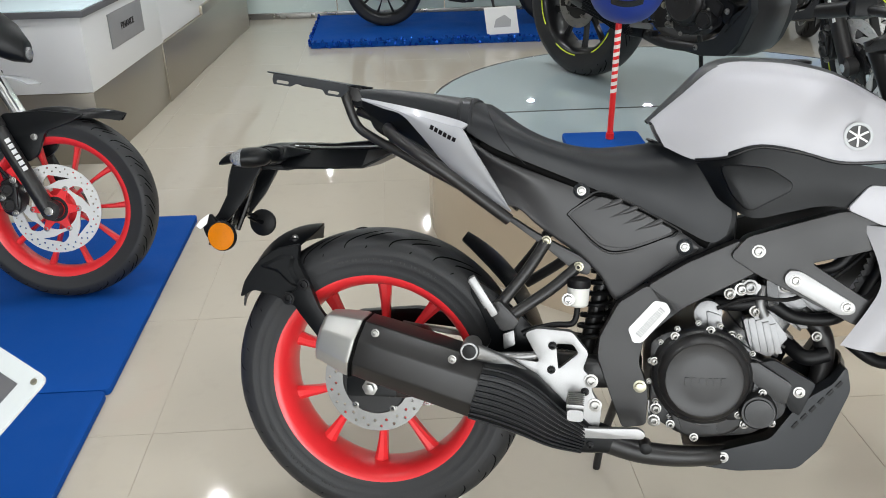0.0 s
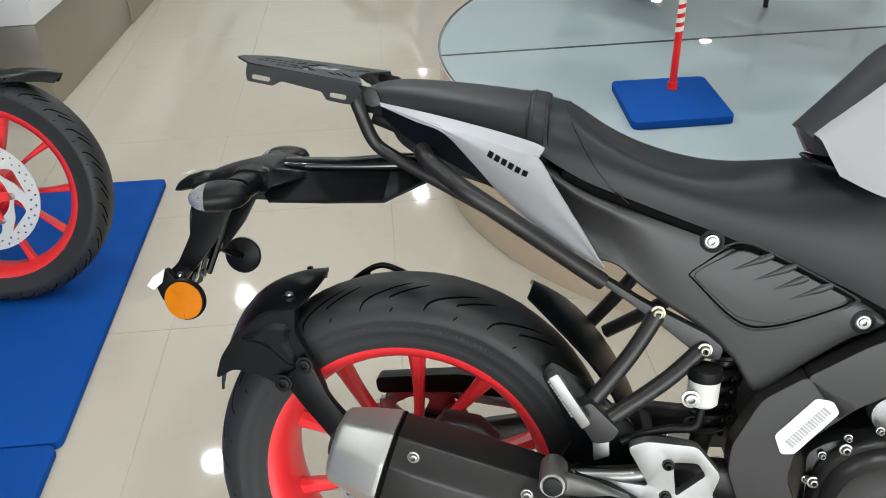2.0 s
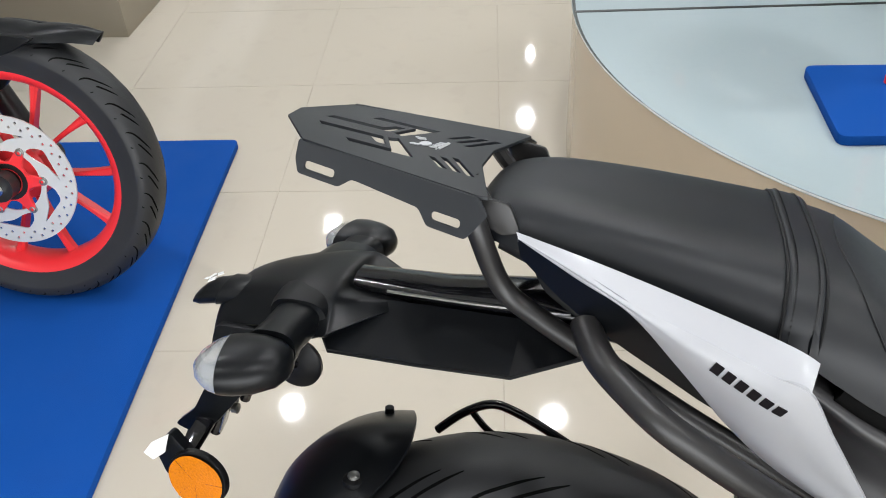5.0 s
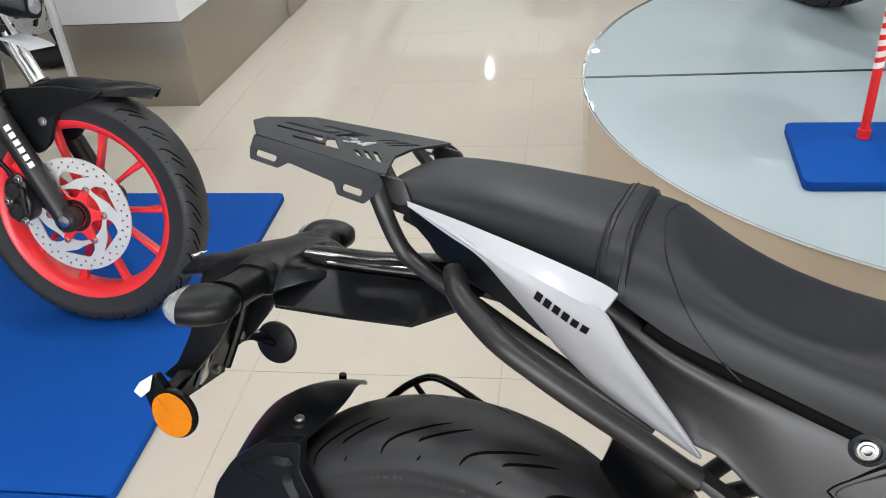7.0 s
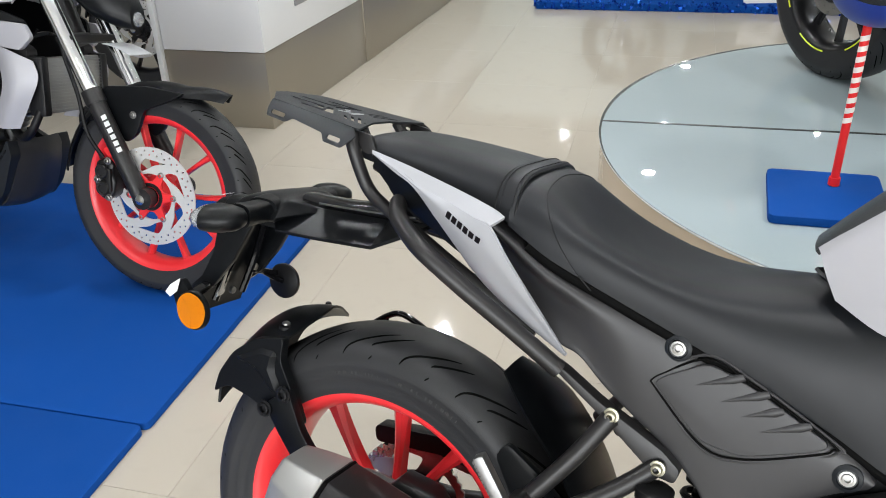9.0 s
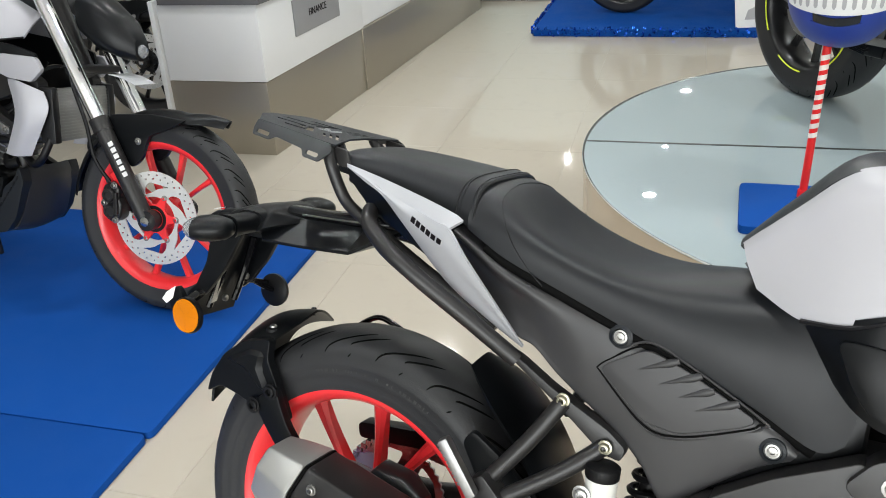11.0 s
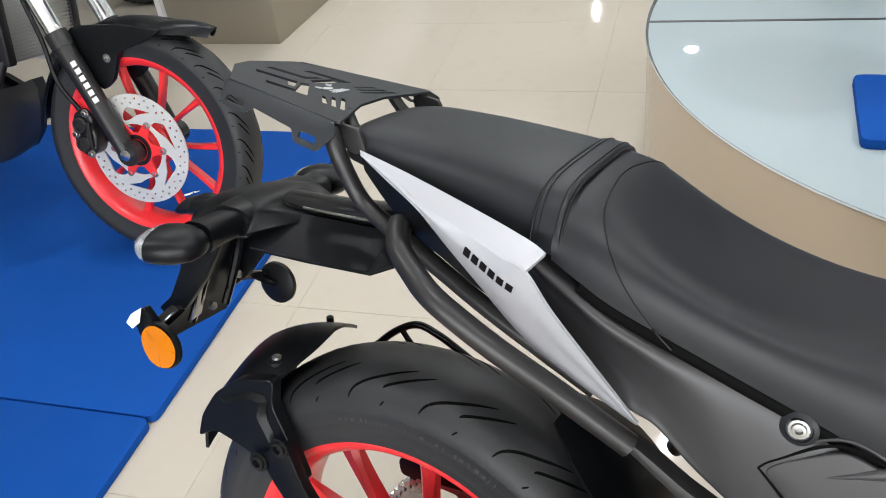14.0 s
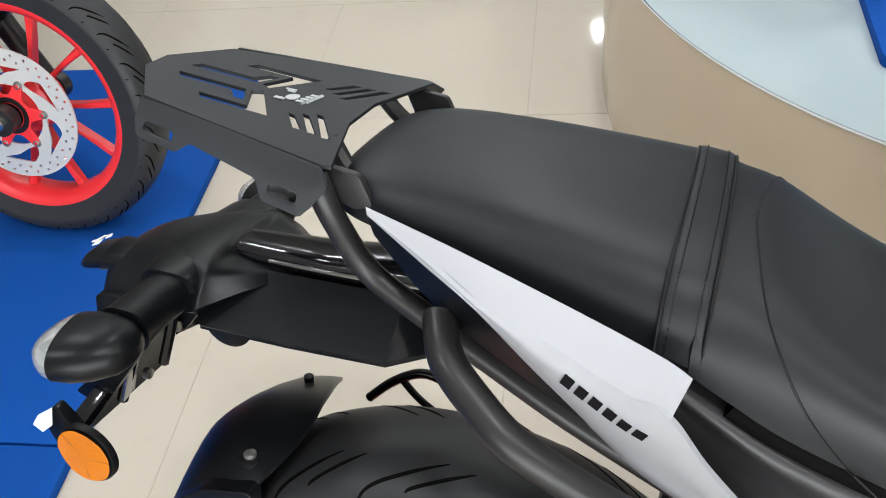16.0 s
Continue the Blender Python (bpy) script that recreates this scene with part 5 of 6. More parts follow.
def rear_fender(bike):
    """The long arm behind the seat that carries lamps, plate holder and reflectors."""
    P = M["plastic"]
    up = (0, 0, 1)
    arm = part("fender_arm", loft([((0.06, 0, 0.765), (0, 1, 0), up, 0.035, 0.018), ((-0.03, 0, 0.772), (0, 1, 0), up, 0.030, 0.014), ((-0.12, 0, 0.764), (0, 1, 0), up, 0.025, 0.012), ((-0.205, 0, 0.763), (0, 1, 0), up, 0.018, 0.011)], 18, 3), M["gloss"], bike, "glossy black arm of the rear fender")
    part("arm_trim", tube([(0.0, -0.031, 0.776), (-0.09, -0.028, 0.770), (-0.17, -0.0225, 0.766)], 0.0016, 12, 6), M["steel"], arm)
    edge = [(0.020, 0.081, 0.767), (-0.041, 0.081, 0.7355), (-0.125, 0.0795, 0.7305), (-0.2075, 0.0765, 0.7273), (-0.217, 0.066, 0.737)]
    ridge = [(0.030, 0.036, 0.773), (-0.041, 0.034, 0.766), (-0.125, 0.031, 0.763), (-0.200, 0.030, 0.760), (-0.217, 0.029, 0.757)]
    for s in (-1, 1):
        part("tray_side", strip([[(x, s * y, z) for x, y, z in edge], [(x, s * y, z) for x, y, z in ridge]]), P, arm, "", 12)
    part("arm_tray", strip([[(x, -y + 0.002, z - 0.002) for x, y, z in edge], [(x, y - 0.002, z - 0.002) for x, y, z in edge]]), P, arm, "", 12)
    stations = ((-0.148, 0.028, 0.756, 0.757, 0.757), (-0.175, 0.052, 0.758, 0.763, 0.753), (-0.202, 0.078, 0.763, 0.768, 0.746), (-0.214, 0.080, 0.772, 0.770, 0.740), (-0.245, 0.071, 0.772, 0.769, 0.734), (-0.275, 0.060, 0.766, 0.763, 0.730),
                (-0.305, 0.052, 0.757, 0.754, 0.722), (-0.330, 0.045, 0.744, 0.741, 0.712), (-0.343, 0.042, 0.722, 0.720, 0.698), (-0.347, 0.041, 0.690, 0.688, 0.672), (-0.348, 0.040, 0.652, 0.650, 0.645))
    rails = [[(x, w * f, zm + (zs - zm) * min(1, abs(f) / 0.62) ** 2 if abs(f) <= 0.62 else zs + (ze - zs) * ((abs(f) - 0.62) / 0.38) ** 1.4) for x, w, zm, zs, ze in stations] for f in (-1, -0.93, -0.8, -0.68, -0.5, -0.25, 0, 0.25, 0.5, 0.68, 0.8, 0.93, 1)]
    tail = part("lamp_carrier", skin(rails, 46, 37, 0.004), P, bike, "matte black lamp carrier", 50)
    part("carrier_floor", box(-0.33, -0.21, -0.038, 0.038, 0.716, 0.728, 0.004), P, tail)
    part("plate_lamp", loft([((-0.315, -0.018, 0.742), (0, 1, 0), (0.4, 0, 0.9), 0.018, 0.013), ((-0.338, -0.018, 0.738), (0, 1, 0), (0.4, 0, 0.9), 0.020, 0.016), ((-0.340, -0.018, 0.7375), (0, 1, 0), (0.4, 0, 0.9), 0.0185, 0.0145), ((-0.358, -0.018, 0.733), (0, 1, 0), (0.45, 0, 0.89), 0.018, 0.014),
                             ((-0.368, -0.018, 0.729), (0, 1, 0), (0.5, 0, 0.87), 0.013, 0.010), ((-0.372, -0.018, 0.727), (0, 1, 0), (0.5, 0, 0.87), 0.005, 0.004)], 20, 2.4), P, tail)
    torn = bmesh.new()
    for x, y, w, l, a in ((-0.350, -0.024, 0.007, 0.010, 20), (-0.354, -0.016, 0.005, 0.012, -15), (-0.348, -0.011, 0.006, 0.009, 35), (-0.358, -0.020, 0.004, 0.006, 60)):
        join(torn, box(-w / 2, w / 2, -l / 2, l / 2, 0, 0.0006, 0), Matrix.Translation((x, y, 0.7493 + (x + 0.352) * 0.35 - 22 * (y + 0.018) ** 2)) @ Matrix.Rotation(radians(-19), 4, "Y") @ Matrix.Rotation(radians(a), 4, "Z"))
    part("torn_label", torn, M["white"], tail, "remains of a torn white label")
    for s, y, x in ((-1, 0.153, -0.240), (1, 0.118, -0.243)):
        reach = y - 0.026
        sg = part("turn_signal", loft([((-0.236, s * 0.030, 0.752), (1, 0, 0), up, 0.036, 0.018), ((-0.238, s * 0.060, 0.750), (1, 0, 0), up, 0.030, 0.019), ((-0.238, s * 0.070, 0.749), (1, 0, 0), up, 0.027, 0.019), ((-0.238, s * 0.0705, 0.749), (1, 0, 0), up, 0.021, 0.016), ((-0.238, s * reach * 0.8, 0.749), (1, 0, 0), up, 0.020, 0.016),
                                       ((-0.236, s * reach, 0.749), (1, 0, 0), up, 0.022, 0.018)], 22, 2.8), P, bike, "black turn signal with a clear lens")
        fwd = Vector((-0.97, s * 0.22, -0.06)).normalized()
        sd2 = Vector((0.22 * s, 0.97, 0)).normalized()
        c0 = Vector((x, s * y, 0.749))
        body = ((-0.034, 0.004, 0.004), (-0.031, 0.014, 0.010), (-0.022, 0.0245, 0.016), (-0.006, 0.0320, 0.0192), (0.010, 0.0345, 0.0200), (0.022, 0.0340, 0.0190))
        part("signal_body", loft([(c0 + fwd * d, sd2, up, a, h) for d, a, h in body], 26, 2.3), P, sg)
        glass = ((0.0222, 0.0337, 0.0188), (0.029, 0.0310, 0.0170), (0.036, 0.0255, 0.0140), (0.043, 0.0170, 0.0095), (0.047, 0.007, 0.004), (0.0475, 0.002, 0.0015))
        part("lens", loft([(c0 + fwd * d, sd2, up, a, h) for d, a, h in glass], 26, 2.3), M["clear"], sg, "clear lens")
        part("lens_reflector", loft([(c0 + fwd * d, sd2, up, a, h) for d, a, h in ((0.0224, 0.029, 0.0155), (0.0235, 0.026, 0.0135))], 20, 2.3), M["chrome"], sg)
    hold = part("plate_holder", skin([[(-0.312, w * 0.045, 0.725), (-0.333, w * 0.052, 0.67), (-0.358, w * 0.058, 0.62), (-0.378, w * 0.058, 0.575), (-0.384, w * 0.056, 0.552)] for w in (-1, -0.4, 0, 0.4, 1)], 20, 11, 0.006), P, bike, "black number plate holder")
    part("holder_wing", plate(rounded([(-0.374, 0.606), (-0.356, 0.628), (-0.336, 0.606), (-0.336, 0.580), (-0.362, 0.576)], 0.006), -0.112, -0.100, 0.004), P, hold)
    for s in (-1, 1):
        part("holder_fin", plate(rounded([(-0.328, 0.722), (-0.262, 0.724), (-0.300, 0.655), (-0.335, 0.610), (-0.360, 0.590), (-0.384, 0.598), (-0.360, 0.620), (-0.338, 0.664)], 0.006), s * 0.052, s * 0.061, 0.003), P, hold)
        part("holder_arm", bar((-0.348, s * 0.045, 0.612), (-0.348, s * 0.108, 0.594), 0.018, 0.010, 0.003), M["gloss"], hold)
    part("paper_tab", plate([(-0.384, 0.600), (-0.374, 0.614), (-0.354, 0.628), (-0.360, 0.606), (-0.374, 0.594)], -0.1155, -0.1140, 0.0004, 1), M["white"], hold, "small white paper tab")
    for s in (-0.5, 0.5):
        part("holder_rib", tube([(-0.310, s * 0.05, 0.70), (-0.330, s * 0.06, 0.64), (-0.356, s * 0.065, 0.575)], 0.006, 10, 8), M["gloss"], hold)
    part("holder_bracket", bar((-0.322, -0.03, 0.66), (-0.345, -0.035, 0.585), 0.022, 0.003, 0.001), M["steel"], hold, "plain steel bracket")
    for x, y, z in ((-0.343, -0.04, 0.62), (-0.34, 0.04, 0.62), (-0.352, 0.0, 0.585)):
        part("holder_bolt", lathe([(0.006, 0), (0.006, 0.006), (0.003, 0.007)], (x, y, z), 10, "X"), M["bolt"], hold)
    for s in (-1, 1):
        y = s * 0.111
        ref = part("side_reflector", lathe([(0.028, -s * 0.004), (0.0312, -s * 0.002), (0.0312, s * 0.003), (0.030, s * 0.005), (0.0285, s * 0.005)], (-0.328, y, 0.582), 36), M["rubber"], bike, "round amber side reflector")
        lens = bmesh.new()
        top = Vector((-0.328, y + s * 0.0085, 0.582))
        for q in range(48):
            a, b = 2 * math.pi * q / 48, 2 * math.pi * (q + 1) / 48
            h = 0.0076 if (q // 6) % 2 else 0.0070
            lens.faces.new([lens.verts.new(v) for v in (top, top + Vector((0.0284 * math.cos(a), s * (h - 0.0085), 0.0284 * math.sin(a))), top + Vector((0.0284 * math.cos(b), s * (h - 0.0085), 0.0284 * math.sin(b))))])
        part("reflector_lens", lens, M["orange"], ref, "faceted amber lens", 5)
        part("reflector_stay", tube([(-0.352, s * 0.085, 0.598), (-0.34, s * 0.098, 0.588), (-0.328, s * 0.108, 0.582)], 0.005, 8, 8), M["gloss"], ref)


def front_end(bike, mats, fine):
    """Fork, front wheel, fender, radiator, head lamp and handlebar."""
    P, S = M["plastic"], M["satin"]
    w = wheel(bike, AXLE, 0.226, 0.298, 0.052, mats, False, 10, radians(0), mats.get("stripe"), 0.66)
    w["front"] = True
    brake_disc(w, AXLE, 0.141, 0.066, -0.068, 30, 6, mats["rim"], M["disc_bright"])
    rake = Vector((-0.44, 0, 0.898))
    for s in (-1, 1):
        foot = AXLE + Vector((-0.012, s * 0.098, 0.0))
        sl = part("fork_slider", tube([foot + rake * -0.01, foot + rake * 0.05, foot + rake * 0.30], [0.024, 0.025, 0.025], 16, 18), M["frame"], bike, "dark grey fork slider")
        part("slider_collar", tube([foot + rake * 0.285, foot + rake * 0.325], [0.029, 0.028], 4, 18), M["frame"], sl)
        part("axle_clamp", lathe([(0.03, -0.018), (0.03, 0.012), (0.02, 0.018)], AXLE + Vector((0, s * 0.098, 0)), 24), M["frame"], sl)
        part("axle_end", lathe([(0.014, 0), (0.014, 0.01), (0.006, 0.011)], n=18), M["chrome"], sl).matrix_local = Matrix.Translation(AXLE + Vector((0, s * 0.115, 0))) @ Matrix.Diagonal((1, s, 1, 1))
        part("fork_tube", tube([foot + rake * 0.30, foot + rake * 0.78], 0.0222, 8, 18), M["chrome"], bike, "chromed fork tube")
        if s < 0:
            wordmark(sl, foot + rake * 0.25 + Vector((0.016, -0.0215, 0.006)), rake * -0.115, (0.898, 0, 0.44), 6, 0.017, M["white"])
    top = AXLE + rake * 0.475
    part("lower_yoke", loft([(top + Vector((-0.014, -0.108, 0)), (1, 0, 0), (0, 0, 1), 0.026, 0.011), (top + Vector((-0.05, 0, 0)), (1, 0, 0), (0, 0, 1), 0.035, 0.016), (top + Vector((-0.014, 0.108, 0)), (1, 0, 0), (0, 0, 1), 0.026, 0.011)], 14, 4), M["engine"], bike)
    top2 = AXLE + rake * 0.80
    part("upper_yoke", loft([(top2 + Vector((-0.012, -0.110, 0)), (1, 0, 0), (0, 0, 1), 0.03, 0.012), (top2 + Vector((-0.03, 0, 0)), (1, 0, 0), (0, 0, 1), 0.045, 0.015), (top2 + Vector((-0.012, 0.110, 0)), (1, 0, 0), (0, 0, 1), 0.03, 0.012)], 14, 4), M["engine"], bike)
    part("steering_head", tube([top + Vector((-0.05, 0, -0.02)), top2 + Vector((-0.05, 0, 0.02))], 0.03, 6, 18), M["frame"], bike)
    # fender
    rows = []
    for k in range(22):
        a = radians(52 + 118 * k / 21)
        beak = max(0, (4 - k) / 4)
        half = 0.064 * (1 - 0.75 * beak ** 1.5)
        rr = 0.318 + 0.052 * beak
        rows.append([AXLE + Vector(((rr - 0.03 * abs(u) ** 3) * math.cos(a), u * half, (rr - 0.03 * abs(u) ** 3) * math.sin(a))) for u in (-1 + q / 6 for q in range(13))])
    fd = bmesh.new()
    grid_faces(fd, rows)
    bmesh.ops.recalc_face_normals(fd, faces=fd.faces)
    bmesh.ops.solidify(fd, geom=fd.faces[:], thickness=0.004)
    fen = part("front_fender", fd, P, bike, "matte black front fender")
    for s in (-1, 1):
        part("fender_side", plate(rounded([(1.20, 0.575), (1.33, 0.580), (1.45, 0.565), (1.40, 0.540), (1.325, 0.515), (1.296, 0.445), (1.262, 0.42), (1.245, 0.44), (1.22, 0.50), (1.14, 0.47), (1.155, 0.50)], 0.012), s * 0.058, s * 0.074, 0.005), P, fen)
        part("fender_bolt", screw(1.29, s * 0.074, 0.50, 0.008, 0.006, s), M["bolt"], fen)
    # caliper, hose
    cal = part("front_caliper", plate(rounded([(1.185, 0.368), (1.218, 0.384), (1.243, 0.362), (1.236, 0.335), (1.246, 0.312), (1.236, 0.272), (1.210, 0.256), (1.185, 0.27), (1.172, 0.31)], 0.010), -0.112, -0.048, 0.010, 3), M["engine"], bike, "black brake caliper")
    for z in (0.342, 0.294):
        part("piston_housing", lathe([(0.021, -0.108), (0.021, -0.121), (0.018, -0.125), (0.012, -0.125), (0.011, -0.122)], (1.208, 0, z), 24), M["frame"], cal)
    part("caliper_bridge", plate(rounded([(1.222, 0.352), (1.236, 0.350), (1.234, 0.284), (1.221, 0.284)], 0.004), -0.120, -0.108, 0.002), M["frame"], cal)
    for x, z in ((1.188, 0.318), (1.226, 0.372), (1.222, 0.268)):
        part("caliper_bolt", screw(x, -0.112, z, 0.008, 0.010), M["bolt"], cal)
    part("bleed_nipple", tube([(1.196, -0.100, 0.375), (1.190, -0.104, 0.397)], [0.005, 0.0035], 4, 8), M["rubber"], cal)
    part("caliper_bracket", plate(rounded([(1.20, 0.40), (1.225, 0.415), (1.265, 0.37), (1.25, 0.35)], 0.008), -0.1, -0.085, 0.003), mats["rim"], cal)
    part("brake_hose", tube([(1.21, -0.11, 0.38), (1.17, -0.12, 0.45), (1.15, -0.12, 0.55), (1.10, -0.11, 0.68), (1.08, -0.09, 0.78)], 0.006, 30, 8), M["rubber"], bike)
    # radiator
    rad = part("radiator", box(1.01, 1.045, -0.125, 0.125, 0.49, 0.645, 0.006), M["cap"], bike, "grey radiator core")
    for k in range(16):
        part("radiator_fin", box(1.043, 1.049, -0.115, 0.115, 0.498 + 0.009 * k, 0.5005 + 0.009 * k, 0), M["cap"], rad)
    for s in (-1, 1):
        part("radiator_tank", box(1.0, 1.055, s * 0.125 - 0.014, s * 0.125 + 0.014, 0.485, 0.65, 0.008), M["engine"], rad)
    part("radiator_hose", tube([(1.03, -0.13, 0.50), (1.0, -0.14, 0.44), (0.95, -0.12, 0.42), (0.9, -0.1, 0.45)], 0.012, 18, 10), M["rubber"], bike)
    part("horn", lathe([(0.02, 0), (0.036, 0.008), (0.04, 0.018), (0.03, 0.03)], (1.07, 0, 0.47), 28, "X"), M["engine"], bike)
    # head lamp and its mask
    hl = part("headlamp_mask", loft([((1.10, 0, 0.86), (0, 1, 0), (0, 0, 1), 0.07, 0.06), ((1.16, 0, 0.83), (0, 1, 0), (0, 0, 1), 0.08, 0.075), ((1.23, 0, 0.79), (0, 1, 0), (0, 0, 1), 0.06, 0.06), ((1.27, 0, 0.76), (0, 1, 0), (0, 0, 1), 0.032, 0.034)], 22, 3), P, bike, "black head lamp mask")
    part("headlamp_lens", lathe([(0.020, 0), (0.020, 0.012), (0.015, 0.018), (0.004, 0.020)], (1.262, 0, 0.755), 28, "X"), M["clear"], hl)
    sheet = [[(1.20 + 0.11 * f, -0.02 + w, 0.69 - 0.008 * f - 0.034 * f * f) for f in (0.8 * k / 6 for k in range(7))] for w in (-0.05, 0.0, 0.05)]
    part("temp_plate", skin(sheet, 14, 5, 0.002), M["badge"], hl, "small pale curved paper plate")
    part("instrument", box(1.06, 1.10, -0.06, 0.06, 0.94, 1.0, 0.012), P, bike)
    # bars
    hb = top2 + Vector((0.055, 0, 0.055))
    bar_line = [hb + Vector((-0.13, -0.37, 0.05)), hb + Vector((-0.09, -0.26, 0.045)), hb + Vector((-0.01, -0.10, 0.01)), hb + Vector((0, 0, 0)), hb + Vector((-0.01, 0.10, 0.01)), hb + Vector((-0.09, 0.26, 0.045)), hb + Vector((-0.13, 0.37, 0.05))]
    bars = part("handlebar", tube(bar_line, 0.011, 50, 12), M["engine"], bike, "black handlebar")
    for s in (-1, 1):
        a, b = Vector(bar_line[0]), Vector(bar_line[1])
        fx = lambda v: Vector((v.x, -v.y * s, v.z)) if s > 0 else v
        part("grip", tube([fx(a), fx(a.lerp(b, 1.0))], 0.0175, 6, 16), M["rubber"], bars)
        part("switch_box", box(*(lambda c: (c.x - 0.02, c.x + 0.025, c.y - 0.025, c.y + 0.025, c.z - 0.022, c.z + 0.022))(fx(a.lerp(b, 1.25))), 0.008), P, bars)
        part("lever", tube([fx(b + Vector((0.045, 0.02, 0.0))), fx(b + Vector((0.05, -0.05, 0.0))), fx(a + Vector((0.05, 0.0, -0.005)))], [0.008, 0.006, 0.006], 12, 8), M["engine"], bars)
        st = b + Vector((0.02, 0.02, 0.02))
        part("mirror_stalk", tube([fx(st), fx(st + Vector((-0.01, -0.04, 0.09))), fx(st + Vector((-0.02, -0.09, 0.17)))], 0.006, 12, 8), M["rubber"], bars)
        mr = loft([(fx(st + Vector((-0.032, -0.10, 0.20))), (0, 1, 0), (0, 0, 1), 0.07, 0.035), (fx(st + Vector((-0.02, -0.10, 0.20))), (0, 1, 0), (0, 0, 1), 0.075, 0.04), (fx(st + Vector((0.005, -0.10, 0.20))), (0, 1, 0), (0, 0, 1), 0.045, 0.022)], 20, 3)
        part("mirror", mr, P, bars)


# ---- the showroom ----
def floor_material():
    m = material("polished_beige_tile", (0.429, 0.389, 0.325), 0.055, spec=0.36, vary=0.06, scale=14, smudge=0.2, ior=1.45)
    return m


M.update(
    tile=floor_material(),
    grout=material("tile_joint", (0.34, 0.298, 0.24), 0.5, vary=0.15),
    wall=material("white_wall_paint", (0.82, 0.83, 0.82), 0.6, grain=0.2, scale=200, vary=0.03),
    ceil=material("white_ceiling_board", (0.84, 0.84, 0.83), 0.7, vary=0.03),
    laminate=material("white_laminate", (0.68, 0.685, 0.685), 0.30, vary=0.01, smudge=0.03),
    plinth=material("brushed_beige_steel", (0.33, 0.298, 0.242), 0.30, 0.6, scale=30, vary=0.015, stretch=(1, 1, 40), smudge=0.0),
    podium_side=material("beige_polished_cladding", (0.58, 0.49, 0.38), 0.16, 0.4, vary=0.03, scale=10, smudge=0.04),
    mat=material("blue_carpet", (0.003, 0.049, 0.232), 0.85, spec=0.15, grain=0.9, scale=500, vary=0.22),
    sequin=material("blue_sequin", (0.01, 0.08, 0.42), 0.18, 0.8, vary=0.4, scale=90),
    glass_top=material("pale_green_glass_top", (0.33, 0.39, 0.405), 0.012, spec=0.85, vary=0.03, smudge=0.1),
    glass_edge=material("polished_glass_edge", (0.62, 0.64, 0.63), 0.1, vary=0.25, scale=40),
    far_edge_dark=material("far_edge_dark_strip", (0.045, 0.052, 0.05), 0.2, vary=0.15),
    seam=material("dark_joint_seal", (0.018, 0.020, 0.020), 0.45, vary=0.1),
    redpole=material("red_painted_pole", (0.72, 0.02, 0.02), 0.35, vary=0.1),
    stripe=material("white_tape", (0.8, 0.74, 0.68), 0.5, vary=0.08),
    slate=material("dark_grey_edge", (0.10, 0.10, 0.105), 0.4, vary=0.08),
    signgrey=material("grey_sign", (0.24, 0.24, 0.245), 0.45, vary=0.05),
    acrylic=material("pale_acrylic_card", (0.55, 0.58, 0.58), 0.2, vary=0.06),
    frosted=material("frosted_panel", (0.60, 0.70, 0.68), 0.25, vary=0.04),
    print_blue=material("printed_desk_top", (0.55, 0.66, 0.70), 0.12, vary=0.35, scale=3),
)


def slab(points, z0, z1, bevel=0.003):
    """A flat block over a plan outline."""
    bm = plate([(p[0], p[1]) for p in points], z0, z1, bevel)
    bm.transform(Matrix(((1, 0, 0, 0), (0, 0, 1, 0), (0, 1, 0, 0), (0, 0, 0, 1))))
    return bm


def quad(a0, a1, b0, b1):
    return [room(a0, b0), room(a1, b0), room(a1, b1), room(a0, b1)]


A0, A1, B0, B1 = -8.5, 7.5, -5.5, 13.5
# joint bed under the tiles
solid("floor", slab(quad(A0 - 0.2, A1 + 0.2, B0 - 0.2, B1 + 0.2), -0.12, -0.0012, 0), M["grout"], "beige polished tile floor with thin joints", kind="structure")
solid("ceiling", slab(quad(A0 - 0.2, A1 + 0.2, B0 - 0.2, B1 + 0.2), CEILING, CEILING + 0.12, 0), M["ceil"], "white flat ceiling", kind="structure")


def wall(name, a0, a1, b0, b1, z0=0.0, z1=CEILING, label="plain white painted wall, added out of view"):
    solid(name, slab(quad(a0, a1, b0, b1), z0, z1, 0), M["wall"], label, kind="structure")


wall("wall_north", A0, A1, B1, B1 + 0.2)
wall("wall_west", A0 - 0.2, A0, B0 - 0.2, B1 + 0.2)
wall("wall_south", A0, A1, B0 - 0.2, B0, 0, 0.25)
# Two unseen pieces added to narrow the daylight from the south.
wall("south_west_light_block", A0, -2.6, B0 - 0.2, B0, 0.25, 2.3)
wall("south_east_light_block", 4.2, A1, B0 - 0.2, B0, 0.25, 2.3)
wall("wall_south_head", A0, A1, B0 - 0.2, B0, 2.3, CEILING)
wall("wall_east", A1, A1 + 0.2, B0 - 0.2, B1 + 0.2, 0, 0.25)
wall("wall_east_head", A1, A1 + 0.2, B0 - 0.2, B1 + 0.2, 2.3, CEILING)

# downlight rims in the ceiling
ring = lathe([(0.08, 0), (0.095, 0), (0.095, 0.006), (0.08, 0.01)], n=28, axis="Z", close=False)
rim = solid("downlight", ring, M["ceil"], "round white recessed ceiling downlight", "downlight", "ceiling downlights", m=Matrix.Translation((*DOWNLIGHTS_AND_FILLS[0], CEILING - 0.011)))
for x, y in DOWNLIGHTS_AND_FILLS[1:]:
    copy_thing(rim, Matrix.Translation((x, y, CEILING - 0.011)))

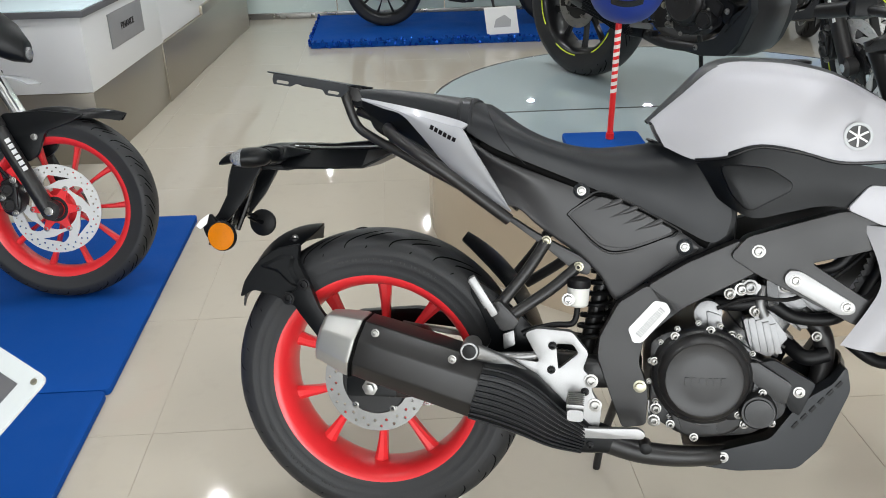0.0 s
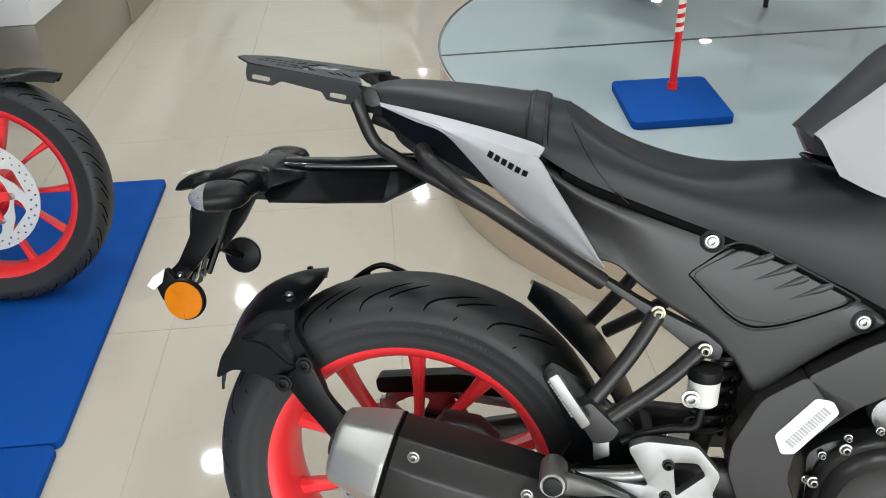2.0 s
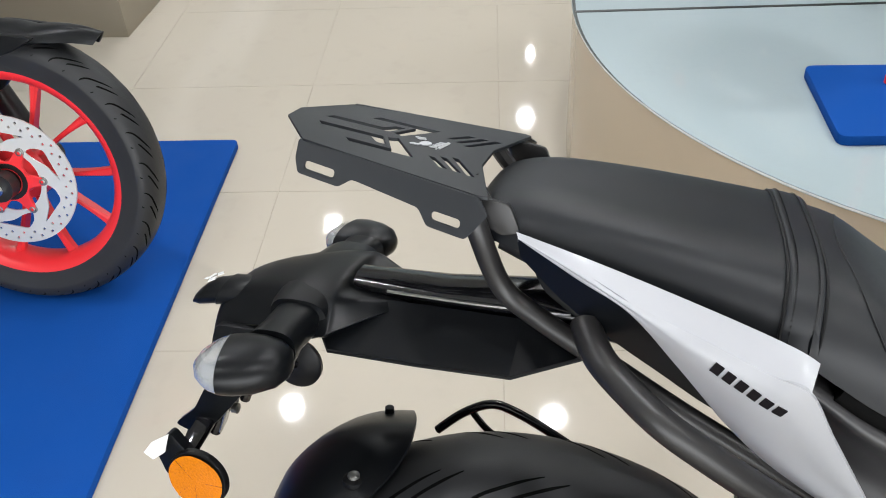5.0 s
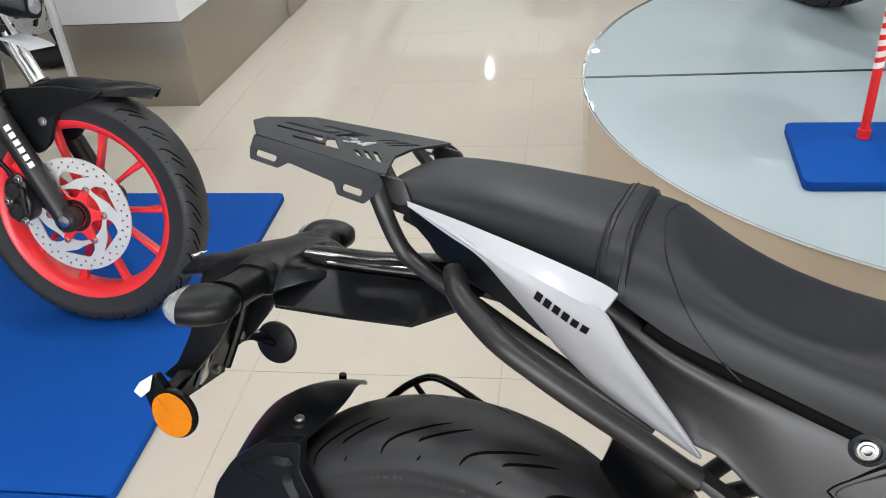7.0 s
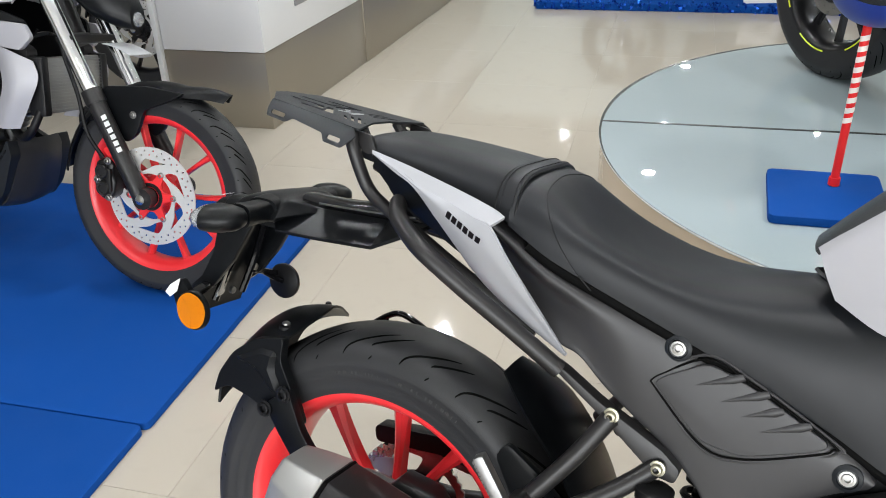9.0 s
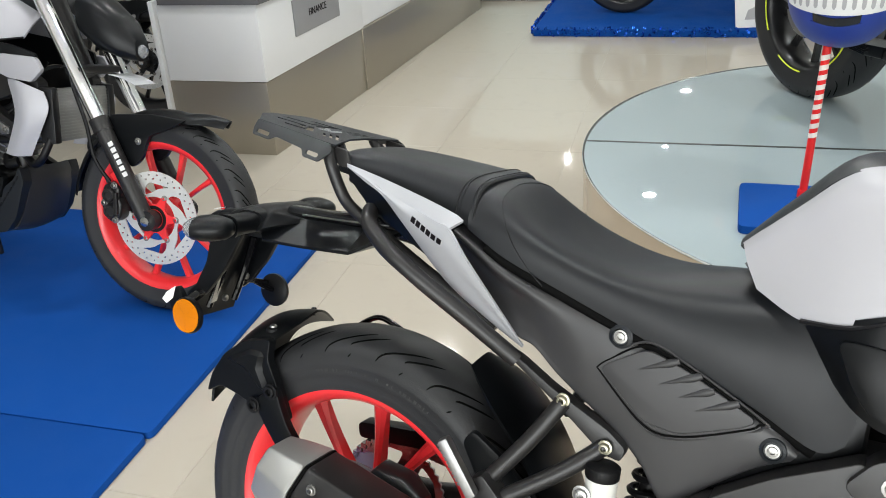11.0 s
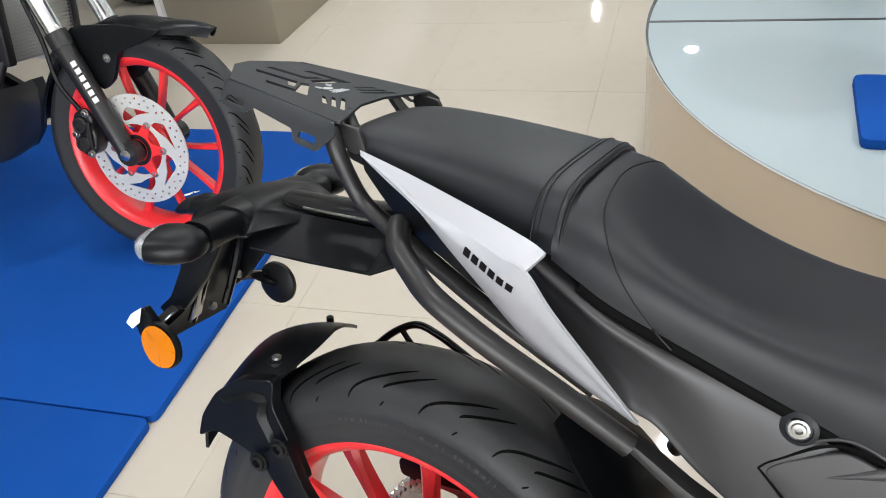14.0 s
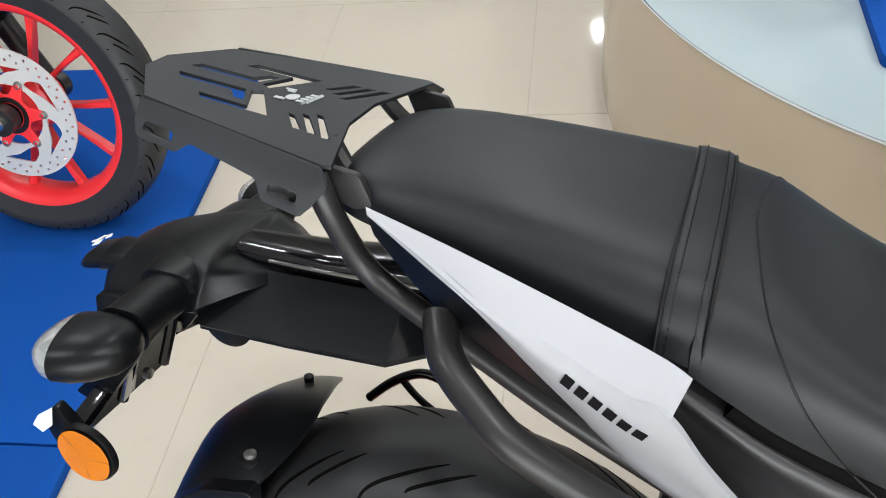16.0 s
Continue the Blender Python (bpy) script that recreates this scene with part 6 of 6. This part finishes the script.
# frosted low partition behind the far mat
pt = thing("glass_partition", Matrix.Identity(4), "low pale green frosted partition with a base rail", "partition", kind="structure")
for k in range(4):
    part("panel", slab(quad(-1.35 + 0.93 * k, -0.43 + 0.93 * k, 6.14, 6.16), 0.05, 1.2, 0.002), M["frosted"], pt)
part("base_rail", slab(quad(-1.4, 2.4, 6.12, 6.18), 0.0, 0.05, 0.003), M["steel"], pt)


# ---- blue mats ----
def mat_piece(a0, a1, b0, b1, h=0.022):
    bm = slab([room(*p) for p in rounded([(a0, b0), (a1, b0), (a1, b1), (a0, b1)], 0.02, 3)], 0.0, h, 0.006)
    return bm


MA, MB = -0.757, 1.685      # the mat's corner along the room's directions
solid("blue_mat", mat_piece(-3.6, MA - 0.006, 0.456, MB), M["mat"], "blue carpet covered mat under the red-wheeled motorcycle", "mat", "blue mats")
solid("blue_mat", mat_piece(-3.6, MA - 0.012, -1.2, 0.452), M["mat"], "blue carpet covered mat butted to the next", "mat", "blue mats")
far = solid("blue_mat", mat_piece(-0.56, 2.6, 4.86, 5.98, 0.045), M["mat"], "blue carpet mat with sequin trim", "mat", "blue mats")
seq = bmesh.new()
rnd = random.Random(4)
for k in range(900):
    if k < 620:
        p = room(-0.56 + 3.1 * rnd.random(), 4.845 + 0.012 * rnd.random(), 0.004 + 0.06 * rnd.random())
    else:
        p = room(-0.575 + 0.012 * rnd.random(), 4.86 + 1.12 * rnd.random(), 0.004 + 0.06 * rnd.random())
    m = Matrix.Translation(p) @ Euler((rnd.random() * 3, rnd.random() * 3, rnd.random() * 3)).to_matrix().to_4x4()
    s = 0.006 + 0.006 * rnd.random()
    vs = [seq.verts.new(m @ Vector((s * math.cos(b), s * math.sin(b), 0))) for b in (math.pi * q / 3 for q in range(6))]
    seq.faces.new(vs)
tagged(part("sequin_trim", seq, M["sequin"], far, "glittering blue sequin trim"), kind="stuff")

# ---- reception desk ----
DA, DB = -1.337, 2.430
DESK_TURN = radians(13.6 - 3.2)           # the long face stands turned a little against the room
F1, F2 = Vector((math.cos(DESK_TURN), math.sin(DESK_TURN), 0)), Vector((-math.sin(DESK_TURN), math.cos(DESK_TURN), 0))
CORNER = room(DA, DB)


def desk_quad(out, b0, b1, deep=0.485, front=0.0):
    """A strip behind the desk's long face: how far it stands out, and from where to where along the face."""
    c = CORNER + F1 * out
    back = -E1 * deep
    return [c + F2 * b0 + back - E2 * front, c + F2 * b0 - E2 * front, c + F2 * b1, c + F2 * b1 + back]


desk = thing("reception_desk", Matrix.Identity(4), "long white laminate reception desk on a brushed plinth", "desk")
part("plinth", slab(desk_quad(0, 0, 1.08), 0, 0.342, 0.002), M["plinth"], desk, "brushed beige metal plinth")
part("plinth", slab(desk_quad(0.005, 1.082, 3.4), 0, 0.342, 0.002), M["plinth"], desk)
part("plinth_panel", slab(desk_quad(0.008, 2.0, 2.6, 0.3), 0.342, 0.40, 0.002), M["plinth"], desk)
part("body", slab(desk_quad(0.004, 0, 1.1, front=0.004), 0.345, 0.685, 0.002), M["laminate"], desk, "white laminate front")
part("body", slab(desk_quad(-0.012, 1.102, 3.4), 0.345, 0.685, 0.002), M["laminate"], desk)
part("top_edge", slab(desk_quad(0.03, 0, 3.4, front=0.03), 0.687, 0.715, 0.002), M["slate"], desk, "dark grey edge of the desk top")
part("desk_top", slab(desk_quad(0.02, 0, 3.38, 0.495, 0.02), 0.716, 0.722, 0.001), M["print_blue"], desk, "glass desk top over pale prints")


part("edge_strip", slab([CORNER + E1 * a + E2 * b for a, b in ((-0.512, -0.02), (-0.488, -0.02), (-0.488, 0.12), (-0.512, 0.12))], 0.0, 0.70, 0.002), M["laminate"], desk, "white upright edge strip")


def sign_board(name, a, b, z0, z1, words, label):
    sg = thing(name, Matrix.Identity(4), label, "sign")
    part("board", slab([CORNER + F1 * o + F2 * q for o, q in ((0.005, a), (0.012, a), (0.012, b), (0.005, b))], z0, z1, 0.001), M["signgrey"], sg)
    if words:
        cu = bpy.data.curves.new("lettering", "FONT")
        cu.body, cu.size, cu.extrude, cu.align_x, cu.align_y = words, 0.047, 0.0008, "CENTER", "CENTER"
        tmp = bpy.data.objects.new("lettering", cu)
        me = bpy.data.meshes.new_from_object(tmp)
        bpy.data.objects.remove(tmp)
        me.materials.append(M["ink"])
        ob = new("lettering", me)
        ob.parent = sg
        ob.matrix_world = Matrix.Translation(CORNER + F1 * 0.0135 + F2 * ((a + b) / 2) + Vector((0, 0, (z0 + z1) / 2))) @ Matrix.Rotation(DESK_TURN + math.pi / 2, 4, "Z") @ Matrix.Rotation(math.pi / 2, 4, "X")
    return sg


sign_board("finance_sign", 0.31, 0.80, 0.475, 0.64, "FINANCE", "grey sign reading FINANCE on the desk front")
sign_board("desk_sign", 1.75, 2.25, 0.475, 0.64, "", "plain grey sign on the desk front")

# ---- podium ----
PC, PR, PZ = Vector((0.796, 1.844, 0)), 1.044, 0.422
pod = thing("podium", Matrix.Translation(PC), "round beige podium with a pale glass top", "podium")
part("side", lathe([(PR - 0.05, 0), (PR - 0.004, 0.0), (PR - 0.004, PZ - 0.009), (PR - 0.05, PZ - 0.009)], n=128, axis="Z"), M["podium_side"], pod, "polished beige cladding")
SEAM = radians(14.2)
for sgn in (1, -1):
    pts = []
    for k in range(65):
        a = math.pi * k / 64
        u, v = PR * math.cos(a), sgn * PR * math.sin(a)
        v = v + sgn * 0.004 if k in (0, 64) else v
        pts.append((u * math.cos(SEAM) - v * math.sin(SEAM), u * math.sin(SEAM) + v * math.cos(SEAM)))
    if sgn < 0:
        pts = pts[::-1]
    part("glass_sheet", slab(pts, PZ - 0.007, PZ, 0), M["glass_top"], pod, "half round pale green glass sheet")
part("sheet_edge", lathe([(PR - 0.001, PZ - 0.008), (PR + 0.0012, PZ - 0.004), (PR + 0.0006, PZ - 0.001)], n=128, axis="Z", close=False), M["glass_edge"], pod, "polished glass edge")
# Painted strip: the far glass edge only looks dark through the sheet.
rows = [[((PR - w * min(1, 6 * q / 120, 6 * (120 - q) / 120)) * math.cos(a), (PR - w * min(1, 6 * q / 120, 6 * (120 - q) / 120)) * math.sin(a), PZ + 0.0005) for q, a in ((q, radians(-30 + 250 * q / 120)) for q in range(121))] for w in (0.012, 0.001)]
part("far_edge_dark", strip(rows, 0.0008), M["far_edge_dark"], pod, "dark strip painted for how the far glass edge looks")
own = box(-PR + 0.004, PR - 0.004, -0.0055, 0.0055, PZ + 0.0003, PZ + 0.0011, 0)
own.transform(Matrix.Rotation(SEAM, 4, "Z"))
part("seam_strip", own, M["seam"], pod, "dark sealed joint between the sheets")

# striped pole on a blue base, standing on the podium
pole = thing("barrier_post", Matrix.Translation((0.457, 1.29, PZ)), "red and white striped post on a blue carpeted base", "post")
base_pts = [Vector((0.300, 1.362)), Vector((0.353, 1.085)), Vector((0.607, 1.146)), Vector((0.554, 1.418))]
part("base", slab(rounded([(p.x - 0.457, p.y - 1.29) for p in base_pts], 0.02), 0.0, 0.022, 0.006), M["mat"], pole, "blue carpeted base")
bot, topp = Vector((0.005, 0.025, 0.022)), Vector((0.02, 0.09, 0.90))
part("pole", tube([bot, bot.lerp(topp, 0.44)], 0.0098, 8, 16), M["redpole"], pole, "red pole")
part("foot_collar", tube([bot, bot.lerp(topp, 0.022)], 0.0135, 4, 16), M["redpole"], pole)
for k in range(9):
    u = 0.176 + 0.0268 * k
    band = tube([bot.lerp(topp, u), bot.lerp(topp, u + 0.0140)], 0.0103, 3, 16)
    for v in band.verts:
        v.co.z += 0.30 * (v.co.x - bot.lerp(topp, u).x)
    part("stripe", band, M["stripe"], pole)

# helmet hung over the top of the post
M.update(shell=material("blue_helmet_shell", (0.012, 0.035, 0.24), 0.42, vary=0.05), visor=material("dark_visor", (0.01, 0.01, 0.012), 0.08, vary=0.05))
hc = Vector((0.487, 1.372, 0.955))
helmet = thing("helmet", Matrix.Translation(hc), "blue full face helmet hung on the striped post", "helmet")


def shell_at(lon, lat, grow=0.0):
    """A place on the helmet's shell; lon 0 looks to the front."""
    rx, ry, rz = 0.126 + grow, 0.142 + grow, 0.140 + grow
    c = math.cos(lat) ** 0.85
    return Vector((rx * c * math.sin(lon), -ry * c * math.cos(lon), rz * math.sin(lat)))


def shell_patch(lon0, lon1, lat0, lat1, grow, n=24, m=10, sag=0.0):
    rows = [[shell_at(radians(lon0 + (lon1 - lon0) * i / n), radians(lat0 + (lat1 - lat0) * j / m - sag * (1 - (2 * i / n - 1) ** 2)), grow) for i in range(n + 1)] for j in range(m + 1)]
    bm = bmesh.new()
    grid_faces(bm, rows)
    bmesh.ops.recalc_face_normals(bm, faces=bm.faces)
    bmesh.ops.solidify(bm, geom=bm.faces[:], thickness=0.004)
    return bm


part("shell", shell_patch(-180, 180, -80, 89, 0.0, 48, 30), M["shell"], helmet, "blue shell", 60)
part("chin_vent", shell_patch(-24, 24, -25, -17, 0.003, 20, 4, 4), M["visor"], helmet, "dark chin vent")
part("vent_lip", shell_patch(-27, 27, -28, -25, 0.004, 20, 3, 4), M["shell"], helmet)
part("graphic", shell_patch(-62, 62, -13, 4, 0.0025, 24, 4, 5), M["white"], helmet, "white printed band")
for k in range(11):
    part("graphic_bar", shell_patch(-50 + 9 * k, -46 + 9 * k, -10, 2, 0.0036, 3, 4, 2.5), M["inkgrey"], helmet)
part("visor", shell_patch(-75, 75, 6, 42, 0.004, 24, 8), M["visor"], helmet, "dark visor")

# printed card standing on the far mat
card = thing("display_card", Matrix.Translation(room(0.875, 4.955, 0.045)) @ Matrix.Rotation(radians(24), 4, "Z"), "white printed card standing on the blue mat", "card")
own = plate([(-0.125, 0), (0.125, 0), (0.115, 0.20), (-0.135, 0.20)], 0, 0.004, 0.0006, 1)
own.transform(Matrix.Rotation(radians(-18), 4, "X"))
part("sheet", own, M["white"], card)
own = plate([(-0.07, 0.05), (0.06, 0.05), (0.07, 0.10), (0.02, 0.14), (-0.05, 0.11)], -0.0016, -0.0004, 0)
own.transform(Matrix.Rotation(radians(-18), 4, "X"))
part("print", own, M["inkgrey"], card, "grey printed picture")
part("strut", bar((0, 0.14, 0.002), (0, 0.055, 0.16), 0.03, 0.004, 0.0006), M["white"], card)

# information card on a stand beside the mat
info = thing("info_stand", Matrix.Translation((-0.62, -0.52, 0)), "pale acrylic information card on a grey stand", "sign stand")
c1, c2, c3 = Vector((-0.484, -0.400, 0.530)), Vector((-0.613, -0.341, 0.545)), Vector((-0.489, -0.555, 0.440))
ax, ay = (c2 - c1).normalized(), (c3 - c1).normalized()
az = ax.cross(ay).normalized()
ay = az.cross(ax)
board = Matrix((ax, ay, az)).transposed().to_4x4()
board.translation = c1


def on_board(points, z0, z1, bevel=0.0):
    bm = plate(points, z0, z1, bevel, 1)
    bm.transform(Matrix.Translation(Vector((0.62, 0.52, 0))) @ board @ Matrix(((1, 0, 0, 0), (0, 0, 1, 0), (0, 1, 0, 0), (0, 0, 0, 1))))
    return bm


part("card", on_board(rounded([(0, 0), (0.30, 0), (0.30, 0.42), (0, 0.42)], 0.018, 5), -0.003, 0.003, 0.0008), M["acrylic"], info, "pale acrylic card")
for sgn in (-1, 1):
    part("panel", on_board([(0.045, 0.035), (0.26, 0.035), (0.26, 0.38), (0.045, 0.38)], sgn * 0.0036, sgn * 0.0042), M["slate"], info, "dark grey printed panel")
    for i in range(9):
        for k in range(5 + i % 2):
            part("text_bar", on_board([(0.065 + 0.03 * k, 0.075 + 0.03 * i), (0.088 + 0.03 * k, 0.075 + 0.03 * i), (0.088 + 0.03 * k, 0.083 + 0.03 * i), (0.065 + 0.03 * k, 0.083 + 0.03 * i)], sgn * 0.0044, sgn * 0.0050), M["white"], info)
part("corner_screw", on_board([(0.018 + 0.006 * math.cos(math.pi * k / 5), 0.018 + 0.006 * math.sin(math.pi * k / 5)) for k in range(10)], -0.006, 0.006), M["gold"], info)
mid = c1 + ax * 0.15 + ay * 0.21 + Vector((0.62, 0.52, 0))
part("post", tube([(mid.x, mid.y, 0.015), mid - Vector((0, 0, 0.006))], 0.014, 4, 18), M["steel"], info, "steel post")
part("foot", lathe([(0.095, 0.0), (0.10, 0.004), (0.095, 0.012), (0.02, 0.018)], (mid.x, mid.y, 0.0), 40, "Z"), M["steel"], info, "round steel foot")

# ---- the motorcycles in their places ----
def stand(x, y, z, yaw, lean):
    """Where the rear axle is, the heading and the lean to the left."""
    return Matrix.Translation((x, y, z)) @ Matrix.Rotation(radians(yaw), 4, "Z") @ Matrix.Rotation(radians(-lean), 4, "X") @ Matrix.Translation(-HUB)


SILVER = dict(rim=M["red"], rim_label="bright red cast wheel", tail=M["pale"], tail_label="pale silver tail panel with black bars", tank=M["tank"], tank_label="silver grey painted tank side")
DARK = dict(rim=M["blackrim"], rim_label="black cast wheel with a bright stripe", tail=M["frame"], tail_label="black tail panel", tank=M["engine"], tank_label="black painted tank side", stripe=M["yellow"])
BLUE = dict(rim=M["blackrim"], rim_label="black cast wheel", tail=M["blue_paint"], tail_label="blue tail panel", tank=M["blue_paint"], tank_label="blue painted tank side", stripe=M["white"])

motorcycle("motorcycle", stand(-0.01, 0.0315, 0.309, 0, 16), "silver grey motorcycle with red wheels and black luggage rack", SILVER, True, True, "showroom motorcycles")
motorcycle("motorcycle", stand(-2.58, 0.566, 0.322, 11.5, 13.3), "silver grey motorcycle with red wheels on the blue mat", SILVER, False, False, "showroom motorcycles")
motorcycle("motorcycle", stand(0.35, 2.32, PZ + 0.311, -45.5, 2), "black motorcycle with yellow striped wheels on the podium", DARK, False, False, "showroom motorcycles", -30)
motorcycle("motorcycle", stand(0.05, 5.45, 0.045 + 0.309, 189, 10), "dark motorcycle on the blue mat with sequin trim", BLUE, False, False, "showroom motorcycles")
motorcycle("motorcycle", stand(1.03, 5.05, 0.309, -20, 10), "blue motorcycle with black wheels parked past the podium", BLUE, False, False, "showroom motorcycles")
motorcycle("motorcycle", stand(1.95, 6.64, 0.309, -91, 10), "blue motorcycle with black wheels parked behind another", BLUE, False, False, "showroom motorcycles")
motorcycle("motorcycle", stand(-4.15, 1.93, 0.309, 18, 10), "black motorcycle parked behind the reception desk", {**DARK, "rim_label": "plain black cast wheel", "stripe": None}, False, False, "showroom motorcycles")

# ---- floor tiles ----
PITCH, JOINT = 0.589, 0.0012
tile_bm = box(-PITCH / 2 + JOINT / 2, PITCH / 2 - JOINT / 2, -PITCH / 2 + JOINT / 2, PITCH / 2 - JOINT / 2, -0.010, 0.0, 0.0006, 1)
floor_ob = bpy.data.objects["floor"]
tile_me = None
rest = bmesh.new()
for i in range(-14, 15):
    for j in range(-12, 24):
        a, b = -0.605 + (i + 0.5) * PITCH, 0.863 + (j + 0.5) * PITCH
        if not (A0 < a < A1 and B0 < b < B1):
            continue
        m = Matrix.Translation(room(a, b)) @ Matrix.Rotation(TURN, 4, "Z")
        if -4.4 < a < 3.2 and -1.6 < b < 7.0:
            if tile_me is None:
                first = part("tile", tile_bm, M["tile"], floor_ob)
                tile_me, ob = first.data, first
            else:
                ob = new("tile", tile_me)
                ob.parent = floor_ob
            ob.matrix_world = m
        else:
            join(rest, box(-PITCH / 2 + JOINT / 2, PITCH / 2 - JOINT / 2, -PITCH / 2 + JOINT / 2, PITCH / 2 - JOINT / 2, -0.010, 0.0, 0, 1), m)
tagged(part("far_tiles", rest, M["tile"], floor_ob), kind="stuff")
